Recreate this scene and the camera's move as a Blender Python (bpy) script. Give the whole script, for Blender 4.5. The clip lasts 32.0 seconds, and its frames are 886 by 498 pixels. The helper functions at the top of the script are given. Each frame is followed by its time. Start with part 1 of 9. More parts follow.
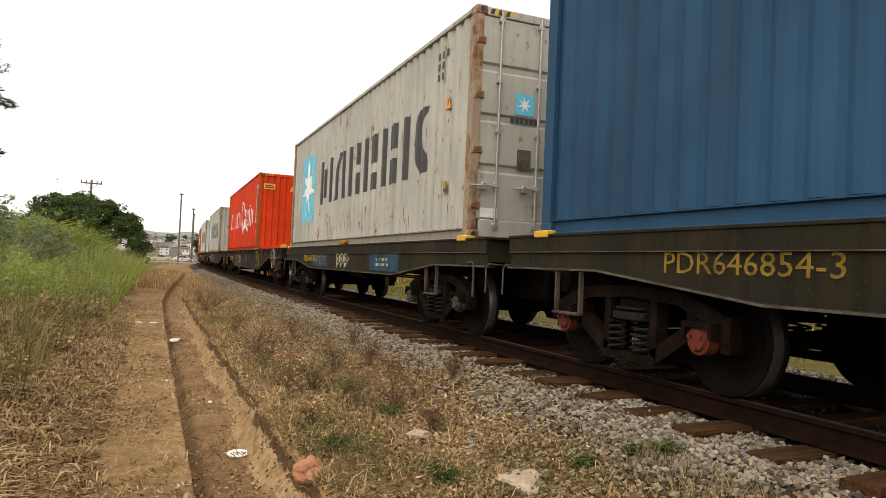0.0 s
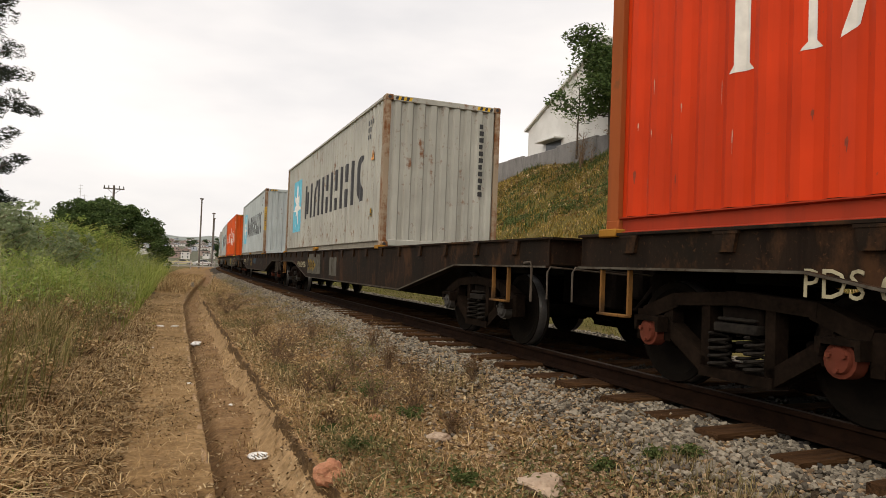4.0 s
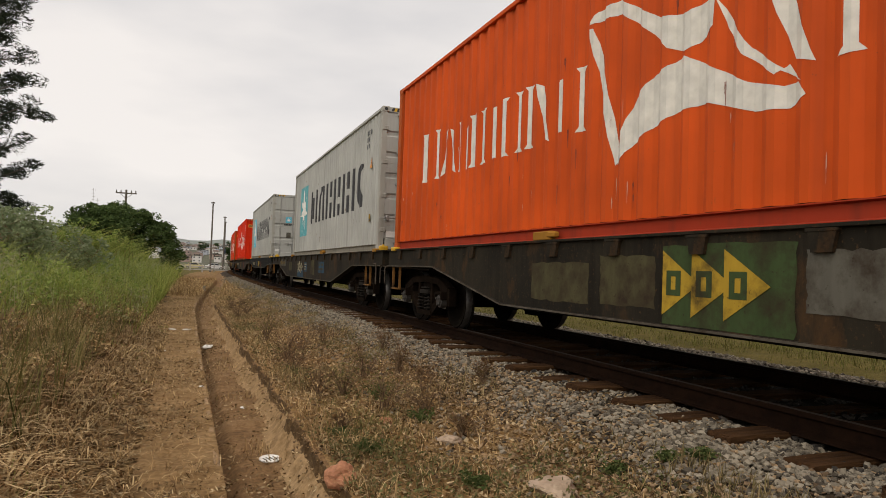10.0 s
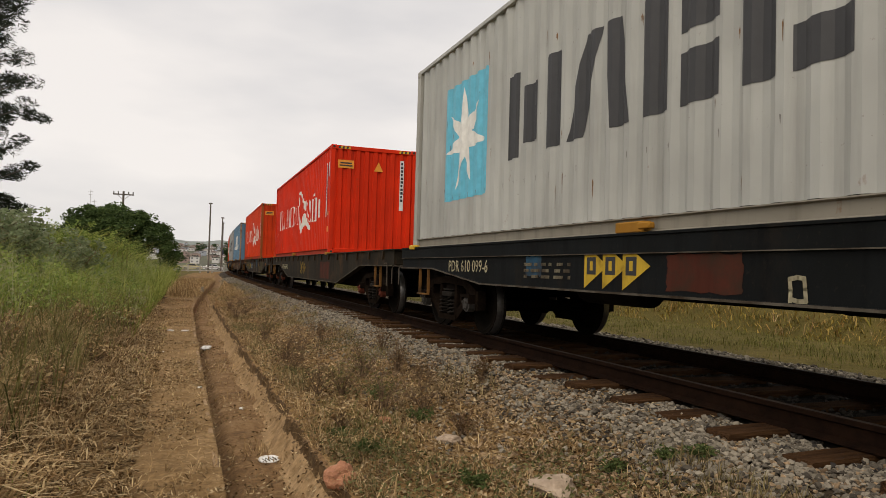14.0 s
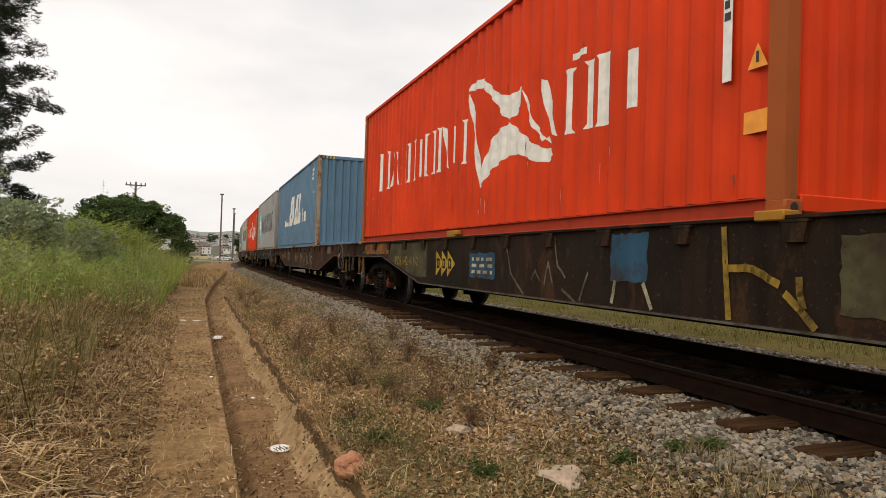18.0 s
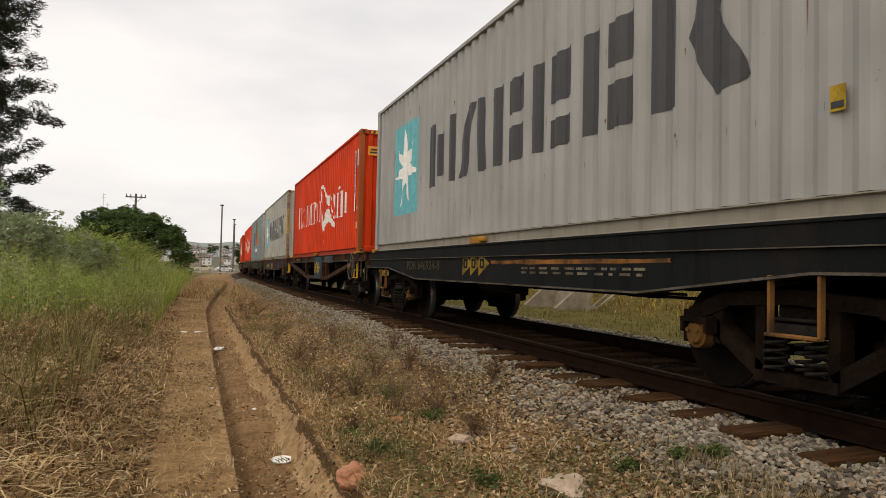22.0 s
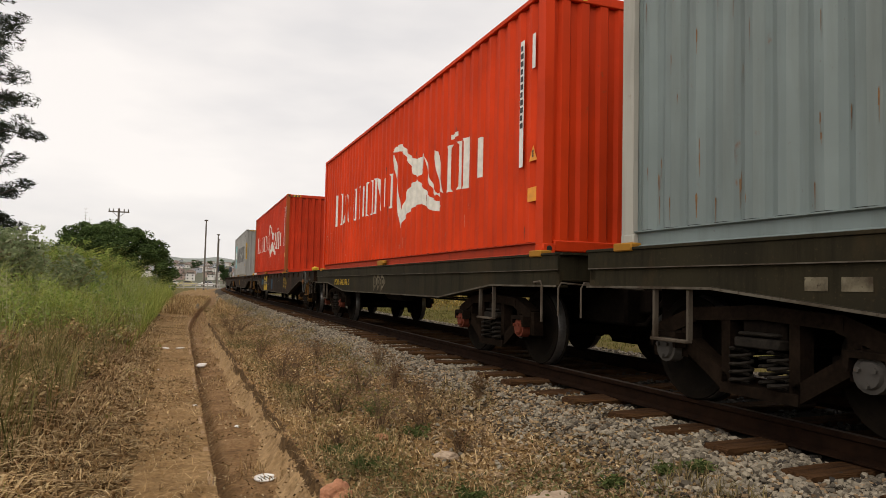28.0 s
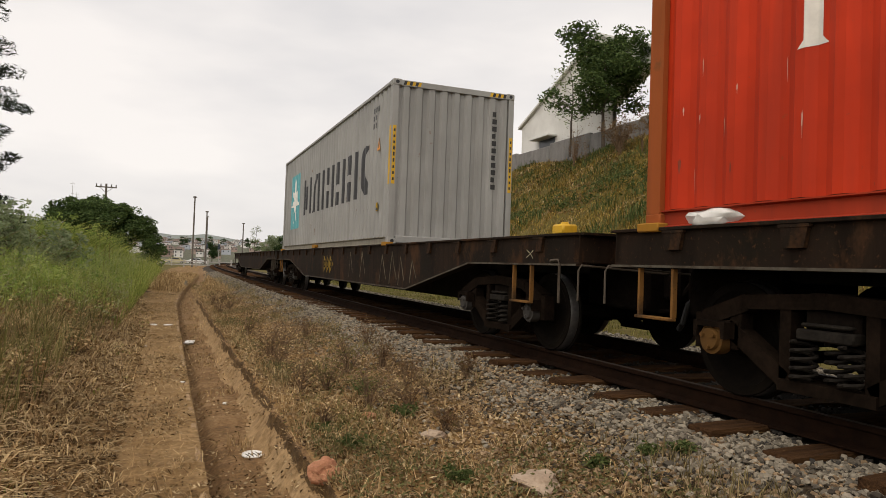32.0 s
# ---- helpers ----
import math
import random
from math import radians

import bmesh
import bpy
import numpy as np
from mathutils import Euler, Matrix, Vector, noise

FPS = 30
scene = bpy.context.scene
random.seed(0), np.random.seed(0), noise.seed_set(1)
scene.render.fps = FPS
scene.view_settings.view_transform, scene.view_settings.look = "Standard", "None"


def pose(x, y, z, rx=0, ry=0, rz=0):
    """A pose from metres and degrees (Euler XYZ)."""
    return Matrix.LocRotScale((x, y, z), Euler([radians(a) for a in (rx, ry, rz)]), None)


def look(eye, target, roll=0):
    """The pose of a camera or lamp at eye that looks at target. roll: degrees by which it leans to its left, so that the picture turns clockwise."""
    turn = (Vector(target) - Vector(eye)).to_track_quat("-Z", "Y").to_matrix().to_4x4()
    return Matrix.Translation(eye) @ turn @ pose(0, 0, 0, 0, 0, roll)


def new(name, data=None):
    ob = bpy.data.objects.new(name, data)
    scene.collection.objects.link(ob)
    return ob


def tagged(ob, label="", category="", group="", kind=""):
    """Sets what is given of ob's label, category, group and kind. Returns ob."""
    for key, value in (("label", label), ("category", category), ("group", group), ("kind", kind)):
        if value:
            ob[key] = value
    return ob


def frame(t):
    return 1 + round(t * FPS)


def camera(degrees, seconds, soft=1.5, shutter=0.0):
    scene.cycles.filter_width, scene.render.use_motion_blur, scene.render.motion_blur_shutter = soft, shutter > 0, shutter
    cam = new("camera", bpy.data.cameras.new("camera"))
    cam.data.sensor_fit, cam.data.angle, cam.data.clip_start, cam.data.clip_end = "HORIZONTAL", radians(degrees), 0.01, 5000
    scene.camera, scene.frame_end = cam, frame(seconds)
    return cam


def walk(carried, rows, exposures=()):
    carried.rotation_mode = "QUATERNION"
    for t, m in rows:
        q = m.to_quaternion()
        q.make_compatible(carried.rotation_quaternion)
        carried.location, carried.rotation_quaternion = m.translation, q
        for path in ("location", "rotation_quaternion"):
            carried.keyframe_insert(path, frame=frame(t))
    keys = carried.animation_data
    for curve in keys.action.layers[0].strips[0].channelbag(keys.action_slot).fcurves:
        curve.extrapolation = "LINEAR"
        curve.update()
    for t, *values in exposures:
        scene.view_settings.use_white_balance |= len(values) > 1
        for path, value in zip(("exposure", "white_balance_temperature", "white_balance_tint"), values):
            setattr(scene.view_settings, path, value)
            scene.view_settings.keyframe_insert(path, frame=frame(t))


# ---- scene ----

# ---------- camera: stands on the footpath, held by a shaking grip ----------
EYE = (0.0, 0.0, 0.869)
cam = camera(65.5, 32.0, soft=0.5)
walk(cam, [(t, pose(*EYE, rx, ry, rz)) for t, rx, ry, rz in [
    (0, 91.51, -2.53, -23.17), (0.5, 91.24, -2.60, -23.02), (1, 91.42, -2.60, -22.61), (1.5, 91.44, -2.41, -22.43), (2, 91.55, -2.22, -22.42), (2.5,
    91.71, -2.13, -22.29), (3, 91.39, -1.89, -21.77), (3.5, 91.69, -2.15, -21.89), (5.5, 91.04, -2.17, -20.60), (6, 90.77, -2.04, -20.61), (6.5, 91.02,
    -1.99, -20.39), (7, 91.24, -2.12, -20.53), (7.5, 91.46, -2.03, -20.69), (8, 91.70, -1.88, -20.35), (8.5, 91.90, -2.01, -20.90), (9, 91.78, -1.89,
    -20.62), (9.5, 91.85, -1.64, -20.59), (10, 91.85, -2.02, -20.79), (10.5, 91.75, -1.88, -20.48), (11, 91.88, -1.71, -20.33), (11.5, 92.02, -1.73,
    -20.48), (12, 91.85, -1.46, -20.93), (12.5, 91.79, -1.36, -20.70), (13, 91.95, -1.28, -20.82), (13.5, 91.72, -1.37, -21.32), (14, 91.80, -1.65,
    -20.94), (14.5, 91.85, -1.57, -21.36), (16.5, 91.73, -1.48, -21.11), (17, 91.71, -1.62, -20.80), (17.5, 91.06, -1.82, -20.57), (18, 91.04, -1.80,
    -20.08), (18.5, 90.97, -1.71, -19.97), (19, 91.11, -1.57, -19.61), (19.5, 91.10, -1.67, -19.90), (20, 91.35, -1.80, -19.58), (20.5, 91.28, -1.82,
    -19.72), (21, 91.52, -1.68, -19.75), (21.5, 91.70, -1.43, -20.02), (22, 91.77, -1.25, -20.04), (22.5, 91.70, -1.21, -21.17), (23, 91.60, -1.35,
    -22.12), (23.5, 91.65, -1.15, -21.29), (24, 91.60, -1.18, -21.57), (24.5, 91.42, -1.23, -21.11), (25, 91.48, -1.19, -20.80), (25.5, 92.04, -1.17,
    -20.53), (26, 92.49, -1.31, -20.54), (26.5, 92.54, -1.42, -20.52), (28.5, 93.20, -1.29, -21.38), (29, 92.90, -1.41, -21.18), (29.5, 92.96, -1.35,
    -20.74), (30, 92.72, -1.53, -21.38), (30.5, 92.28, -1.54, -21.36), (31, 91.78, -1.64, -21.45), (31.5, 91.69, -1.93, -21.82), (32, 91.49, -2.07,
    -22.14)]],
    exposures=[(t, e, 7350, 12) for t, e in ((0.0, 0.76), (1.0, 0.54), (3.0, 0.42), (6.0, 0.26), (13.0, 0.12), (16.5, 0.25), (19.0, 0.4), (21.0, 0.30), (23.0, 0.34), (25.0, 0.40), (26.0, 0.28), (29.0, 0.25), (31.0, 0.16), (32.0, 0.22))])

# ---------- daylight: bright overcast ----------
world = bpy.data.worlds.new("overcast")
scene.world = world
world.use_nodes = True
wn, wl = world.node_tree.nodes, world.node_tree.links
wn.clear()
w_out = wn.new("ShaderNodeOutputWorld")
w_bg = wn.new("ShaderNodeBackground")
w_sky = wn.new("ShaderNodeTexSky")
w_sky.sky_type, w_sky.sun_disc = "NISHITA", False
w_sky.sun_elevation, w_sky.sun_rotation = radians(53), radians(227)
w_dim = wn.new("ShaderNodeMixRGB")
w_dim.blend_type, w_dim.inputs[0].default_value = "MULTIPLY", 1.0
w_dim.inputs[2].default_value = (0.10, 0.10, 0.10, 1)
w_co = wn.new("ShaderNodeTexCoord")
w_map = wn.new("ShaderNodeMapping")
w_map.inputs["Scale"].default_value = (1.0, 1.0, 3.2)
w_noise = wn.new("ShaderNodeTexNoise")
w_noise.inputs["Scale"].default_value, w_noise.inputs["Detail"].default_value = 1.7, 5.0
w_ramp = wn.new("ShaderNodeValToRGB")
w_ramp.color_ramp.elements[0].position, w_ramp.color_ramp.elements[1].position = 0.34, 0.66
w_ramp.color_ramp.elements[0].color = (0.60, 0.64, 0.72, 1)
w_ramp.color_ramp.elements[1].color = (0.905, 0.925, 0.975, 1)
w_mix = wn.new("ShaderNodeMixRGB")
w_mix.inputs[0].default_value = 0.93
wl.new(w_co.outputs["Generated"], w_map.inputs[0])
wl.new(w_map.outputs[0], w_noise.inputs["Vector"])
wl.new(w_noise.outputs["Fac"], w_ramp.inputs[0])
wl.new(w_sky.outputs[0], w_dim.inputs[1])
wl.new(w_dim.outputs[0], w_mix.inputs[1])
wl.new(w_ramp.outputs[0], w_mix.inputs[2])
wl.new(w_mix.outputs[0], w_bg.inputs[0])
wl.new(w_bg.outputs[0], w_out.inputs[0])
w_bg.inputs[1].default_value = 0.90
sun_data = bpy.data.lights.new("sun", "SUN")
sun_data.energy, sun_data.angle, sun_data.color = 1.9, radians(85), (1.0, 0.96, 0.90)
sun = new("sun", sun_data)
sun.matrix_basis = look((-26, -24, 47), (0, 0, 0))

# ---------- materials ----------


def nodes_of(name):
    m = bpy.data.materials.new(name)
    m.use_nodes = True
    return m, m.node_tree.nodes, m.node_tree.links, m.node_tree.nodes["Principled BSDF"]


def noise_node(n, l, scale, detail=4.0, rough=0.55, stretch=(1, 1, 1)):
    co = n.new("ShaderNodeTexCoord")
    mp = n.new("ShaderNodeMapping")
    mp.inputs["Scale"].default_value = stretch
    tx = n.new("ShaderNodeTexNoise")
    tx.inputs["Scale"].default_value, tx.inputs["Detail"].default_value = scale, detail
    tx.inputs["Roughness"].default_value = rough
    l.new(co.outputs["Object"], mp.inputs[0])
    l.new(mp.outputs[0], tx.inputs["Vector"])
    return tx.outputs["Fac"]


def ramp_node(n, l, fac, lo, hi, c0=(0, 0, 0), c1=(1, 1, 1)):
    r = n.new("ShaderNodeValToRGB")
    r.color_ramp.elements[0].position, r.color_ramp.elements[1].position = lo, hi
    r.color_ramp.elements[0].color, r.color_ramp.elements[1].color = (*c0, 1), (*c1, 1)
    l.new(fac, r.inputs[0])
    return r.outputs[0]


def mix_node(n, l, fac, a, b, mode="MIX"):
    m = n.new("ShaderNodeMixRGB")
    m.blend_type = mode
    for i, v in ((0, fac), (1, a), (2, b)):
        if isinstance(v, (int, float)):
            m.inputs[i].default_value = v
        elif isinstance(v, tuple):
            m.inputs[i].default_value = (*v, 1)
        else:
            l.new(v, m.inputs[i])
    return m.outputs[0]


def bump_node(n, l, height, strength, dist, bsdf):
    b = n.new("ShaderNodeBump")
    b.inputs["Strength"].default_value, b.inputs["Distance"].default_value = strength, dist
    l.new(height, b.inputs["Height"])
    l.new(b.outputs[0], bsdf.inputs["Normal"])


def shade(c, k):
    return tuple(min(1.0, v * k) for v in c)


def painted(name, base, rust=0.0, dirt=0.35, rough=0.5, fade=0.12, rust_col=(0.16, 0.062, 0.022), spec=0.35):
    """Weathered paint on steel: faded patches, vertical dirt streaks and rust blooms."""
    m, n, l, p = nodes_of(name)
    big = noise_node(n, l, 0.9, 4)
    col = mix_node(n, l, ramp_node(n, l, big, 0.35, 0.7), shade(base, 1 - fade), shade(base, 1 + fade))
    streak = noise_node(n, l, 2.6, 5, 0.6, (1.6, 1.6, 0.16))
    grime = shade((base[0] * 0.6 + 0.02, base[1] * 0.58 + 0.018, base[2] * 0.55 + 0.014), 0.72)
    col = mix_node(n, l, ramp_node(n, l, streak, 0.50, 0.72, (0, 0, 0), (dirt, dirt, dirt)), col, grime)
    spots = noise_node(n, l, 7.0, 5, 0.65)
    if rust > 0:
        run = noise_node(n, l, 4.2, 5, 0.62, (1.3, 1.3, 0.22))
        both = mix_node(n, l, 0.5, run, spots)
        col = mix_node(n, l, ramp_node(n, l, both, 0.66 - 0.2 * rust, 0.74 - 0.16 * rust), col, rust_col)
    chips = noise_node(n, l, 26.0, 3, 0.6)
    col = mix_node(n, l, ramp_node(n, l, chips, 0.70, 0.76, (0, 0, 0), (0.5, 0.5, 0.5)), col, (0.09, 0.05, 0.035))
    l.new(col, p.inputs["Base Color"])
    p.inputs["Roughness"].default_value = rough
    p.inputs["Specular IOR Level"].default_value = spec if rough < 0.64 else 0.15
    bump_node(n, l, mix_node(n, l, 0.35, big, spots), 0.25, 0.02, p)
    return m


def worn(name, base, keep=0.62, under=(0.034, 0.023, 0.015), rough=0.85):
    """Old paint rubbed and flaked through to the dirty steel below; keep is the share that is left."""
    m, n, l, p = nodes_of(name)
    big = noise_node(n, l, 3.4, 5, 0.68)
    streak = noise_node(n, l, 3.0, 5, 0.65, (1.5, 1.5, 0.3))
    chips = noise_node(n, l, 22.0, 4, 0.65)
    col = mix_node(n, l, ramp_node(n, l, streak, 0.3, 0.7), shade(base, 0.72), shade(base, 1.1))
    col = mix_node(n, l, ramp_node(n, l, chips, 0.50 + 0.2 * keep, 0.60 + 0.2 * keep), col, under)
    col = mix_node(n, l, ramp_node(n, l, big, 0.24 + 0.36 * keep, 0.50 + 0.36 * keep), col, under)
    l.new(col, p.inputs["Base Color"])
    p.inputs["Roughness"].default_value = rough
    p.inputs["Specular IOR Level"].default_value = 0.1
    bump_node(n, l, chips, 0.2, 0.004, p)
    return m


def wagon_side(name, base, blot, rust, rough=0.85):
    """Side of an old wagon: two dirty paints in large blotches, rust in streaks, pale dust towards the worn places."""
    m, n, l, p = nodes_of(name)
    big = noise_node(n, l, 0.8, 5, 0.6)
    mid = noise_node(n, l, 2.2, 6, 0.68, (1.0, 1.0, 0.55))
    streak = noise_node(n, l, 3.4, 6, 0.66, (1.7, 1.7, 0.14))
    fine = noise_node(n, l, 30.0, 4, 0.65)
    col = mix_node(n, l, ramp_node(n, l, big, 0.40, 0.60), base, blot)
    col = mix_node(n, l, ramp_node(n, l, streak, 0.50, 0.66, (0, 0, 0), (0.75, 0.75, 0.75)), col, shade(base, 0.35))
    col = mix_node(n, l, ramp_node(n, l, mid, 0.54, 0.66, (0, 0, 0), (0.85, 0.85, 0.85)), col, rust)
    col = mix_node(n, l, ramp_node(n, l, fine, 0.60, 0.72, (0, 0, 0), (0.55, 0.55, 0.55)), col, shade(rust, 1.7))
    l.new(col, p.inputs["Base Color"])
    p.inputs["Roughness"].default_value = rough
    p.inputs["Specular IOR Level"].default_value = 0.12
    bump_node(n, l, mix_node(n, l, 0.4, mid, fine), 0.35, 0.012, p)
    return m


def mottled(name, c0, c1, scale=3.0, rough=0.9, bump=0.4, dist=0.02, fine=30.0, metal=0.0, stretch=(1, 1, 1), spec=None):
    m, n, l, p = nodes_of(name)
    big = noise_node(n, l, scale, 5, 0.6, stretch)
    small = noise_node(n, l, fine, 4, 0.6, stretch)
    mixed = mix_node(n, l, 0.4, big, small)
    l.new(ramp_node(n, l, mixed, 0.36, 0.64, c0, c1), p.inputs["Base Color"])
    p.inputs["Roughness"].default_value, p.inputs["Metallic"].default_value = rough, metal
    if spec is not None:
        p.inputs["Specular IOR Level"].default_value = spec
    bump_node(n, l, mixed, bump, dist, p)
    return m


def islands(name, cols, rough=0.85, translucent=0.0, spec=0.2):
    """Colour varied from blade to blade, leaf to leaf or stone to stone."""
    m, n, l, p = nodes_of(name)
    geo = n.new("ShaderNodeNewGeometry")
    r = n.new("ShaderNodeValToRGB")
    els = r.color_ramp.elements
    while len(els) < len(cols):
        els.new(0.5)
    for i, c in enumerate(cols):
        els[i].position, els[i].color = i / (len(cols) - 1), (*c, 1)
    l.new(geo.outputs["Random Per Island"], r.inputs[0])
    patch = noise_node(n, l, 0.8, 3)
    col = mix_node(n, l, ramp_node(n, l, patch, 0.35, 0.7), mix_node(n, l, 1.0, r.outputs[0], (0.72, 0.72, 0.72), "MULTIPLY"), r.outputs[0])
    l.new(col, p.inputs["Base Color"])
    p.inputs["Roughness"].default_value = rough
    p.inputs["Specular IOR Level"].default_value = spec
    if translucent > 0:
        tr = n.new("ShaderNodeBsdfTranslucent")
        l.new(col, tr.inputs[0])
        mx = n.new("ShaderNodeMixShader")
        mx.inputs[0].default_value = translucent
        l.new(p.outputs[0], mx.inputs[1])
        l.new(tr.outputs[0], mx.inputs[2])
        l.new(mx.outputs[0], n["Material Output"].inputs[0])
    return m


def stone_mat(name, c0, c1, rough=0.9):
    m, n, l, p = nodes_of(name)
    info = n.new("ShaderNodeObjectInfo")
    geo = n.new("ShaderNodeNewGeometry")
    add = n.new("ShaderNodeMath")
    add.operation = "FRACT"
    s = n.new("ShaderNodeMath")
    l.new(info.outputs["Random"], s.inputs[0])
    l.new(geo.outputs["Random Per Island"], s.inputs[1])
    l.new(s.outputs[0], add.inputs[0])
    grain = noise_node(n, l, 60.0, 3)
    col = mix_node(n, l, add.outputs[0], c0, c1)
    col = mix_node(n, l, ramp_node(n, l, grain, 0.3, 0.75), mix_node(n, l, 1.0, col, (0.7, 0.7, 0.7), "MULTIPLY"), col)
    l.new(col, p.inputs["Base Color"])
    p.inputs["Roughness"].default_value = rough
    return m


def ground_mat(name, cols, scale=1.4, fine=22.0, bump=0.7):
    m, n, l, p = nodes_of(name)
    a = noise_node(n, l, scale, 6, 0.62)
    b = noise_node(n, l, fine, 5, 0.7)
    c = noise_node(n, l, scale * 5.3, 4, 0.6)
    r = n.new("ShaderNodeValToRGB")
    els = r.color_ramp.elements
    while len(els) < len(cols):
        els.new(0.5)
    for i, k in enumerate(cols):
        els[i].position, els[i].color = 0.28 + 0.44 * i / (len(cols) - 1), (*k, 1)
    l.new(mix_node(n, l, 0.45, a, c), r.inputs[0])
    col = mix_node(n, l, ramp_node(n, l, b, 0.3, 0.7), mix_node(n, l, 1.0, r.outputs[0], (0.42, 0.40, 0.37), "MULTIPLY"), r.outputs[0])
    l.new(col, p.inputs["Base Color"])
    p.inputs["Roughness"].default_value = 0.95
    p.inputs["Specular IOR Level"].default_value = 0.15
    bump_node(n, l, mix_node(n, l, 0.5, b, c), bump, 0.05, p)
    return m


def plain(name, c, rough=0.7, metal=0.0):
    m, n, l, p = nodes_of(name)
    g = noise_node(n, l, 9.0, 4)
    l.new(mix_node(n, l, ramp_node(n, l, g, 0.3, 0.7), shade(c, 0.82), shade(c, 1.06)), p.inputs["Base Color"])
    p.inputs["Roughness"].default_value, p.inputs["Metallic"].default_value = rough, metal
    return m


MAT = {}
MAT["navy"] = painted("navy_paint", (0.017, 0.061, 0.118), 0.0, 0.45, 0.62, 0.18, (0.16, 0.062, 0.022), 0.12)
MAT["grey"] = painted("light_grey_paint", (0.38, 0.385, 0.36), 0.12, 0.42, 0.6)
MAT["grey_rusty"] = painted("rusty_light_grey_paint", (0.36, 0.355, 0.31), 0.50, 0.5, 0.6)
MAT["grey_pale"] = painted("pale_blue_grey_paint", (0.41, 0.45, 0.445), 0.10, 0.35, 0.6)
MAT["grey_warm"] = painted("warm_grey_paint", (0.28, 0.278, 0.265), 0.05, 0.35, 0.6)
MAT["red"] = painted("orange_red_paint", (0.57, 0.042, 0.008), 0.05, 0.32, 0.62, 0.16, (0.16, 0.062, 0.022), 0.12)
MAT["orange"] = painted("orange_paint", (0.58, 0.078, 0.010), 0.06, 0.34, 0.66, 0.16, (0.16, 0.062, 0.022), 0.12)
MAT["scarlet"] = painted("scarlet_paint", (0.62, 0.028, 0.006), 0.03, 0.30, 0.62, 0.14, (0.16, 0.062, 0.022), 0.12)
MAT["red_dull"] = painted("dull_red_paint", (0.50, 0.036, 0.010), 0.10, 0.45, 0.66, 0.2, (0.16, 0.062, 0.022), 0.12)
MAT["dal_blue"] = painted("faded_blue_paint", (0.082, 0.168, 0.250), 0.16, 0.40, 0.6)
MAT["teal_grey"] = painted("grey_green_paint", (0.155, 0.195, 0.195), 0.22, 0.5)
MAT["post_orange"] = painted("rust_worn_orange_post", (0.42, 0.085, 0.018), 0.45, 0.5, 0.8)
MAT["post_red"] = painted("rust_worn_red_post", (0.30, 0.075, 0.020), 0.55, 0.5, 0.8)
MAT["post_rust"] = painted("rust_streaked_post_paint", (0.30, 0.23, 0.16), 1.0, 0.5, 0.75)
MAT["post_grey"] = painted("grey_post_with_rust_spots", (0.36, 0.355, 0.32), 0.28, 0.5, 0.7)
MAT["rail_grey"] = painted("dirty_grey_bottom_rail", (0.235, 0.215, 0.175), 0.30, 0.6, 0.75)
MAT["rail_red"] = painted("dirty_red_bottom_rail", (0.33, 0.036, 0.014), 0.20, 0.6, 0.75)
MAT["wagon_brown"] = wagon_side("brown_wagon_paint", (0.019, 0.0105, 0.006), (0.010, 0.0068, 0.004), (0.058, 0.026, 0.011))
MAT["wagon_rust"] = wagon_side("rust_red_wagon_paint", (0.040, 0.0150, 0.0070), (0.022, 0.0094, 0.0050), (0.085, 0.034, 0.013))
MAT["wagon_olive"] = wagon_side("olive_wagon_paint", (0.024, 0.020, 0.0105), (0.017, 0.0145, 0.0085), (0.032, 0.023, 0.0115))
MAT["wagon_dark"] = wagon_side("blue_black_wagon_paint", (0.007, 0.0085, 0.009), (0.005, 0.006, 0.006), (0.012, 0.010, 0.008))
MAT["wagon_green"] = wagon_side("green_black_wagon_paint", (0.025, 0.0205, 0.0135), (0.014, 0.012, 0.0085), (0.060, 0.032, 0.014))
MAT["edge"] = worn("worn_flange_edge", (0.10, 0.088, 0.07), 0.5)
# bogie steels darker than real grease and dust: under-wagon shade is mixed in
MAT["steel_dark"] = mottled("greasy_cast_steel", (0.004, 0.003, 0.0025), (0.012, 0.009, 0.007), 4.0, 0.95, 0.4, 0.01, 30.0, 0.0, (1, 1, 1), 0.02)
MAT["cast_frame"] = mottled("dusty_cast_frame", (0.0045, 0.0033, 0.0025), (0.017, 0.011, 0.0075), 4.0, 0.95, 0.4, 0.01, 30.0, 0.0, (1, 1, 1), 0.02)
MAT["lock_rust"] = painted("rusty_yellow_lock", (0.30, 0.14, 0.020), 0.5, 0.5, 0.8)
MAT["rust_mark"] = mottled("rust_stain", (0.095, 0.042, 0.016), (0.22, 0.115, 0.045), 8.0, 0.95, 0.2, 0.005)
MAT["scrape"] = mottled("dark_scrape", (0.10, 0.095, 0.085), (0.22, 0.21, 0.19), 8.0, 0.9, 0.2, 0.005)
MAT["scrape_red"] = mottled("dull_red_scrape", (0.13, 0.020, 0.010), (0.28, 0.05, 0.022), 8.0, 0.9, 0.2, 0.005)
MAT["scratch_pale"] = plain("pale_scratch", (0.58, 0.36, 0.28), 0.8)
MAT["patch_olive"] = worn("olive_paint_patch", (0.070, 0.063, 0.032), 0.5)
MAT["patch_green"] = worn("green_paint_patch", (0.046, 0.072, 0.028), 0.6)
MAT["ink_bright"] = worn("bright_yellow_lettering", (0.50, 0.33, 0.04), 0.80)
MAT["ink_ochre"] = worn("flaking_ochre_paint", (0.26, 0.165, 0.026), 0.52)
MAT["ink_faint"] = worn("faint_chalky_paint", (0.17, 0.15, 0.105), 0.42)
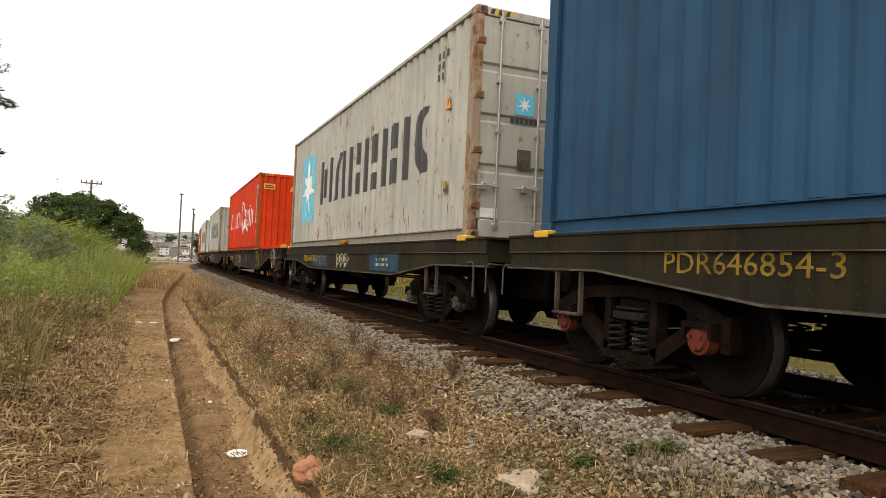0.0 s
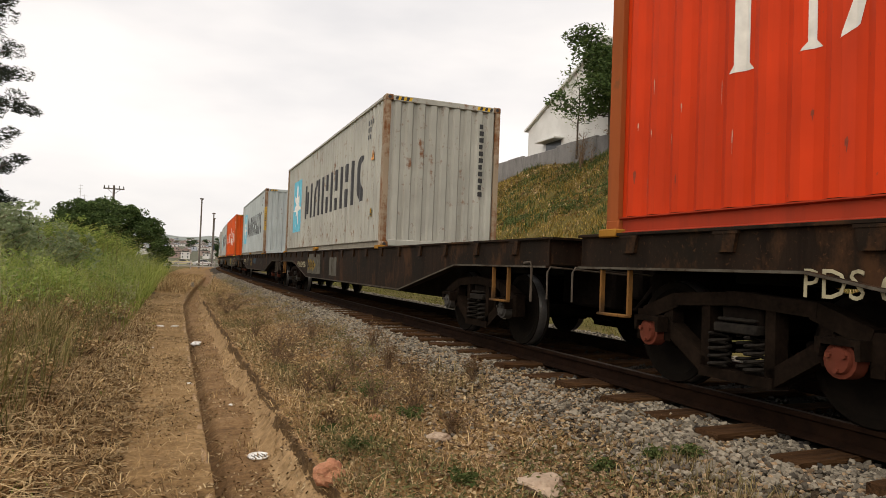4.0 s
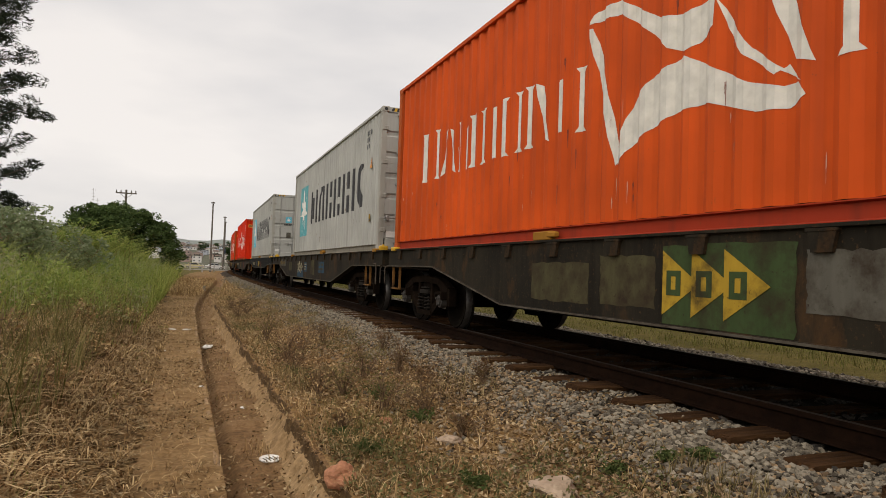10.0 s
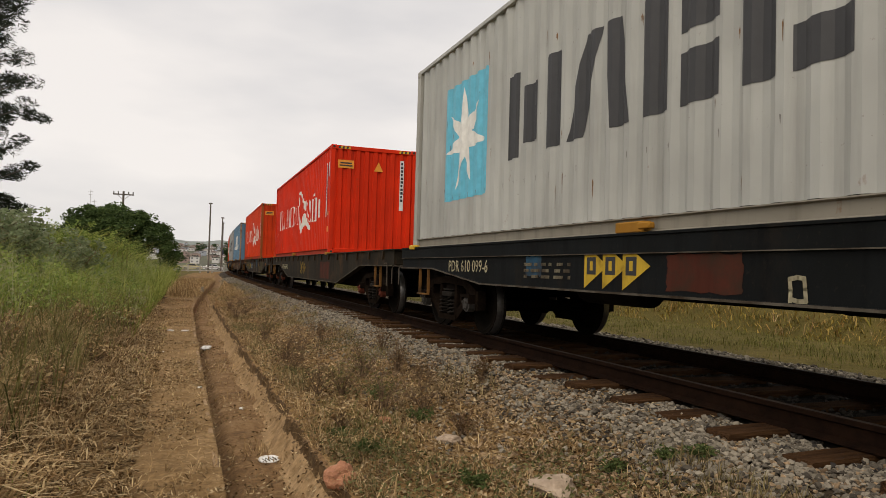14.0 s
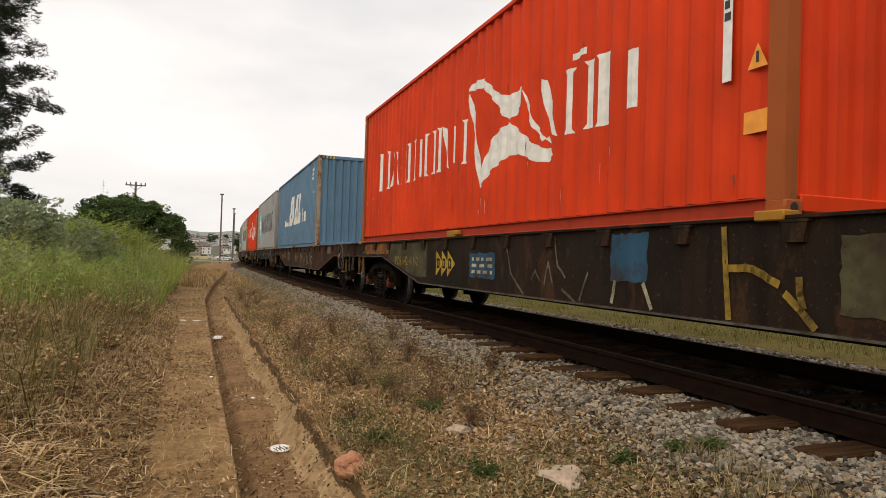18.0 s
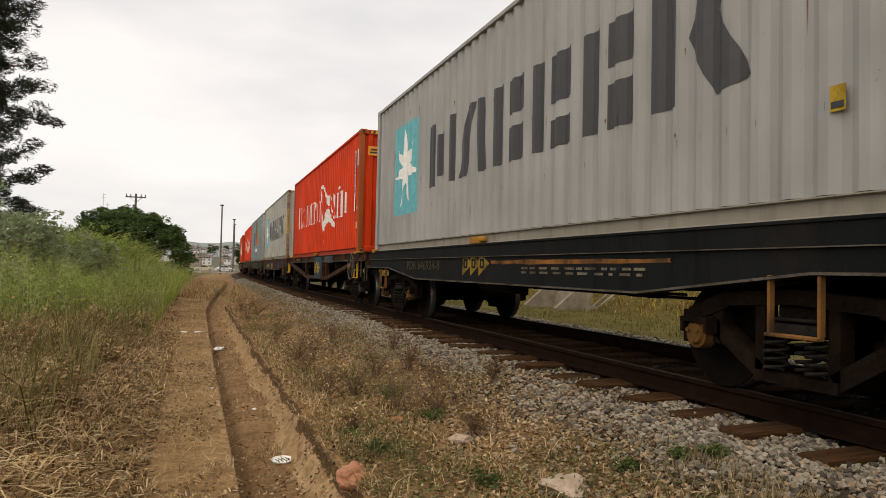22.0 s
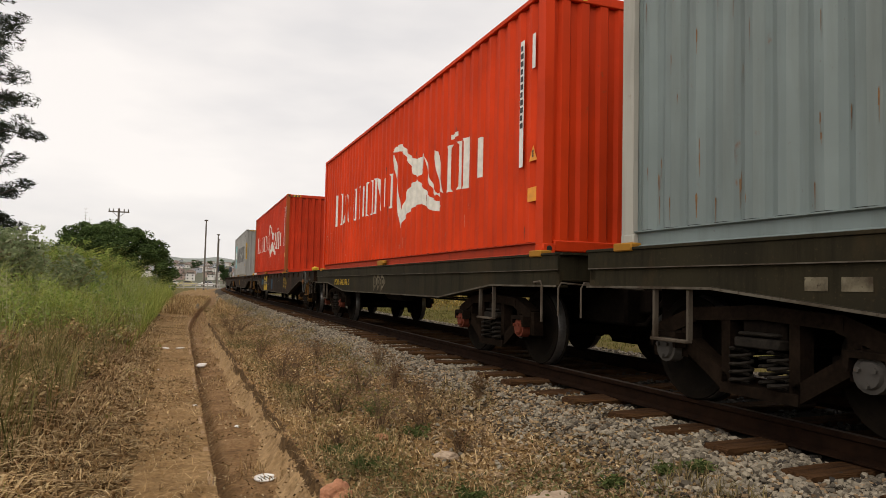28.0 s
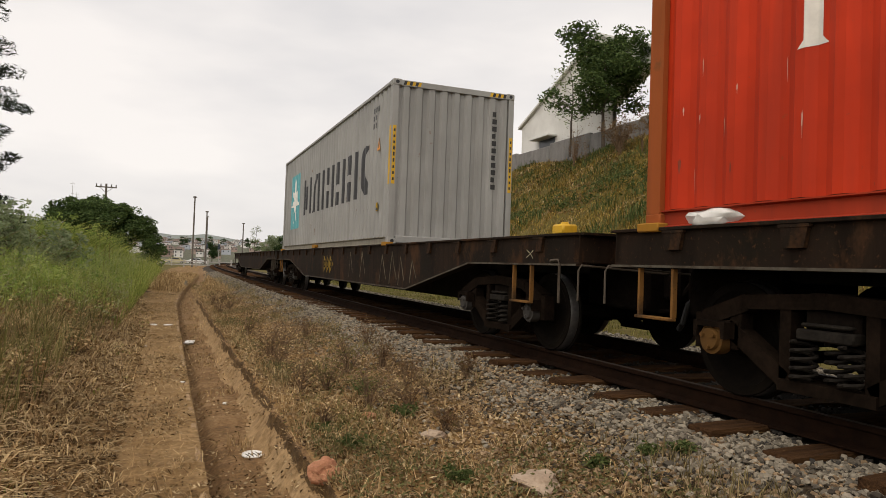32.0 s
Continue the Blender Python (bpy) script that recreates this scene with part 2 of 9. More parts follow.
MAT["ink_orange"] = worn("flaking_orange_paint", (0.24, 0.10, 0.028), 0.5)
# springs and wheels also hold the under-wagon shade in their colour
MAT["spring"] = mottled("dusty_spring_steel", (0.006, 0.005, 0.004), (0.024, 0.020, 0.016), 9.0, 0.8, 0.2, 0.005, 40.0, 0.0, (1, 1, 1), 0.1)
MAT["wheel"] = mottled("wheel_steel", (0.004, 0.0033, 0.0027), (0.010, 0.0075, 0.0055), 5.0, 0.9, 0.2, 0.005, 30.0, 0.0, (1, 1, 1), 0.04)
MAT["tread"] = mottled("polished_tread", (0.12, 0.115, 0.11), (0.22, 0.21, 0.20), 6.0, 0.35, 0.1, 0.002, 40.0, 0.8)
MAT["cap_rust"] = painted("rusty_axle_cap", (0.11, 0.026, 0.014), 0.4, 0.5, 0.8)
MAT["cap_grey"] = painted("grey_axle_cap", (0.05, 0.046, 0.042), 0.3, 0.5, 0.8)
MAT["cap_yellow"] = painted("dull_yellow_axle_cap", (0.095, 0.046, 0.012), 0.4, 0.5, 0.8)
MAT["yellow"] = painted("safety_yellow_paint", (0.58, 0.34, 0.022), 0.18, 0.45, 0.55)
MAT["step"] = worn("worn_ochre_step", (0.20, 0.095, 0.028), 0.6)
MAT["step_grey"] = worn("grey_step", (0.085, 0.070, 0.055), 0.6)
MAT["hub_rust"] = painted("rusty_pale_hub", (0.16, 0.075, 0.035), 0.5, 0.5, 0.8)
MAT["wheel_pale"] = painted("pale_grey_handwheel", (0.20, 0.205, 0.185), 0.3, 0.4, 0.75)
MAT["brake_wheel"] = painted("dark_handwheel", (0.055, 0.053, 0.047), 0.3, 0.4, 0.75)
MAT["ink_dark"] = plain("dark_lettering_paint", (0.030, 0.030, 0.032), 0.55)
MAT["ink_white"] = plain("off_white_lettering_paint", (0.68, 0.66, 0.60), 0.55)
MAT["ink_cream"] = worn("cream_lettering_paint", (0.40, 0.36, 0.24), 0.62)
MAT["ink_yellow"] = worn("faded_yellow_lettering", (0.42, 0.27, 0.035), 0.66)
MAT["ink_black"] = plain("black_marking", (0.02, 0.02, 0.02), 0.6)
MAT["emblem_blue"] = plain("sky_blue_emblem_paint", (0.10, 0.45, 0.60), 0.5)
MAT["emblem_teal"] = plain("teal_emblem_paint", (0.085, 0.36, 0.40), 0.5)
MAT["star_white"] = plain("white_star_paint", (0.74, 0.73, 0.68), 0.5)
MAT["panel_blue"] = worn("blue_paint_patch", (0.024, 0.070, 0.115), 0.60)
MAT["patch_grey"] = worn("grey_paint_patch", (0.105, 0.100, 0.082), 0.62)
MAT["patch_red"] = worn("red_oxide_patch", (0.075, 0.022, 0.014), 0.6)
MAT["label_orange"] = plain("orange_label", (0.75, 0.28, 0.02), 0.5)
MAT["flag_orange"] = worn("flaking_orange_emblem", (0.62, 0.150, 0.022), 0.85)
MAT["label_navy"] = plain("navy_label", (0.02, 0.03, 0.11), 0.5)
MAT["galv"] = mottled("galvanised_rod", (0.25, 0.25, 0.24), (0.42, 0.41, 0.39), 8.0, 0.45, 0.2, 0.003, 50.0, 0.4)
MAT["rubber"] = plain("black_rubber", (0.012, 0.012, 0.012), 0.6)
# underframe colour includes the shade below the deck
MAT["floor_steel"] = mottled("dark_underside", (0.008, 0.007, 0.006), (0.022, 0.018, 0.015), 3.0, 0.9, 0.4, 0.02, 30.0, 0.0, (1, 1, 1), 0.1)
MAT["rail"] = mottled("rusty_rail", (0.006, 0.0028, 0.0016), (0.017, 0.0078, 0.0042), 6.0, 0.9, 0.3, 0.005, 30.0, 0.0, (1, 1, 1), 0.06)
MAT["rail_top"] = mottled("worn_rail_head", (0.020, 0.013, 0.009), (0.045, 0.030, 0.022), 8.0, 0.75, 0.1, 0.002, 40.0, 0.1)
MAT["sleeper"] = mottled("weathered_sleeper_wood", (0.018, 0.008, 0.004), (0.082, 0.041, 0.018), 5.0, 0.95, 0.9, 0.05, 26.0, 0.0, (0.25, 2.5, 2.5), 0.08)
MAT["stone"] = stone_mat("grey_ballast_stone", (0.034, 0.025, 0.016), (0.335, 0.29, 0.22))
# ballast under the train: its shade is put into the stone colour
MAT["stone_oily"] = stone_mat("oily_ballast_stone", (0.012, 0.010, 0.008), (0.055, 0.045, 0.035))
MAT["stone_brown"] = stone_mat("brown_dusted_stone", (0.075, 0.043, 0.020), (0.40, 0.275, 0.16))
MAT["path"] = ground_mat("trodden_earth", [(0.13, 0.075, 0.030), (0.29, 0.180, 0.082), (0.46, 0.310, 0.160)], 1.2)
# earth under the dry grass, with the shade between the blades in its colour
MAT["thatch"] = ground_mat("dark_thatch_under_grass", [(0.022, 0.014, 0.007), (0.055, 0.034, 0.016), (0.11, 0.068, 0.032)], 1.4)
MAT["ditch"] = ground_mat("ditch_silt", [(0.105, 0.056, 0.024), (0.25, 0.148, 0.070), (0.38, 0.245, 0.13)], 1.6)
# bare earth, lightened in colour for the sun on the left-facing slope
MAT["bank_earth"] = ground_mat("bare_tan_bank", [(0.24, 0.148, 0.070), (0.36, 0.236, 0.122), (0.45, 0.31, 0.175)], 2.2, 14.0, 0.5)
# dark step: roots and damp soil, plus the undercut's shade, in one colour
MAT["root_earth"] = ground_mat("dark_crumbling_lip", [(0.045, 0.026, 0.011), (0.105, 0.062, 0.027), (0.20, 0.125, 0.058)], 3.0, 18.0)
MAT["dry"] = ground_mat("dry_earth_with_litter", [(0.080, 0.046, 0.018), (0.27, 0.162, 0.066), (0.47, 0.305, 0.145)], 1.1)
MAT["bed"] = ground_mat("ballast_fines", [(0.014, 0.010, 0.007), (0.045, 0.033, 0.021), (0.10, 0.075, 0.05)], 2.0, 30.0)
# bed below the train, coloured near black for the shade there
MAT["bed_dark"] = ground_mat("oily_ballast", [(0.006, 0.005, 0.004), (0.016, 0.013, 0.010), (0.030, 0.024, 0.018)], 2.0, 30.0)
MAT["turf"] = ground_mat("turf", [(0.075, 0.062, 0.016), (0.13, 0.105, 0.028), (0.20, 0.145, 0.048)], 0.7)
# far land greyed in its colour for distance haze
MAT["far_land"] = ground_mat("far_scrub", [(0.085, 0.095, 0.065), (0.14, 0.145, 0.105), (0.20, 0.19, 0.155)], 0.05, 0.6)
MAT["concrete"] = mottled("stained_concrete", (0.12, 0.095, 0.066), (0.27, 0.23, 0.17), 2.5, 0.95, 0.4, 0.02)
MAT["concrete_dark"] = mottled("dark_stained_concrete", (0.11, 0.105, 0.10), (0.22, 0.21, 0.20), 1.2, 0.9, 0.4, 0.02, 20.0, 0.0, (1, 1, 0.4))
MAT["wall_light"] = mottled("pale_painted_wall", (0.30, 0.285, 0.26), (0.42, 0.40, 0.37), 0.8, 0.85, 0.2, 0.01, 12.0, 0.0, (1, 1, 0.4))
MAT["white_wall"] = mottled("white_sheet_wall", (0.55, 0.54, 0.51), (0.70, 0.69, 0.66), 0.5, 0.7, 0.1, 0.01)
MAT["roof_dark"] = mottled("dark_sheet_roof", (0.05, 0.048, 0.046), (0.10, 0.095, 0.09), 0.8, 0.7)
MAT["shed_dark"] = mottled("shaded_shed_wall", (0.045, 0.045, 0.043), (0.085, 0.083, 0.08), 0.6, 0.85)
MAT["wood_pole"] = mottled("grey_timber_pole", (0.07, 0.06, 0.05), (0.15, 0.13, 0.11), 3.0, 0.9, 0.4, 0.01, 20.0, 0.0, (3, 3, 0.3))
MAT["bark"] = mottled("bark", (0.045, 0.034, 0.026), (0.11, 0.085, 0.065), 5.0, 0.95, 0.8, 0.04, 25.0, 0.0, (2, 2, 0.4))
MAT["litter"] = islands("straw_and_leaf_litter", [(0.040, 0.022, 0.010), (0.42, 0.29, 0.15), (0.15, 0.085, 0.035), (0.62, 0.48, 0.29), (0.085, 0.048, 0.020), (0.31, 0.20, 0.095)], 0.9, 0.05, 0.1)
MAT["bank_clod"] = stone_mat("crumbling_earth_clod", (0.075, 0.042, 0.018), (0.30, 0.185, 0.09))
MAT["twig"] = islands("dry_twigs", [(0.085, 0.052, 0.030), (0.19, 0.122, 0.072), (0.30, 0.205, 0.125)])
MAT["grass_dry"] = islands("dry_grass_blades", [(0.075, 0.038, 0.014), (0.38, 0.238, 0.105), (0.74, 0.56, 0.31), (0.17, 0.092, 0.034), (0.51, 0.345, 0.165)], 0.85, 0.2)
MAT["grass_mid"] = islands("half_green_grass_blades", [(0.060, 0.060, 0.018), (0.20, 0.17, 0.06), (0.13, 0.125, 0.035), (0.36, 0.27, 0.13)], 0.85, 0.3)
MAT["grass_green"] = islands("green_grass_blades", [(0.115, 0.170, 0.030), (0.26, 0.325, 0.065), (0.42, 0.43, 0.12), (0.18, 0.245, 0.060)], 0.8, 0.4)
MAT["feather"] = islands("pale_seed_heads", [(0.28, 0.30, 0.15), (0.42, 0.40, 0.23), (0.34, 0.37, 0.18)], 0.9, 0.4)
MAT["leaf_fresh"] = islands("fresh_green_leaves", [(0.13, 0.20, 0.045), (0.25, 0.33, 0.080), (0.38, 0.43, 0.14)], 0.8, 0.4)
MAT["slope_grass"] = islands("bank_grass_blades", [(0.085, 0.072, 0.015), (0.37, 0.255, 0.058), (0.23, 0.195, 0.038), (0.55, 0.37, 0.11), (0.13, 0.105, 0.022), (0.43, 0.245, 0.080)], 0.85, 0.25)
MAT["grass_grey"] = islands("greyish_weed_blades", [(0.11, 0.085, 0.036), (0.28, 0.215, 0.10), (0.18, 0.15, 0.062), (0.45, 0.345, 0.18)], 0.85, 0.25)
MAT["far_grass"] = islands("olive_grass_blades", [(0.050, 0.056, 0.013), (0.17, 0.15, 0.040), (0.10, 0.120, 0.026), (0.27, 0.24, 0.085), (0.16, 0.155, 0.042)], 0.85, 0.3)
MAT["weed"] = islands("green_weed_leaves", [(0.050, 0.078, 0.020), (0.090, 0.125, 0.036), (0.14, 0.165, 0.060)], 0.75, 0.3)
MAT["herb"] = islands("olive_ground_herbs", [(0.065, 0.062, 0.022), (0.12, 0.125, 0.045), (0.19, 0.185, 0.080), (0.15, 0.115, 0.055)], 0.85, 0.2)
MAT["leaf_dark"] = islands("dark_tree_leaves", [(0.018, 0.040, 0.012), (0.038, 0.072, 0.020), (0.065, 0.105, 0.030)], 0.7, 0.2)
MAT["leaf_mid"] = islands("green_tree_leaves", [(0.035, 0.065, 0.018), (0.070, 0.115, 0.032), (0.11, 0.155, 0.045)], 0.75, 0.25)
MAT["leaf_pine"] = islands("pine_needles", [(0.010, 0.016, 0.008), (0.020, 0.030, 0.013), (0.035, 0.046, 0.020)], 0.8, 0.1)
MAT["leaf_grey"] = islands("grey_green_leaves", [(0.19, 0.25, 0.12), (0.28, 0.34, 0.18), (0.36, 0.40, 0.25)], 0.8, 0.45)
MAT["leaf_brown"] = islands("brown_withered_leaves", [(0.11, 0.060, 0.028), (0.20, 0.115, 0.055), (0.15, 0.115, 0.045)], 0.9, 0.2)
# no air in the scene: the ridge's haze is its pale colour
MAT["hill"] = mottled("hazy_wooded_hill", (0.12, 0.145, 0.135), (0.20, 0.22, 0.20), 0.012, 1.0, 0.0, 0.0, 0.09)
MAT["house_a"] = plain("whitewashed_house", (0.62, 0.60, 0.57), 0.9)
MAT["house_b"] = plain("greyish_brick_house", (0.36, 0.27, 0.23), 0.9)
MAT["house_c"] = plain("bluish_house", (0.42, 0.45, 0.50), 0.9)
# town roofs desaturated to stand for haze
MAT["tile_roof"] = plain("faded_roof", (0.27, 0.215, 0.19), 0.9)
MAT["window_dark"] = plain("dark_window", (0.03, 0.035, 0.04), 0.3)
MAT["plastic_white"] = plain("dirty_white_plastic", (0.72, 0.71, 0.68), 0.4)
MAT["rock"] = mottled("reddish_rock", (0.25, 0.105, 0.055), (0.46, 0.215, 0.12), 7.0, 0.95, 0.6, 0.03)
MAT["rock_pale"] = mottled("pale_rock", (0.26, 0.19, 0.13), (0.40, 0.31, 0.23), 7.0, 0.9, 0.6, 0.03)
MAT["car_white"] = plain("white_car_paint", (0.72, 0.72, 0.72), 0.3)
MAT["car_yellow"] = plain("pale_yellow_car_paint", (0.55, 0.47, 0.25), 0.35)
MAT["signal_blue"] = plain("blue_black_signal", (0.03, 0.04, 0.06), 0.5)
MAT["kerb"] = mottled("earth_stained_kerb", (0.13, 0.075, 0.034), (0.36, 0.235, 0.125), 4.0, 0.95, 0.5, 0.02)

# ---------- mesh tools ----------


class Shape:
    """Collects boxes, beams, tubes and plates into one mesh."""

    def __init__(self):
        self.v, self.f = [], []

    def add(self, verts, faces):
        k = len(self.v)
        self.v += [tuple(p) for p in verts]
        self.f += [tuple(i + k for i in q) for q in faces]
        return self

    def box(self, x0, x1, y0, y1, z0, z1):
        v = [(x, y, z) for x in (x0, x1) for y in (y0, y1) for z in (z0, z1)]
        return self.add(v, [(0, 1, 3, 2), (4, 6, 7, 5), (0, 4, 5, 1), (2, 3, 7, 6), (0, 2, 6, 4), (1, 5, 7, 3)])

    def cbox(self, x0, x1, y0, y1, z0, z1, c=0.01):
        """A box with its edges worn off."""
        bm = bmesh.new()
        bmesh.ops.create_cube(bm, size=1)
        for q in bm.verts:
            q.co = ((x0 + x1) / 2 + q.co.x * (x1 - x0), (y0 + y1) / 2 + q.co.y * (y1 - y0), (z0 + z1) / 2 + q.co.z * (z1 - z0))
        bmesh.ops.bevel(bm, geom=bm.edges[:], offset=c, segments=1, affect="EDGES", clamp_overlap=True)
        bm.verts.index_update()
        self.add([q.co for q in bm.verts], [[w.index for w in q.verts] for q in bm.faces])
        bm.free()
        return self

    def prism(self, outline, a, b, axis="x"):
        """A flat outline of (p, q) pairs pushed from a to b along an axis."""
        def at(p, q, d):
            return {"x": (d, p, q), "y": (p, d, q), "z": (p, q, d)}[axis]
        n = len(outline)
        v = [at(p, q, a) for p, q in outline] + [at(p, q, b) for p, q in outline]
        f = [tuple(range(n))[::-1], tuple(range(n, 2 * n))] + [(i, (i + 1) % n, n + (i + 1) % n, n + i) for i in range(n)]
        return self.add(v, f)

    def cyl(self, p, q, r, r2=None, n=14, caps=True):
        p, q = Vector(p), Vector(q)
        w = (q - p).normalized()
        a = w.orthogonal().normalized()
        b = w.cross(a)
        r2 = r if r2 is None else r2
        v = [p + (a * math.cos(t) + b * math.sin(t)) * r for t in (2 * math.pi * i / n for i in range(n))]
        v += [q + (a * math.cos(t) + b * math.sin(t)) * r2 for t in (2 * math.pi * i / n for i in range(n))]
        f = [(i, (i + 1) % n, n + (i + 1) % n, n + i) for i in range(n)]
        if caps:
            f += [tuple(range(n))[::-1], tuple(range(n, 2 * n))]
        return self.add(v, f)

    def tube(self, pts, radii, n=6):
        pts = [Vector(p) for p in pts]
        k = len(self.v)
        for i, p in enumerate(pts):
            w = (pts[min(i + 1, len(pts) - 1)] - pts[max(i - 1, 0)]).normalized()
            a = w.cross(Vector((0.31, 0.85, 0.42))).normalized()
            b = w.cross(a)
            r = radii[i] if isinstance(radii, (list, tuple)) else radii
            for j in range(n):
                t = 2 * math.pi * j / n
                self.v.append(tuple(p + (a * math.cos(t) + b * math.sin(t)) * r))
        for i in range(len(pts) - 1):
            for j in range(n):
                self.f.append((k + i * n + j, k + i * n + (j + 1) % n, k + (i + 1) * n + (j + 1) % n, k + (i + 1) * n + j))
        self.f += [tuple(k + j for j in range(n))[::-1], tuple(k + (len(pts) - 1) * n + j for j in range(n))]
        return self

    def lathe(self, profile, cx, n=28, axis="x"):
        """A profile of (along, radius) pairs turned round the x axis."""
        k = len(self.v)
        for a, r in profile:
            for j in range(n):
                t = 2 * math.pi * j / n
                self.v.append((cx + a, r * math.cos(t), r * math.sin(t)))
        for i in range(len(profile) - 1):
            for j in range(n):
                self.f.append((k + i * n + j, k + (i + 1) * n + j, k + (i + 1) * n + (j + 1) % n, k + i * n + (j + 1) % n))
        return self

    def ring(self, c, r, w, normal, n=28, m=6):
        """A round rim of bar radius w."""
        c, z = Vector(c), Vector(normal).normalized()
        a = z.orthogonal().normalized()
        b = z.cross(a)
        k = len(self.v)
        for i in range(n):
            t = 2 * math.pi * i / n
            o = a * math.cos(t) + b * math.sin(t)
            for j in range(m):
                s = 2 * math.pi * j / m
                self.v.append(tuple(c + o * (r + w * math.cos(s)) + z * w * math.sin(s)))
        for i in range(n):
            for j in range(m):
                self.f.append((k + i * m + j, k + ((i + 1) % n) * m + j, k + ((i + 1) % n) * m + (j + 1) % m, k + i * m + (j + 1) % m))
        return self

    def mesh(self, name, material=None, smooth=True):
        me = bpy.data.meshes.new(name)
        me.from_pydata(self.v, [], self.f)
        me.materials.append(material)
        if smooth:
            me.shade_smooth()
            me.set_sharp_from_angle(angle=radians(38))
        me.update()
        return me


def put(name, me, parent=None, material=None, m=None, label=""):
    """Links a mesh as one object, as a part where a parent is given."""
    ob = new(name, me)
    if parent is not None:
        ob.parent = parent
    if m is not None:
        ob.matrix_basis = m
    if material is not None:
        ob.material_slots[0].link = "OBJECT"
        ob.material_slots[0].material = material
    if label:
        ob["label"] = label
    return ob


def thing(name, label, category, group="", kind="", m=None, data=None):
    ob = new(name, data)
    if m is not None:
        ob.matrix_basis = m
    return tagged(ob, label, category, group, kind)


def fast_mesh(name, verts, faces_flat, sizes, material):
    """A large mesh from arrays: corner indices in a row, and the corners of each face."""
    me = bpy.data.meshes.new(name)
    me.vertices.add(len(verts))
    me.vertices.foreach_set("co", np.asarray(verts, dtype=np.float32).ravel())
    me.loops.add(len(faces_flat))
    me.loops.foreach_set("vertex_index", np.asarray(faces_flat, dtype=np.int32))
    me.polygons.add(len(sizes))
    starts = np.concatenate([[0], np.cumsum(sizes)[:-1]]).astype(np.int32)
    me.polygons.foreach_set("loop_start", starts)
    me.update(calc_edges=True)
    me.materials.append(material)
    return me


def words(name, text, size, material):
    """Lettering with the built-in font, as a mesh that lies in x and y and is 3 mm thick."""
    c = bpy.data.curves.new(name, "FONT")
    c.body, c.size, c.extrude, c.resolution_u = text, size, 0.0015, 2
    tmp = new(name, c)
    me = bpy.data.meshes.new_from_object(tmp.evaluated_get(bpy.context.evaluated_depsgraph_get()))
    bpy.data.objects.remove(tmp)
    me.materials.clear()
    me.materials.append(material)
    return me


# ---------- the line of the track: straight past the camera, then a slow right-hand bend ----------
TRACK_X = 4.860
LINE_S = np.arange(-120.0, 700.0, 0.5)
LINE_K = np.interp(LINE_S, [-120, 60, 100, 230, 300, 700], [0.46e-3, 0.46e-3, 1.45e-3, 1.45e-3, 0.4e-3, 0.0])
LINE_A = np.cumsum(LINE_K) * 0.5
LINE_A -= np.interp(0.0, LINE_S, LINE_A)
LINE_X = np.cumsum(np.sin(LINE_A)) * 0.5
LINE_Y = np.cumsum(np.cos(LINE_A)) * 0.5
LINE_X += TRACK_X - np.interp(0.0, LINE_S, LINE_X)
LINE_Y -= np.interp(0.0, LINE_S, LINE_Y)


def track_at(s):
    return float(np.interp(s, LINE_S, LINE_X)), float(np.interp(s, LINE_S, LINE_Y))


def track_x(y):
    """The x of the track's middle at a given y."""
    return np.interp(y, LINE_Y, LINE_X)


def chord(s, half):
    """The pose of a vehicle whose bogies stand at s - half and s + half."""
    (ax, ay), (bx, by) = track_at(s - half), track_at(s + half)
    return pose((ax + bx) / 2, (ay + by) / 2, 0, 0, 0, -math.degrees(math.atan2(bx - ax, by - ay)))


# ---------- ground ----------
SECTION = [(-900, -0.6), (-60, -0.5), (-20, -0.25), (-9, -0.28), (-6.6, -0.42), (-5.7, -0.54), (-5.25, -0.60), (-4.50, -0.605),
           (-3.84, -0.50), (-3.3, -0.525), (-2.75, -0.50), (-2.2, -0.385), (-1.62, -0.235), (-1.35, -0.215), (1.4, -0.215), (2.3, -0.235),
           (3.2, -0.33), (4.2, -0.44), (10.15, -0.62), (27.0, 10.9), (29.0, 11.2), (900, 11.4)]
# depth of the drain below that: a steep wall under the kerb, a flat bed, a crumbling bank of earth
DRAIN = [(-4.53, 0.0), (-4.505, -0.27), (-4.45, -0.265), (-4.37, -0.205), (-4.22, -0.215), (-4.06, -0.235), (-4.01, -0.225), (-3.915, -0.105), (-3.885, -0.09), (-3.868, -0.004), (-3.82, 0.0)]
_su, _sz = [p[0] for p in SECTION], [p[1] for p in SECTION]


def drain_shift(y):
    """The drain leaves the footpath's side far off and bends towards the track."""
    return np.interp(y, [-400, 24, 30, 37, 46, 58, 66], [0, 0, 0.22, 0.58, 1.05, 1.55, 1.75])


def value_noise(x, y, seed=0):
    """Smooth noise between -1 and 1 over the plane."""
    xi, yi = np.floor(x), np.floor(y)
    fx, fy = x - xi, y - yi
    fx, fy = fx * fx * (3 - 2 * fx), fy * fy * (3 - 2 * fy)

    def corner(a, b):
        v = np.sin(a * 127.1 + b * 311.7 + seed * 74.7) * 43758.5453
        return (v - np.floor(v)) * 2 - 1
    return (corner(xi, yi) * (1 - fx) + corner(xi + 1, yi) * fx) * (1 - fy) + (corner(xi, yi + 1) * (1 - fx) + corner(xi + 1, yi + 1) * fx) * fy


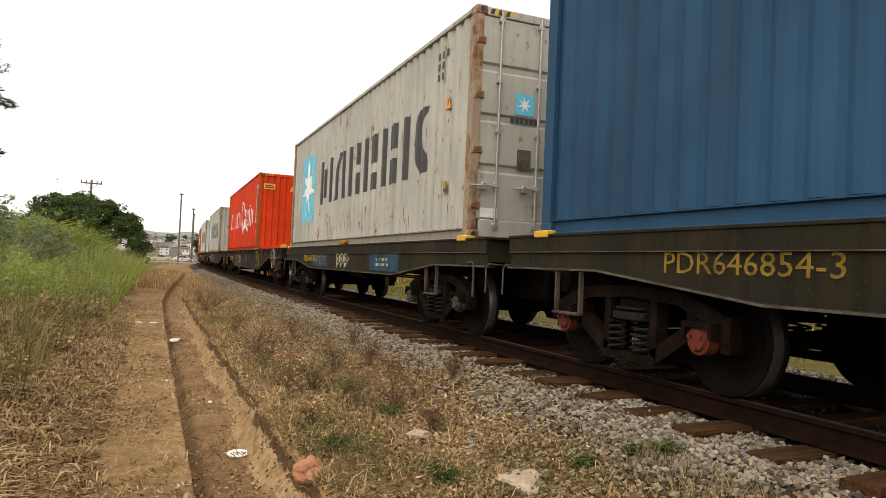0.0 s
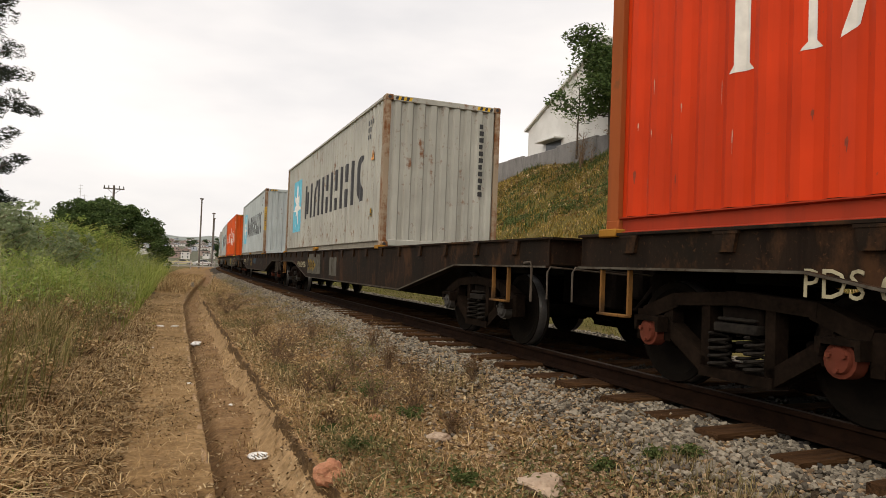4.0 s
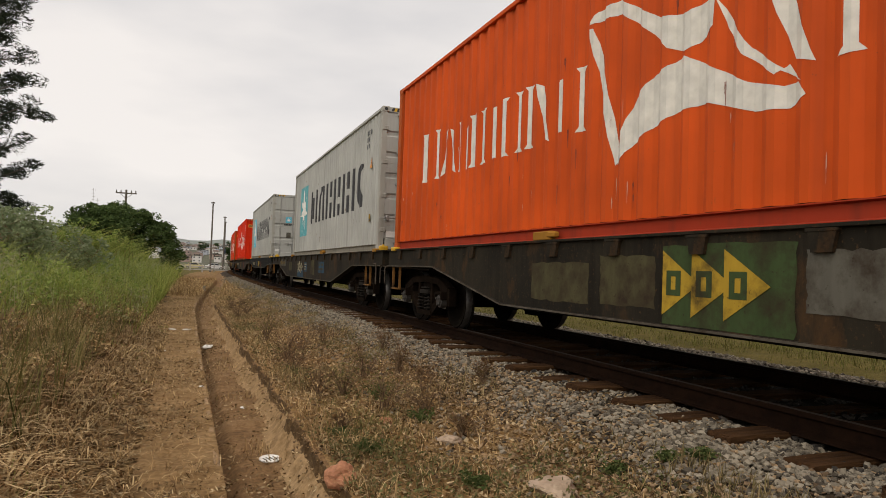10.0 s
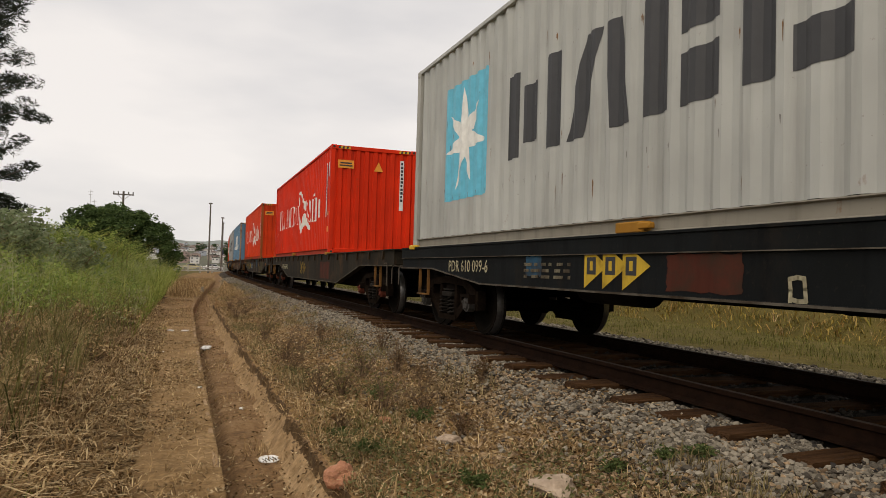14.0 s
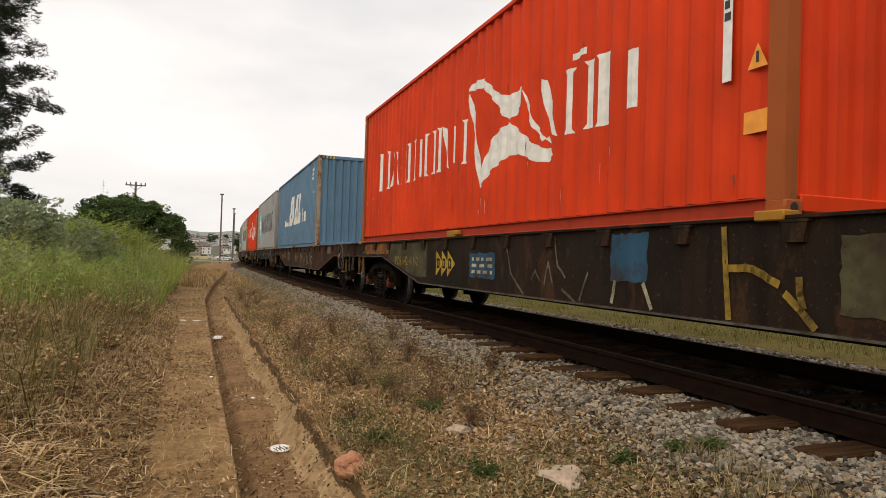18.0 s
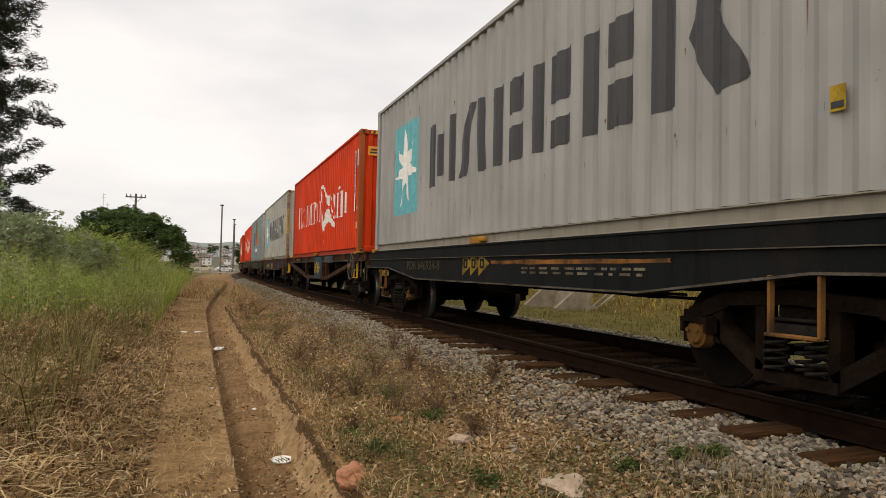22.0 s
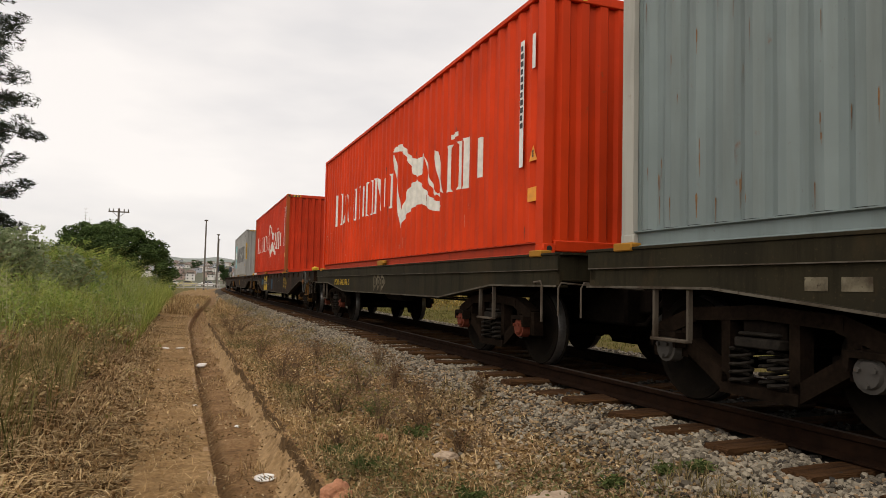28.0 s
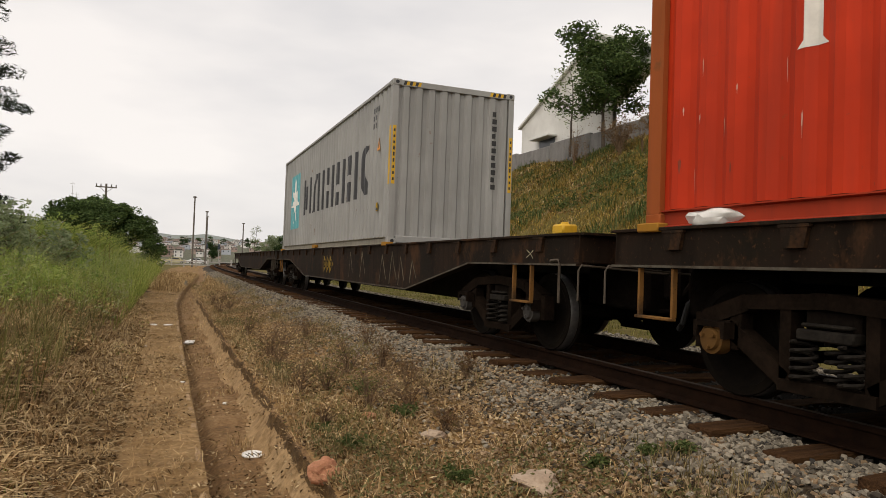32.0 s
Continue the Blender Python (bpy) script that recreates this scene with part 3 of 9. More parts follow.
def ground_z(u, y):
    """Height of the ground at u metres beside the track's middle."""
    u, y = np.asarray(u, dtype=float), np.asarray(y, dtype=float)
    z = np.interp(u, _su, _sz)
    fade = np.clip((190.0 - y) / 90.0, 0, 1)
    hill = np.where(u > 10.15, z + 0.62, 0.0)
    z = np.where(u > 10.15, -0.62 + hill * fade, z)
    v = u - drain_shift(y)
    crumble = np.where(v > -4.15, 0.035 * value_noise(y * 1.9, y * 0.0, 3) + 0.022 * value_noise(y * 7.3, v * 3.0, 4), 0.0)
    z = z + np.interp(v + crumble, [p[0] for p in DRAIN], [p[1] for p in DRAIN]) * np.clip((64.0 - y) / 6.0, 0, 1)
    rough = 0.016 * value_noise(u * 3.1, y * 3.1, 1) + 0.011 * value_noise(u * 9.0, y * 9.0, 2)
    heap = np.where((u > -3.9) & (u < -2.3), 0.030 * value_noise(u * 2.2, y * 1.6, 5) + 0.012 * value_noise(u * 15.0, y * 15.0, 6), 0.0)
    wide = 0.35 * np.sin(u * 0.55 + 0.8 * np.sin(y * 0.21)) * np.sin(y * 0.37 + 0.2 * u)
    calm = np.where(np.abs(u) < 1.45, 0.15, 1.0)
    return z + (rough + heap) * calm + np.where(u > 11.5, wide * np.clip((u - 11.5) / 5, 0, 1), 0.0)


def spot(x, y):
    return float(ground_z(x - track_x(y), y))


def build_ground():
    us = np.unique(np.concatenate([[-900, -500, -250, -120, -60, -40, -28], np.arange(-20, -6, 1.0), np.arange(-6, -4.6, 0.09), np.arange(-4.6, -3.95, 0.03), np.arange(-3.95, -3.80, 0.0125), np.arange(-3.80, -3.7, 0.03),
                                   np.arange(-3.7, -2, 0.06), [-4.53, -4.505], np.arange(-2, 4, 0.14), np.arange(4, 10, 0.6), [10.15],
                                   np.arange(10.6, 29, 0.8), [29, 33, 40, 60, 100, 200, 400, 900]]))
    ys = np.unique(np.concatenate([[-300, -150], np.arange(-80, 0, 5.0), np.arange(0, 2, 0.16), np.arange(2, 13, 0.075), np.arange(13, 26, 0.16), np.arange(26, 68, 0.5), np.arange(60, 200, 3.0),
                                   [220, 260, 320, 400, 520, 700, 1000, 1600, 2400]]))
    U, Y = np.meshgrid(us, ys)
    X = U + track_x(Y)
    Z = ground_z(U, Y)
    nu, ny = len(us), len(ys)
    verts = np.stack([X, Y, Z], -1).reshape(-1, 3)
    i = (np.arange(ny - 1)[:, None] * nu + np.arange(nu - 1)[None, :]).ravel()
    faces = np.stack([i, i + 1, i + nu + 1, i + nu], 1)
    me = fast_mesh("ground", verts, faces.ravel(), np.full(len(faces), 4), MAT["dry"])
    for k in ("path", "ditch", "bed", "bed_dark", "turf", "far_land", "thatch", "bank_earth", "root_earth"):
        me.materials.append(MAT[k])
    uc = np.tile((us[:-1] + us[1:]) / 2, ny - 1)
    yc = np.repeat((ys[:-1] + ys[1:]) / 2, nu - 1)
    wob = 0.12 * np.sin(yc * 1.7) + 0.09 * np.sin(yc * 4.3 + 1.0)
    idx = np.zeros(len(faces), dtype=np.int32)
    vc = uc - drain_shift(yc)
    idx[(uc < -6.0 + 2 * wob)] = 5
    # shade-darkened ground below the grass left of the footpath
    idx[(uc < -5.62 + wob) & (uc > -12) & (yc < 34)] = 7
    idx[(uc > -5.62 + wob) & (vc < -4.515)] = 1
    idx[(uc > -5.62 + wob) & (uc < -2.3) & (yc > 31 + 6 * wob)] = 0
    idx[(vc > -4.515) & (vc < -3.85)] = 2
    cr = 0.035 * value_noise(yc * 1.9, yc * 0.0, 3) + 0.022 * value_noise(yc * 7.3, vc * 3.0, 4)
    idx[(vc + cr > -4.04 + 0.3 * wob) & (vc + cr < -3.89)] = 8
    idx[(vc + cr >= -3.893) & (vc + cr < -3.858)] = 9
    idx[(uc > -2.2 + wob) & (uc < -1.05)] = 3
    # strip under the train takes the shade-coloured bed
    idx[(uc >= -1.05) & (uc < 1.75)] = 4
    idx[(uc >= 1.75) & (uc < 3.3 + 2 * wob)] = 3
    idx[(uc >= 3.3 + 2 * wob)] = 5
    idx[(yc > 140) & (np.abs(uc) > 3)] = 6
    me.polygons.foreach_set("material_index", idx)
    me.shade_smooth()
    tagged(new("ground", me), "trodden earth, dry weeds and grassy bank beside the railway", "ground", kind="structure")


build_ground()

# concrete lip of the drain along the footpath
kerb = thing("drain_kerb", "weathered concrete lip of the drain beside the footpath", "kerb", kind="structure")
for j in range(30):
    y0 = -2.0 + 2.0 * j
    edge = []
    for y in (y0 + 0.008, y0 + 0.66, y0 + 1.33, y0 + 1.992):
        x = float(track_x(y) + drain_shift(y)) - 4.53
        edge.append((x - 0.055 + 0.010 * math.sin(y * 5.1), x + 0.006 * math.sin(y * 7.7), y, -0.604 + 0.007 * math.sin(y * 3.3 + j)))
    v, f = [], []
    for k, (a, b, y, z) in enumerate(edge):
        v += [(a, y, -0.9), (a, y, z - 0.008), (a + 0.012, y, z), (b - 0.014, y, z - 0.002), (b, y, z - 0.016), (b, y, -0.9)]
        if k:
            f += [(6 * k - 6 + i, 6 * k - 6 + (i + 1) % 6, 6 * k + (i + 1) % 6, 6 * k + i) for i in range(6)]
    f += [tuple(range(6))[::-1], tuple(range(18, 24))]
    put("kerb_block", Shape().add(v, f).mesh("kerb_block", MAT["kerb"]), kerb)

# ---------- the railway track ----------
track = thing("railway_track", "rusty broad-gauge rails on weathered wooden sleepers", "railway track", kind="structure")
RAIL_OUT = [(-0.07, -0.165), (0.07, -0.165), (0.07, -0.152), (0.012, -0.132), (0.010, -0.045), (0.036, -0.034), (0.036, -0.006),
            (0.028, 0.0), (-0.028, 0.0), (-0.036, -0.006), (-0.036, -0.034), (-0.010, -0.045), (-0.012, -0.132), (-0.07, -0.152)]


def build_rail(side):
    ss = np.concatenate([np.arange(-60, 60, 4.0), np.arange(60, 330, 6.0)])
    v, f = [], []
    n = len(RAIL_OUT)
    for i, s in enumerate(ss):
        (ax, ay), (bx, by) = track_at(s - 1), track_at(s + 1)
        d = Vector((bx - ax, by - ay, 0)).normalized()
        nx, nyy = d.y, -d.x
        cx, cy = track_at(s)
        for p, q in RAIL_OUT:
            v.append((cx + nx * (side * 0.836 + p), cy + nyy * (side * 0.836 + p), q))
        if i:
            for j in range(n):
                f.append(((i - 1) * n + j, (i - 1) * n + (j + 1) % n, i * n + (j + 1) % n, i * n + j))
    sh = Shape().add(v, f)
    me = sh.mesh("rail", MAT["rail"])
    me.materials.append(MAT["rail_top"])
    for p in me.polygons:
        if p.center.z > -0.003:
            p.material_index = 1
    put("rail", me, track, label="rusty steel rail with a worn bright head")


build_rail(-1)
build_rail(1)


def sleeper_mesh(seed):
    rnd = random.Random(seed)
    n = 7
    bm = bmesh.new()
    bmesh.ops.create_cube(bm, size=1)
    for q in bm.verts:
        q.co = (q.co.x * 2.8, q.co.y * 0.235, q.co.z * 0.16)
    bmesh.ops.subdivide_edges(bm, edges=[e for e in bm.edges if abs(e.verts[0].co.x - e.verts[1].co.x) > 1], cuts=n)
    bmesh.ops.bevel(bm, geom=[e for e in bm.edges if e.is_boundary or e.calc_face_angle(0) > 1], offset=0.015, segments=1, affect="EDGES")
    for q in bm.verts:
        q.co += Vector((rnd.uniform(-0.012, 0.012), rnd.uniform(-0.010, 0.010), rnd.uniform(-0.008, 0.006)))
    me = bpy.data.meshes.new("sleeper")
    bm.to_mesh(me)
    bm.free()
    me.materials.append(MAT["sleeper"])
    return me


SLEEPERS = [sleeper_mesh(k) for k in range(6)]
rnd = random.Random(5)
SLEEPER_Y = []
s_at = -14.0
while s_at < 150:
    (ax, ay), (bx, by) = track_at(s_at - 1), track_at(s_at + 1)
    cx, cy = track_at(s_at)
    SLEEPER_Y.append(cy)
    rz = -math.degrees(math.atan2(bx - ax, by - ay)) + rnd.uniform(-1.6, 1.6)
    put("sleeper", rnd.choice(SLEEPERS), track, m=pose(cx + rnd.uniform(-0.09, 0.05), cy, -0.232 + rnd.uniform(-0.022, 0.012), rnd.uniform(-2, 2), rnd.uniform(-0.9, 0.9), rz + rnd.uniform(-1.5, 1.5)))
    s_at += 0.655 + rnd.uniform(-0.03, 0.03)
# ---------- wagons ----------
# local space: x to the right of the line, y backwards along it, z up from the rail head; the visible side is at -x
HALF_W = 1.225
DECK_Z = 1.238
WHEEL_R = 0.42


def sill_outline(L, shallow, deep, a, b):
    """Side sill seen from beside: shallow over the bogies, deep between them."""
    e = L / 2
    return [(-e, DECK_Z), (-e, shallow), (-e + a, shallow), (-e + b, deep), (e - b, deep), (e - a, shallow), (e, shallow), (e, DECK_Z)]


def sill_mesh(L, shallow, deep, a, b, side):
    sh = Shape()
    out = sill_outline(L, shallow, deep, a, b)
    x0, x1 = (side * HALF_W, side * (HALF_W - 0.03))
    sh.prism(out, min(x0, x1), max(x0, x1), "x")
    lo, hi = sorted((side * (HALF_W + 0.035), side * (HALF_W - 0.10)))
    top = Shape().cbox(lo, hi, -L / 2, L / 2, DECK_Z - 0.022, DECK_Z + 0.004, 0.004)
    low = out[1:7]
    strip = [(p, q - 0.018) for p, q in low] + [(p, q + 0.006) for p, q in reversed(low)]
    bottom = Shape().prism(strip, lo, hi, "x")
    return sh.mesh("side_sill", None), top.mesh("top_flange", None), bottom.mesh("bottom_flange", None)


def edge_mesh(L, shallow, deep, a, b):
    """The worn bright lip of the bottom flange, and a second lip under the deck."""
    out = sill_outline(L, shallow, deep, a, b)[1:7]
    sh = Shape()
    x0, x1 = -HALF_W - 0.039, -HALF_W - 0.033
    sh.prism([(p, q - 0.016) for p, q in out] + [(p, q + 0.003) for p, q in reversed(out)], x0, x1, "x")
    return sh.mesh("flange_edge", MAT["edge"])


def rib_mesh(w, h):
    """Stake pocket under the deck's edge."""
    sh = Shape()
    sh.prism([(-w / 2, 0), (-w / 2 + 0.03, -h), (w / 2 - 0.03, -h), (w / 2, 0)], -0.032, 0.0, "x")
    sh.box(-0.037, 0.0, -w / 2 - 0.01, w / 2 + 0.01, -0.02, 0.0)
    return sh.mesh("stake_pocket", None)


def beam(sh, p, q, w, h):
    """A bar in the y-z plane from p to q, w thick sideways and h high, round x = c."""
    (x, y0, z0), (_, y1, z1) = p, q
    d = Vector((y1 - y0, z1 - z0)).normalized()
    o = Vector((-d.y, d.x)) * h / 2
    sh.prism([(y0 - o.x, z0 - o.y), (y1 - o.x, z1 - o.y), (y1 + o.x, z1 + o.y), (y0 + o.x, z0 + o.y)], x - w / 2, x + w / 2, "x")


def side_frame_mesh():
    sh = Shape()
    for s in (-1, 1):
        beam(sh, (0, s * 1.02, 0.56), (0, s * 0.62, 0.70), 0.13, 0.12)
        beam(sh, (0, s * 0.66, 0.70), (0, 0.0, 0.74), 0.14, 0.10)
        beam(sh, (0, s * 0.80, 0.52), (0, s * 0.30, 0.21), 0.12, 0.12)
        beam(sh, (0, s * 0.30, 0.20), (0, s * 0.30, 0.72), 0.12, 0.085)
        beam(sh, (0, s * 0.72, 0.70), (0, s * 0.72, 0.50), 0.11, 0.10)
        # pedestal jaws round the axle box
        beam(sh, (0, s * 1.06, 0.60), (0, s * 1.06, 0.34), 0.12, 0.09)
        beam(sh, (0, s * 0.73, 0.56), (0, s * 0.73, 0.36), 0.12, 0.07)
        sh.cbox(-0.07, 0.07, s * 0.875 - 0.10, s * 0.875 + 0.10, 0.40, 0.56, 0.02)
    beam(sh, (0, -0.34, 0.185), (0, 0.34, 0.185), 0.16, 0.075)
    sh.cbox(-0.05, 0.05, -0.15, 0.15, 0.695, 0.79, 0.015)
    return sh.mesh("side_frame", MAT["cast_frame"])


def spring_mesh():
    sh = Shape()
    pts = []
    turns = 4.5
    for i in range(55):
        t = i / 54
        a = 2 * math.pi * turns * t
        pts.append((0.075 * math.cos(a), 0.075 * math.sin(a), 0.23 + 0.25 * t))
    sh.tube(pts, 0.0135, 6)
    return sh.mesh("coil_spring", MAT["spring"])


def axle_cap_mesh():
    sh = Shape()
    sh.cyl((0, 0, 0), (-0.10, 0, 0), 0.115, 0.11, 16)
    sh.cyl((-0.10, 0, 0), (-0.125, 0, 0), 0.085, 0.075, 16)
    for k in range(3):
        a = 2 * math.pi * k / 3 + 0.5
        sh.cyl((-0.10, 0.06 * math.cos(a), 0.06 * math.sin(a)), (-0.145, 0.06 * math.cos(a), 0.06 * math.sin(a)), 0.018, None, 6)
    return sh.mesh("axle_cap", None)


def adapter_mesh():
    sh = Shape()
    sh.prism([(-0.15, 0.10), (0.15, 0.10), (0.15, -0.02), (0.12, -0.02), (0.11, 0.06), (-0.11, 0.06), (-0.12, -0.02), (-0.15, -0.02)], -0.09, 0.02, "x")
    return sh.mesh("bearing_adapter", MAT["cast_frame"])


def wheel_mesh(side):
    R = WHEEL_R
    prof = [(0.00, 0.07), (-0.05, 0.075), (-0.05, 0.12), (-0.02, 0.14), (0.0, 0.25), (-0.045, R - 0.075), (-0.062, R - 0.065), (-0.062, R - 0.008),
            (-0.052, R), (0.045, R + 0.004), (0.055, R + 0.026), (0.074, R + 0.026), (0.078, R - 0.06), (0.045, R - 0.075), (0.03, 0.25), (0.06, 0.13), (0.075, 0.07), (0.0, 0.07)]
    sh = Shape().lathe([(side * -a if side > 0 else a, r) for a, r in prof], 0.0, 30)
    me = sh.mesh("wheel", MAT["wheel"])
    me.materials.append(MAT["tread"])
    for p in me.polygons:
        c = p.center
        r = math.hypot(c.y, c.z)
        if r > R - 0.02 and -0.055 < (c.x if side < 0 else -c.x) < 0.05:
            p.material_index = 1
    return me


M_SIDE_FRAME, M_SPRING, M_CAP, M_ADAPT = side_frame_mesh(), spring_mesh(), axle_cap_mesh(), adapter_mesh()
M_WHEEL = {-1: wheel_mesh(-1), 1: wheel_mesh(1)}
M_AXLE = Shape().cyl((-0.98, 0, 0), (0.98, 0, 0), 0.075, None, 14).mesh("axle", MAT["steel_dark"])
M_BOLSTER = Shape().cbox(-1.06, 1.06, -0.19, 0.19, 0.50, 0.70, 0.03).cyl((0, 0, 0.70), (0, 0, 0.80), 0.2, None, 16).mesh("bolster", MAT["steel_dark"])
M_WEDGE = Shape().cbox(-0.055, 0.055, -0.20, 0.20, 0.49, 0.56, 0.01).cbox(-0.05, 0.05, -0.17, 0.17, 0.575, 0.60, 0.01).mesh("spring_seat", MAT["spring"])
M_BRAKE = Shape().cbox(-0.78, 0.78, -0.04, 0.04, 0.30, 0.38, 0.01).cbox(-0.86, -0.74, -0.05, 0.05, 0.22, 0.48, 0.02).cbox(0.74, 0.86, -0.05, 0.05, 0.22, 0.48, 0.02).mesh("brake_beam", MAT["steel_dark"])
M_COUPLER = Shape().cbox(-0.09, 0.09, -0.42, 0.05, 0.80, 0.95, 0.02).cbox(-0.16, 0.12, -0.66, -0.38, 0.74, 1.0, 0.05).tube([(0.12, -0.3, 0.82), (0.22, -0.5, 0.52), (0.26, -0.62, 0.50), (0.24, -0.75, 0.6)], 0.03, 7).mesh("coupler", MAT["steel_dark"])
M_STEP = Shape().box(-0.02, 0.02, -0.21, -0.185, -0.38, 0.0).box(-0.02, 0.02, 0.185, 0.21, -0.38, 0.0).cbox(-0.05, 0.02, -0.21, 0.21, -0.405, -0.38, 0.006).mesh("step", None)
M_GRAB = Shape().tube([(-0.02, 0.16, -0.02), (-0.05, 0.14, -0.01), (-0.05, 0.0, 0.0), (-0.05, -0.03, -0.05), (-0.05, -0.03, -0.42)], 0.014, 6).mesh("grab_iron", None)
M_HANDWHEEL = Shape().ring((0, 0, 0), 0.30, 0.015, (1, 0, 0))
for _k in range(6):
    M_HANDWHEEL.tube([(0, 0, 0), (0.02, 0.29 * math.cos(1.047 * _k + 0.2), 0.29 * math.sin(1.047 * _k + 0.2))], 0.010, 6)
M_HANDWHEEL = M_HANDWHEEL.cyl((-0.02, 0, 0), (0.10, 0, 0), 0.05, None, 12).mesh("handbrake_wheel", None)
M_HUB = Shape().lathe([(0.0, 0.07), (-0.015, 0.08), (-0.03, 0.07), (-0.034, 0.04), (-0.05, 0.035), (-0.055, 0.0)], -0.02, 20).mesh("wheel_hub", None)
M_LIFT = Shape().tube([(-HALF_W - 0.05, 0, 0.60), (-HALF_W - 0.05, 0, 0.88), (-HALF_W - 0.02, 0, 0.93), (-0.5, 0, 0.89), (-0.12, 0, 0.87)], 0.010, 6).mesh("uncoupling_rod", None)
# draft gear made bulky to fill the shaded gap between wagons
M_DRAFT = Shape().cbox(-0.42, 0.42, 0.0, 1.05, 0.50, 0.93, 0.03).cbox(-0.24, 0.24, -0.22, 0.02, 0.62, 0.98, 0.03).mesh("draft_gear", MAT["steel_dark"])
M_HOSE = Shape().tube([(0.30, 0.05, 0.72), (0.34, -0.08, 0.60), (0.33, -0.16, 0.42), (0.28, -0.26, 0.36)], 0.028, 7).mesh("brake_hose", MAT["rubber"])
M_LOCK = Shape().cbox(-0.09, 0.09, -0.11, 0.11, 0.0, 0.105, 0.02).cyl((0, 0, 0.10), (0, 0, 0.13), 0.05, 0.035, 10).mesh("container_lock", None)
M_CORNER = Shape().cbox(-0.045, 0.10, -0.13, 0.13, DECK_Z - 0.03, DECK_Z + 0.042, 0.01).mesh("corner_lock", None)
M_MIDLOCK = Shape().cbox(-0.03, 0.14, -0.20, 0.20, 0.0, 0.10, 0.012).cbox(-0.045, 0.02, -0.30, -0.14, 0.03, 0.085, 0.01).mesh("middle_lock", None)
M_RIB = rib_mesh(0.21, 0.15)
M_RIB_SMALL = rib_mesh(0.18, 0.12)
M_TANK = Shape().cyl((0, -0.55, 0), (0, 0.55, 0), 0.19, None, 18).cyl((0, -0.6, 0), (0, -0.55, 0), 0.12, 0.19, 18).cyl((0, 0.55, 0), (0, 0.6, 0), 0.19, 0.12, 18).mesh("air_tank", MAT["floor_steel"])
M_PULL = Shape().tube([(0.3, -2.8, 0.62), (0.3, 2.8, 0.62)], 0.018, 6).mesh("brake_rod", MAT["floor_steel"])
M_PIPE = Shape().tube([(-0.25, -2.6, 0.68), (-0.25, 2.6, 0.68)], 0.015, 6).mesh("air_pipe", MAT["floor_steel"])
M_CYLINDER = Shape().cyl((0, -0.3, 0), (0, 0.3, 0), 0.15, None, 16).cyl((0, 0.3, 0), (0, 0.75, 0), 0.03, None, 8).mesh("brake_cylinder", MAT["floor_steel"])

KINDS = {  # length over couplers and over the sills, sill depths, slope start and end, distance of bogie from the end, ribs
    "PDS": dict(Lc=19.5, L=18.95, shallow=0.94, deep=0.50, a=2.5, b=5.0, bogie=1.95, ribs=17),
    "PDR": dict(Lc=13.65, L=13.15, shallow=0.905, deep=0.72, a=1.6, b=3.4, bogie=1.875, ribs=0),
    "PCS": dict(Lc=14.3, L=14.4, shallow=1.06, deep=1.06, a=2.4, b=3.9, bogie=1.7, ribs=9),
}
_kind_mesh = {}


def kind_meshes(kind):
    if kind not in _kind_mesh:
        k = KINDS[kind]
        L, e = k["L"], k["L"] / 2
        d = {"near": sill_mesh(L, k["shallow"], k["deep"], k["a"], k["b"], -1), "far": sill_mesh(L, k["shallow"], k["deep"], k["a"], k["b"], 1),
             "edge": edge_mesh(L, k["shallow"], k["deep"], k["a"], k["b"])}
        deck = Shape()
        n = int(L / 1.1)
        for i in range(n):
            deck.box(-HALF_W + 0.1, HALF_W - 0.1, -e + i * L / n + 0.03, -e + (i + 1) * L / n - 0.03, DECK_Z - 0.06, DECK_Z - 0.012)
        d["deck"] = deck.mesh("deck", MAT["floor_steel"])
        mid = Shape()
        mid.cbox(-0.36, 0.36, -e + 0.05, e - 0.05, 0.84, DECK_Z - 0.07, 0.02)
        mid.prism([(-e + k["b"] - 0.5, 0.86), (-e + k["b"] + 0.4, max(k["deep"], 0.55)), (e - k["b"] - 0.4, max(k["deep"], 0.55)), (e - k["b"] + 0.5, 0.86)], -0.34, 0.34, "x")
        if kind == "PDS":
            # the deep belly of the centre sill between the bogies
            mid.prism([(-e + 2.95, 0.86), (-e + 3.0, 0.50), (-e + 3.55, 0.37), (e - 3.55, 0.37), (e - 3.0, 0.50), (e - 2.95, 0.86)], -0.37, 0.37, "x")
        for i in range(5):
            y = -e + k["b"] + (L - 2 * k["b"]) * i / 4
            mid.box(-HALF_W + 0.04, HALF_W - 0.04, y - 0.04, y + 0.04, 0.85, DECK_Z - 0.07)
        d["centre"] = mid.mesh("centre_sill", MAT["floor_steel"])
        d["end"] = Shape().cbox(-HALF_W, HALF_W, -0.05, 0.05, 0.95, DECK_Z, 0.012).box(-HALF_W, HALF_W, -0.12, 0.03, DECK_Z - 0.02, DECK_Z + 0.003).mesh("end_sill", None)
        _kind_mesh[kind] = d
    return _kind_mesh[kind]


def stroke(sh, pts, w, x):
    """A painted stroke of width w through (y, z) points, on the plane x."""
    for (p, q), (r, s) in zip(pts[:-1], pts[1:]):
        d = Vector((r - p, s - q))
        if d.length < 1e-6:
            continue
        d.normalize()
        o = Vector((-d.y, d.x)) * w / 2
        e = d * w * 0.3
        sh.add([(x, p - o.x - e.x, q - o.y - e.y), (x, r - o.x + e.x, s - o.y + e.y), (x, r + o.x + e.x, s + o.y + e.y), (x, p + o.x - e.x, q + o.y - e.y)], [(0, 1, 2, 3)])


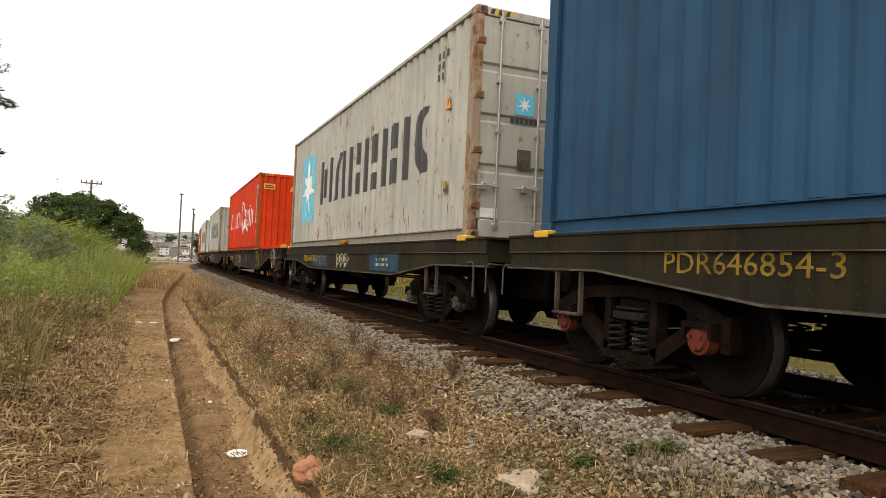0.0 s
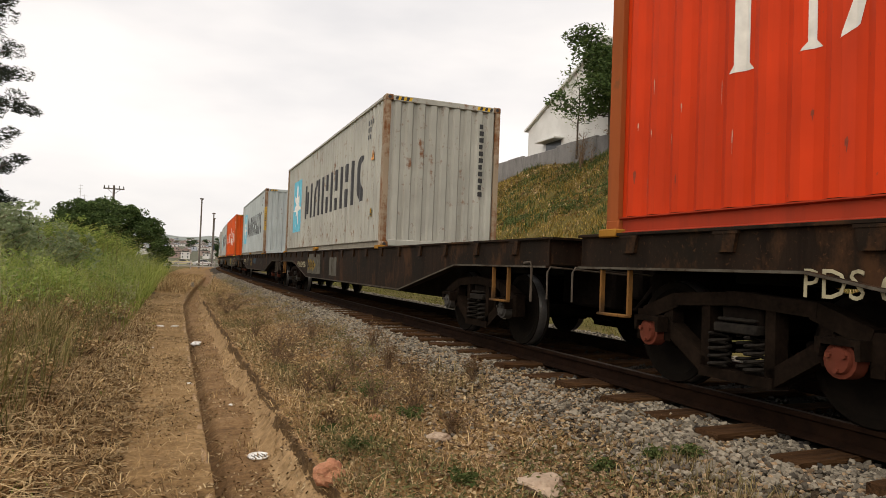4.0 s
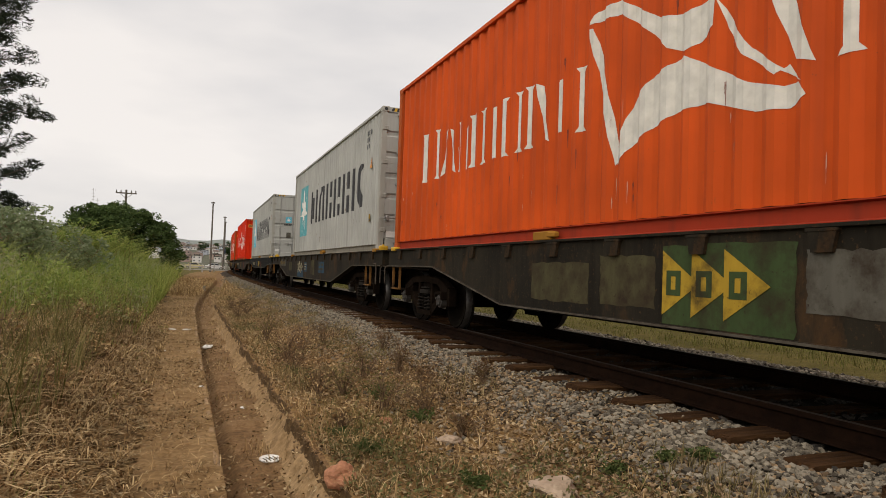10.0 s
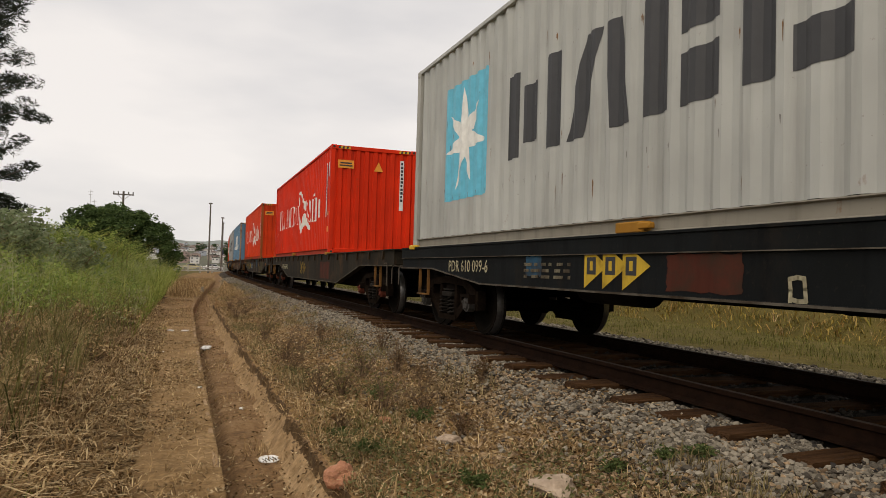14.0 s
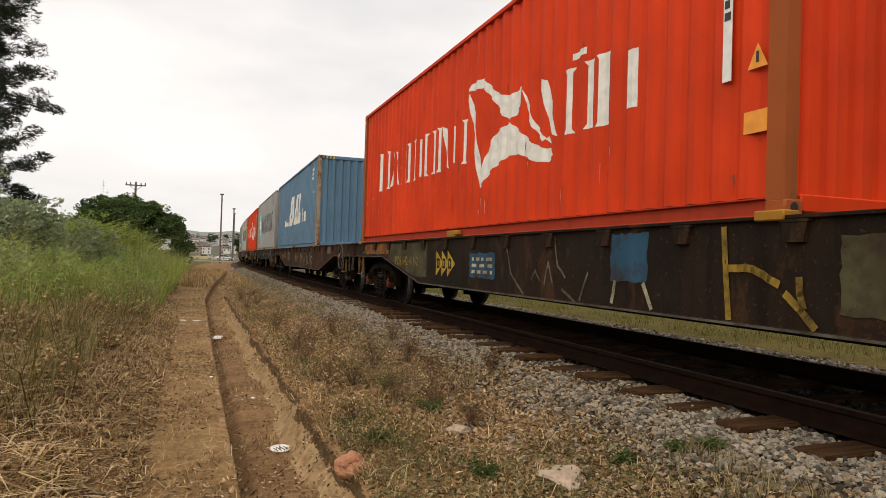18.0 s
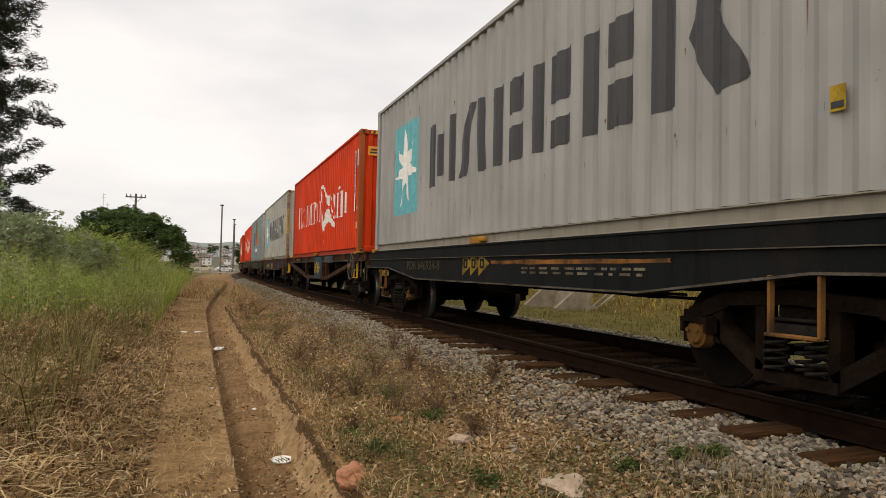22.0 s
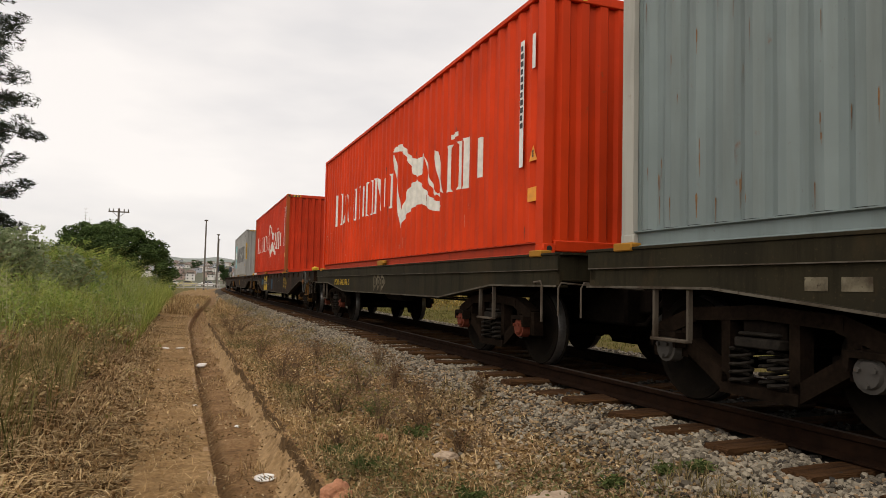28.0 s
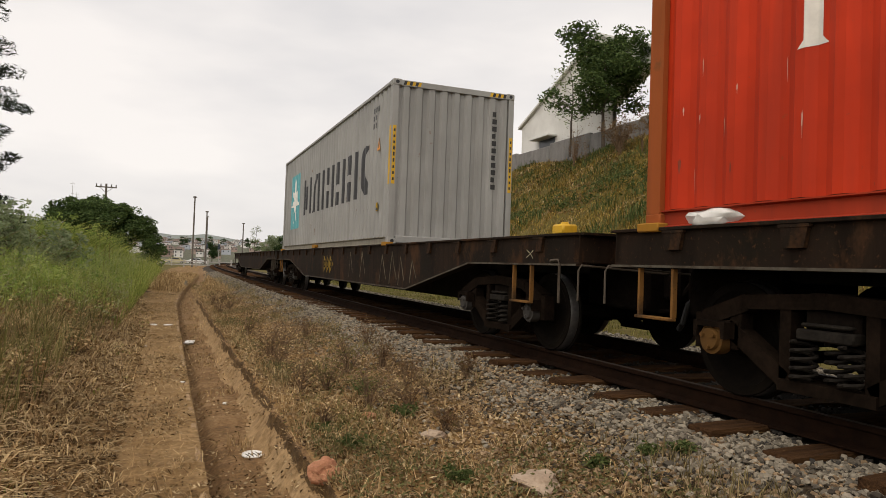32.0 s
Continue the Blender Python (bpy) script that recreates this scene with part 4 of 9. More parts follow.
TEXT_ON_SIDE = Matrix(((0, 0, -1, 0), (-1, 0, 0, 0), (0, 1, 0, 0), (0, 0, 0, 1)))   # letters stand up and read from behind to the front
TEXT_ON_END = Matrix(((1, 0, 0, 0), (0, 0, -1, 0), (0, 1, 0, 0), (0, 0, 0, 1)))


def on_side(x, y, z):
    return Matrix.Translation((x, y, z)) @ TEXT_ON_SIDE


def fitted_words(text, w, h, material):
    """Lettering stretched to a given width and height."""
    me = words("wagon_number", text, 0.25, material)
    co = np.empty(len(me.vertices) * 3)
    me.vertices.foreach_get("co", co)
    co = co.reshape(-1, 3)
    lo, hi = co.min(0), co.max(0)
    co[:, 0] = (co[:, 0] - lo[0]) * w / (hi[0] - lo[0])
    co[:, 1] = (co[:, 1] - lo[1]) * h / (hi[1] - lo[1])
    me.vertices.foreach_set("co", co.ravel())
    return me


def sill_low(kind, y):
    """Height of the side sill's lower edge."""
    k = KINDS[kind]
    e = k["L"] / 2
    return float(np.interp(abs(y), [0, e - k["b"], e - k["a"], e], [k["deep"], k["deep"], k["shallow"], k["shallow"]]))


def add_mark(root, mark, x, kind):
    """One painted marking: number, patch, arrows, bars or a sprayed scrawl; y runs from the rear to the front."""
    what = mark[0]
    if what == "number":
        _, text, y0, y1, z0, z1, ink = mark
        put("wagon_number", fitted_words(text, y0 - y1, z1 - z0, MAT[ink]), root, m=on_side(x if kind != "PCS" else -HALF_W - 0.006, y0, z0), label="painted wagon number")
    elif what == "patch":
        _, y0, y1, z0, z1, colour = mark
        rr = random.Random(int(1000 * abs(y0) + 100 * z0))
        pts = []
        for p, q in (((y0, z0), (y1, z0)), ((y1, z0), (y1, z1)), ((y1, z1), (y0, z1)), ((y0, z1), (y0, z0))):
            for i in range(10):
                t = i / 10
                yy = p[0] + (q[0] - p[0]) * t
                low = sill_low(kind, yy) + 0.012
                pts.append((x + 0.0035, p[0] + (q[0] - p[0]) * t + rr.uniform(-0.012, 0.012), max(low, p[1] + (q[1] - p[1]) * t + rr.uniform(-0.010, 0.010))))
        put("paint_patch", Shape().add(pts, [tuple(range(len(pts)))]).mesh("paint_patch", MAT[colour], False), root, label="repainted patch")
    elif what == "arrows":
        _, y0, y1, z0, z1, colour, ink = mark
        pitch, h = (y0 - y1) / 3.25, (z1 - z0) / 2
        w = pitch * 1.25
        for i in range(3):
            y = y0 - i * pitch
            put("arrow_marking", Shape().add([(x - 0.0004 * i, y, z0), (x - 0.0004 * i, y - w, z0 + h), (x - 0.0004 * i, y, z1)], [(0, 1, 2)]).mesh("arrow_marking", MAT[colour], False), root, label="painted arrow head, worn")
            if ink:
                put("arrow_block", Shape().add([(x - 0.002, y - w * a, z0 + h * b) for a, b in ((0.12, 0.62), (0.52, 0.62), (0.52, 1.38), (0.12, 1.38), (0.25, 0.8), (0.38, 0.8), (0.38, 1.2), (0.25, 1.2))], [(0, 1, 5, 4), (1, 2, 6, 5), (2, 3, 7, 6), (3, 0, 4, 7)]).mesh("arrow_block", MAT[ink], False), root, label="dark block on an arrow head")
    elif what == "bars":
        _, y0, y1, z0, z1, rows, colour = mark
        rr = random.Random(int(100 * abs(y0)) + rows)
        sh = Shape()
        hh = (z1 - z0) / rows
        for j in range(rows):
            y = y0
            while y > y1 + 0.03:
                w = min(rr.uniform(0.06, 0.22), y - y1)
                sh.add([(x, y, z0 + hh * (j + 0.25)), (x, y - w, z0 + hh * (j + 0.25)), (x, y - w, z0 + hh * (j + 0.75)), (x, y, z0 + hh * (j + 0.75))], [(0, 1, 2, 3)])
                y -= w + rr.uniform(0.04, 0.12)
        put("data_lines", sh.mesh("data_lines", MAT[colour], False), root, label="small worn lines of writing")["kind"] = "stuff"
    else:
        _, colour, w, lines = mark
        for pts in lines:
            sh = Shape()
            fine = []
            for a, b in zip(pts[:-1], pts[1:]):
                fine += [(a[0] + (b[0] - a[0]) * t, a[1] + (b[1] - a[1]) * t) for t in (0.0, 0.5)]
            fine.append(pts[-1])
            rr = random.Random(int(abs(pts[0][0]) * 1000))
            fine = [(p + rr.uniform(-0.012, 0.012), q + rr.uniform(-0.012, 0.012)) for p, q in fine]
            stroke(sh, fine, w, x)
            put("scrawl", sh.mesh("scrawl", MAT[colour], False), root, label="sprayed stroke")["kind"] = "stuff"


def build_wagon(kind, paint, label, hand=None, step="step", cap="cap_rust", locks=(), corner_y=(), mid_locks=(), marks=(), bogie_in=None, corner="lock_rust", wheel_paint="brake_wheel"):
    """One flat wagon with all its parts; returns its root, its wheelsets and half its bogie distance."""
    k, d = KINDS[kind], kind_meshes(kind)
    L, e = k["L"], k["L"] / 2
    inset = bogie_in or k["bogie"]
    root = thing("container_wagon", label, "railway wagon", "wagons of the container train")
    body = MAT[paint]
    for key in ("near", "far"):
        for nm, me in zip(("side_sill", "top_flange", "bottom_flange"), d[key]):
            put(nm, me, root, body)
    put("flange_edge", d["edge"], root, label="worn bright lip of the bottom flange")
    put("deck", d["deck"], root)["kind"] = "stuff"
    put("centre_sill", d["centre"], root)
    put("end_sill", d["end"], root, body, pose(0, -e + 0.05, 0))
    put("end_sill", d["end"], root, body, pose(0, e - 0.05, 0, 0, 0, 180))
    put("brake_rod", M_PULL, root)
    put("air_pipe", M_PIPE, root)
    put("air_tank", M_TANK, root, m=pose(-0.45, 1.3, 0.74))
    put("brake_cylinder", M_CYLINDER, root, m=pose(0.35, -1.1, 0.74))
    for sy in (-1, 1):
        put("draft_gear", M_DRAFT, root, m=pose(0, sy * e, 0, 0, 0, 0 if sy < 0 else 180))
        put("brake_hose", M_HOSE, root, m=pose(0, sy * e, 0, 0, 0, 0 if sy < 0 else 180), label="black rubber air hose")
        put("coupler", M_COUPLER, root, m=pose(0, sy * (e - 0.05), 0, 0, 0, 0 if sy < 0 else 180))
    if k["ribs"]:
        for i in range(k["ribs"]):
            y = -e + 0.75 + (L - 1.5) * i / (k["ribs"] - 1)
            put("stake_pocket", M_RIB if kind == "PDS" else M_RIB_SMALL, root, body, pose(-HALF_W - 0.001, y, DECK_Z - 0.024))
    else:
        # a plated upper band instead of pockets
        put("upper_band", Shape().box(-HALF_W - 0.022, -HALF_W - 0.001, -e, e, 1.062, DECK_Z - 0.024).mesh("upper_band", None), root, body)
        put("band_edge", Shape().box(-HALF_W - 0.026, -HALF_W - 0.022, -e, e, 1.060, 1.069).mesh("band_edge", MAT["edge"]), root)
    if kind == "PCS":
        tr = Shape()
        for p, q in (((6.55, 1.04), (1.9, 0.56)), ((1.95, 0.56), (-2.25, 0.56)), ((-2.2, 0.56), (-6.3, 1.04))):
            beam(tr, (-HALF_W, *p), (-HALF_W, *q), 0.10, 0.10)
        put("truss_rod", tr.mesh("truss_rod", None), root, body, label="rusty truss bar under the wagon's frame")
        for y in (1.9, -1.5, -2.2):
            put("truss_post", Shape().cbox(-HALF_W - 0.05, -HALF_W + 0.05, y - 0.06, y + 0.06, 0.53, 1.06, 0.01).mesh("truss_post", None), root, body)
        put("sign_board", Shape().cbox(-HALF_W - 0.06, -HALF_W - 0.03, -1.40, -0.20, 0.54, 1.19, 0.01).mesh("sign_board", MAT["panel_blue"]), root, label="blue board with yellow arrow heads")
        put("data_board", Shape().cbox(-HALF_W - 0.04, -HALF_W - 0.01, -3.2, -1.86, 1.01, 1.20, 0.008).mesh("data_board", MAT["panel_blue"]), root, label="dark blue data board")
    # bogies
    sets = []
    for s in (-1, 1):
        yc = s * (e - inset)
        bogie = put("bogie", None, root, m=pose(0, yc, 0))
        put("bolster", M_BOLSTER, bogie)
        for sx in (-1, 1):
            put("side_frame", M_SIDE_FRAME, bogie, m=pose(sx * 1.03, 0, 0))
            put("spring_seat", M_WEDGE, bogie, m=pose(sx * 1.06, 0, 0))
            for y in (-0.17, 0.0, 0.17):
                put("coil_spring", M_SPRING, bogie, m=pose(sx * (1.07 if y else 0.97), y, 0))
        for sy in (-1, 1):
            put("brake_beam", M_BRAKE, bogie, m=pose(0, sy * 0.42, 0))
            for sx in (-1, 1):
                put("axle_cap", M_CAP, bogie, MAT[cap], pose(sx * 1.06, sy * 0.875, WHEEL_R, 0, 0, 0 if sx < 0 else 180))
                put("bearing_adapter", M_ADAPT, bogie, m=pose(sx * 1.10, sy * 0.875, WHEEL_R + 0.03, 0, 0, 0 if sx < 0 else 180))
            ws = put("wheelset", None, root, m=pose(0, yc + sy * 0.875, WHEEL_R))
            put("axle", M_AXLE, ws)
            put("wheel", M_WHEEL[-1], ws, m=pose(-0.83, 0, 0))
            put("wheel", M_WHEEL[1], ws, m=pose(0.83, 0, 0))
            sets.append((ws, yc + sy * 0.875))
    low = k["shallow"] - 0.02
    front, rear = (-e + 1.1, e - 0.55) if kind == "PDS" else (-e + 1.75, e - 1.15)
    if kind == "PCS":
        front, rear = -e + 1.1, e - 0.27
    for y in (front, rear):
        put("step", M_STEP, root, MAT[step], pose(-HALF_W, y, low), "stirrup step below the sill")
        put("step", M_STEP, root, MAT[step], pose(HALF_W, y, low, 0, 0, 180))
    put("grab_iron", M_GRAB, root, MAT["step_grey"], pose(-HALF_W, -e + 0.30, low + 0.06))
    put("uncoupling_rod", M_LIFT, root, MAT["step_grey"], pose(0, -e - 0.07, 0), "thin bent rod across the wagon's end")
    put("uncoupling_rod", M_LIFT, root, MAT["step_grey"], pose(0, e + 0.07, 0))
    put("grab_iron", M_GRAB, root, MAT["steel_dark"], pose(HALF_W, e - 0.25, low + 0.06, 0, 0, 180))
    if hand is not None:
        wheel = put("handbrake_wheel", M_HANDWHEEL, root, MAT[wheel_paint], pose(-HALF_W - 0.16, hand, 0.91), "spoked handbrake wheel")
        put("wheel_hub", M_HUB, wheel, MAT["hub_rust"], label="rusty hub of the handwheel")
    for y in corner_y:
        put("corner_lock", M_CORNER, root, MAT[corner], pose(-HALF_W, y, 0), "worn yellow block under the container's corner")
    for y in locks:
        for sx in (-1, 1):
            put("container_lock", M_LOCK, root, MAT["yellow"], pose(sx * 1.10, y, DECK_Z), "yellow twist-lock pedestal")
    for y in mid_locks:
        put("middle_lock", M_MIDLOCK, root, MAT["lock_rust"], pose(-HALF_W, y, DECK_Z), "rusty yellow lock under the container's middle")
    # painted markings on the visible side
    x = -HALF_W - (0.070 if kind == "PCS" else 0.0045)
    for i, mark in enumerate(marks):
        add_mark(root, mark, x - 0.0006 * i, kind)
    return root, sets, e - inset


# ---------- containers ----------
CL, CW, CH = 12.192, 2.438, 2.896
PER, DEP = 0.28, 0.036
WAVE = [(0.0, 0.0), (0.25, 0.0), (0.5, 1.0), (0.75, 1.0), (1.0, 0.0)]


def wave(a):
    """Depth of the corrugation a metres along a panel, 0 at the ridges."""
    t = (a / PER) % 1.0
    return DEP * float(np.interp(t, [p[0] for p in WAVE], [p[1] for p in WAVE]))


def breaks(a0, a1, step=10.0):
    """Corners of the corrugation between a0 and a1, with points no further apart than step."""
    out = {round(a0, 4), round(a1, 4)}
    k = math.floor(a0 / PER) - 1
    while k * PER < a1:
        for p, _ in WAVE[:-1]:
            a = k * PER + p * PER
            if a0 < a < a1:
                out.add(round(a, 4))
        k += 1
    out = sorted(out)
    fine = [out[0]]
    for a in out[1:]:
        m = max(1, math.ceil((a - fine[-1]) / step))
        b = fine[-1]
        fine += [b + (a - b) * (i + 1) / m for i in range(m)]
    return fine


SIDE_X = -(CW / 2 - 0.024)
A0 = 0.10          # the panel starts this far in from the end


def side_x(a):
    return SIDE_X + wave(a)


def side_panel_mesh(side):
    aa = breaks(A0, CL - A0)
    v, f = [], []
    zs = [0.06, 0.9, 1.7, CH - 0.07]
    for i, a in enumerate(aa):
        for z in zs:
            v.append((side_x(a) * (1 if side < 0 else -1), CL / 2 - a, z))
        if i:
            for j in range(len(zs) - 1):
                q = ((i - 1) * 4 + j, (i - 1) * 4 + j + 1, i * 4 + j + 1, i * 4 + j)
                f.append(q if side > 0 else q[::-1])
    sh = Shape().add(v, f)
    return sh.mesh("side_panel", None, False)


def end_panel_mesh():
    v, f = [], []
    n = 9
    w = CW / 2 - 0.11
    pts = []
    for i in range(n):
        b = -w + 2 * w * i / n
        s = 2 * w / n
        pts += [(b, 0.0), (b + 0.30 * s, 0.0), (b + 0.44 * s, 1.0), (b + 0.84 * s, 1.0), (b + 0.98 * s, 0.0)]
    pts.append((w, 0.0))
    for i, (x, d) in enumerate(pts):
        for z in (0.06, CH - 0.10):
            v.append((x, -CL / 2 + 0.02 + 0.045 * (1 - d), z))
        if i:
            f.append((2 * i - 2, 2 * i, 2 * i + 1, 2 * i - 1))
    return Shape().add(v, f).mesh("end_panel", None, False)


def casting_mesh():
    sh = Shape().cbox(-0.081, 0.081, -0.089, 0.089, 0, 0.118, 0.014)
    return sh.mesh("corner_casting", None)


M_SIDE = {-1: side_panel_mesh(-1), 1: side_panel_mesh(1)}
M_END = end_panel_mesh()
M_CAST = casting_mesh()
M_HOLE = Shape().cyl((0, -0.0005, 0), (0, 0.02, 0), 0.034, None, 12).mesh("casting_hole", MAT["rubber"])
M_POST = Shape().prism([(-0.05, -0.08), (0.06, -0.08), (0.06, -0.04), (0.0, 0.08), (-0.05, 0.08)], 0.03, CH - 0.115, "z").mesh("corner_post", None)
M_POST_R = Shape().prism([(0.05, -0.08), (0.05, 0.08), (0.0, 0.08), (-0.06, -0.04), (-0.06, -0.08)], 0.03, CH - 0.115, "z").mesh("corner_post", None)
M_TOPRAIL = Shape().cbox(-0.03, 0.03, -CL / 2 + 0.16, CL / 2 - 0.16, CH - 0.075, CH - 0.012, 0.008).mesh("top_rail", None)
M_BOTRAIL = Shape().prism([(-0.006, 0.055), (0.05, 0.055), (0.05, 0.043), (0.036, 0.039), (0.036, -0.058), (0.05, -0.062), (0.05, -0.085), (-0.004, -0.085), (-0.004, -0.072), (0.028, -0.062), (0.028, 0.036), (-0.006, 0.045)], -CL / 2 + 0.16, CL / 2 - 0.16, "y").mesh("bottom_rail", None)
M_ROOF = Shape()
for _i in range(43):
    _y = -CL / 2 + 0.12 + _i * 0.278
    M_ROOF.box(-CW / 2 + 0.03, CW / 2 - 0.03, _y, _y + 0.20, CH - 0.045, CH - 0.012).box(-CW / 2 + 0.03, CW / 2 - 0.03, _y + 0.20, _y + 0.278, CH - 0.045, CH - 0.03)
M_ROOF = M_ROOF.mesh("roof_panel", None)
M_FLOOR = Shape()
for _i in range(30):
    _y = -CL / 2 + 0.25 + _i * 0.40
    M_FLOOR.box(-CW / 2 + 0.075, CW / 2 - 0.075, _y, _y + 0.05, -0.06, 0.06)
M_FLOOR.box(-CW / 2 + 0.075, CW / 2 - 0.075, -CL / 2 + 0.1, CL / 2 - 0.1, 0.06, 0.09)
M_FLOOR = M_FLOOR.mesh("underside", MAT["floor_steel"])
M_HEAD = Shape().cbox(-CW / 2 + 0.15, CW / 2 - 0.15, -0.045, 0.045, CH - 0.12, CH - 0.01, 0.01).mesh("end_header", None)
M_SILL_DOOR = Shape().cbox(-CW / 2 + 0.15, CW / 2 - 0.15, -0.045, 0.045, -0.05, 0.175, 0.012).mesh("end_sill_beam", None)
M_SILL = Shape().cbox(-CW / 2 + 0.15, CW / 2 - 0.15, -0.045, 0.045, -0.05, 0.075, 0.012).mesh("end_sill_beam", None)
# black and yellow bars under the top corners
M_HAZ_Y = Shape()
M_HAZ_K = Shape()
for _s in (-1, 1):
    for _i in range(6):
        _x = _s * (CW / 2 - 0.22 - _i * 0.055)
        (M_HAZ_Y if _i % 2 else M_HAZ_K).add([(_x - 0.027, -0.0475, CH - 0.10), (_x + 0.027, -0.0475, CH - 0.10), (_x + 0.047, -0.0475, CH - 0.03), (_x - 0.007, -0.0475, CH - 0.03)], [(0, 1, 2, 3)])
M_HAZ_Y, M_HAZ_K = M_HAZ_Y.mesh("hazard_bars", MAT["yellow"], False), M_HAZ_K.mesh("hazard_bars", MAT["ink_black"], False)


def door_leaf_mesh(ridges):
    """A door leaf 1.10 m wide: one folded sheet with flat bands between recessed grooves."""
    w, z0, z1 = 1.10, 0.18, CH - 0.13
    hh, gap = (z1 - z0) / ridges, 0.13
    front = []
    for i in range(ridges):
        a, b = z0 + i * hh + (gap / 2 if i else 0), z0 + (i + 1) * hh - (gap / 2 if i < ridges - 1 else 0)
        if i:
            front.append((0.022, a - 0.03))
        front += [(-0.006, a), (-0.006, b)]
        if i < ridges - 1:
            front.append((0.022, b + 0.03))
    sh = Shape()
    n = len(front)
    for x in (-w / 2, w / 2):
        sh.v += [(x, y, z) for y, z in front] + [(x, 0.05, z) for _, z in front]
    for i in range(n - 1):
        sh.f += [(i, 2 * n + i, 2 * n + i + 1, i + 1), (n + i, n + i + 1, 3 * n + i + 1, 3 * n + i), (i, i + 1, n + i + 1, n + i), (2 * n + i, 3 * n + i, 3 * n + i + 1, 2 * n + i + 1)]
    sh.f += [(0, n, 3 * n, 2 * n), (n - 1, 3 * n - 1, 4 * n - 1, 2 * n - 1)]
    return sh.mesh("door", None, False)


M_DOOR = {4: door_leaf_mesh(4), 6: door_leaf_mesh(6)}
M_ROD = Shape().cyl((0, -0.045, 0.06), (0, -0.045, CH - 0.05), 0.017, None, 10)
for _z in (0.10, 0.62, 1.30, 1.95, CH - 0.16):
    M_ROD.cbox(-0.035, 0.035, -0.06, 0.0, _z - 0.03, _z + 0.03, 0.006)
M_ROD = M_ROD.mesh("lock_rod", MAT["galv"])
M_HANDLE = Shape().tube([(0.0, -0.065, 0.0), (-0.12, -0.075, 0.01), (-0.36, -0.07, 0.0)], 0.013, 6).cbox(-0.22, -0.15, -0.085, -0.02, -0.05, 0.05, 0.01).mesh("door_handle", MAT["galv"])
M_HINGE = Shape().cbox(-0.05, 0.07, -0.03, 0.02, -0.045, 0.045, 0.008).cyl((-0.05, -0.02, -0.05), (-0.05, -0.02, 0.05), 0.018, None, 8).mesh("hinge", None)
M_GASKET = Shape().box(-0.015, 0.015, 0.0, 0.03, 0.18, CH - 0.13).mesh("door_gasket", MAT["rubber"])
M_TRI = Shape().add([(-0.004, 0.13, 0), (-0.004, -0.13, 0), (-0.004, 0, 0.25)], [(0, 1, 2)]).mesh("warning_label", MAT["ink_yellow"], False)


def crossings(outlines, a):
    out = []
    for pts in outlines:
        for (p, q), (r, s) in zip(pts, pts[1:] + pts[:1]):
            if (p <= a) != (r <= a):
                out.append(q + (a - p) / (r - p) * (s - q))
    return sorted(out)


def decal_mesh(name, shapes, material):
    """Paint that follows the corrugation: outlines of (along from the rear end, height) pairs, filled even-odd."""
    v, f = [], []
    for outlines in shapes:
        lo = min(p for o in outlines for p, _ in o)
        hi = max(p for o in outlines for p, _ in o)
        aa = sorted(set(breaks(lo, hi, 0.05)) | {round(p, 4) for o in outlines for p, _ in o})
        for a, b in zip(aa[:-1], aa[1:]):
            if b - a < 1e-4:
                continue
            e = (b - a) * 0.0005
            ca, cb = crossings(outlines, a + e), crossings(outlines, b - e)
            if len(ca) != len(cb):
                ca = cb = crossings(outlines, (a + b) / 2)
            for i in range(0, len(ca) - 1, 2):
                k = len(v)
                v += [(side_x(a) - 0.0035, CL / 2 - a, ca[i]), (side_x(b) - 0.0035, CL / 2 - b, cb[i]), (side_x(b) - 0.0035, CL / 2 - b, cb[i + 1]), (side_x(a) - 0.0035, CL / 2 - a, ca[i + 1])]
                f.append((k, k + 1, k + 2, k + 3))
    bm = bmesh.new()
    vs = [bm.verts.new(p) for p in v]
    for q in f:
        bm.faces.new([vs[i] for i in q])
    bmesh.ops.remove_doubles(bm, verts=bm.verts[:], dist=0.0015)
    me = bpy.data.meshes.new(name)
    bm.to_mesh(me)
    bm.free()
    me.materials.append(material)
    return me


def decal_set(name, shapes, material):
    return [decal_mesh(name, [o], material) for o in shapes]


def rect(a0, a1, z0, z1):
    return [(a0, z0), (a1, z0), (a1, z1), (a0, z1)]


def star(ca, cz, r, q, n=7, turn=0.12):
    out = []
    for i in range(2 * n):
        t = math.pi / 2 + turn + math.pi * i / n
        k = r if i % 2 == 0 else q
        out.append((ca + k * math.cos(t), cz + k * math.sin(t)))
    return out


def rounded(a0, a1, z0, z1, r):
    out = []
    for cx, cz, t0 in ((a1 - r, z1 - r, 0), (a0 + r, z1 - r, 90), (a0 + r, z0 + r, 180), (a1 - r, z0 + r, 270)):
        for i in range(5):
            t = radians(t0 + 22.5 * i)
            out.append((cx + r * math.cos(t), cz + r * math.sin(t)))
    return out


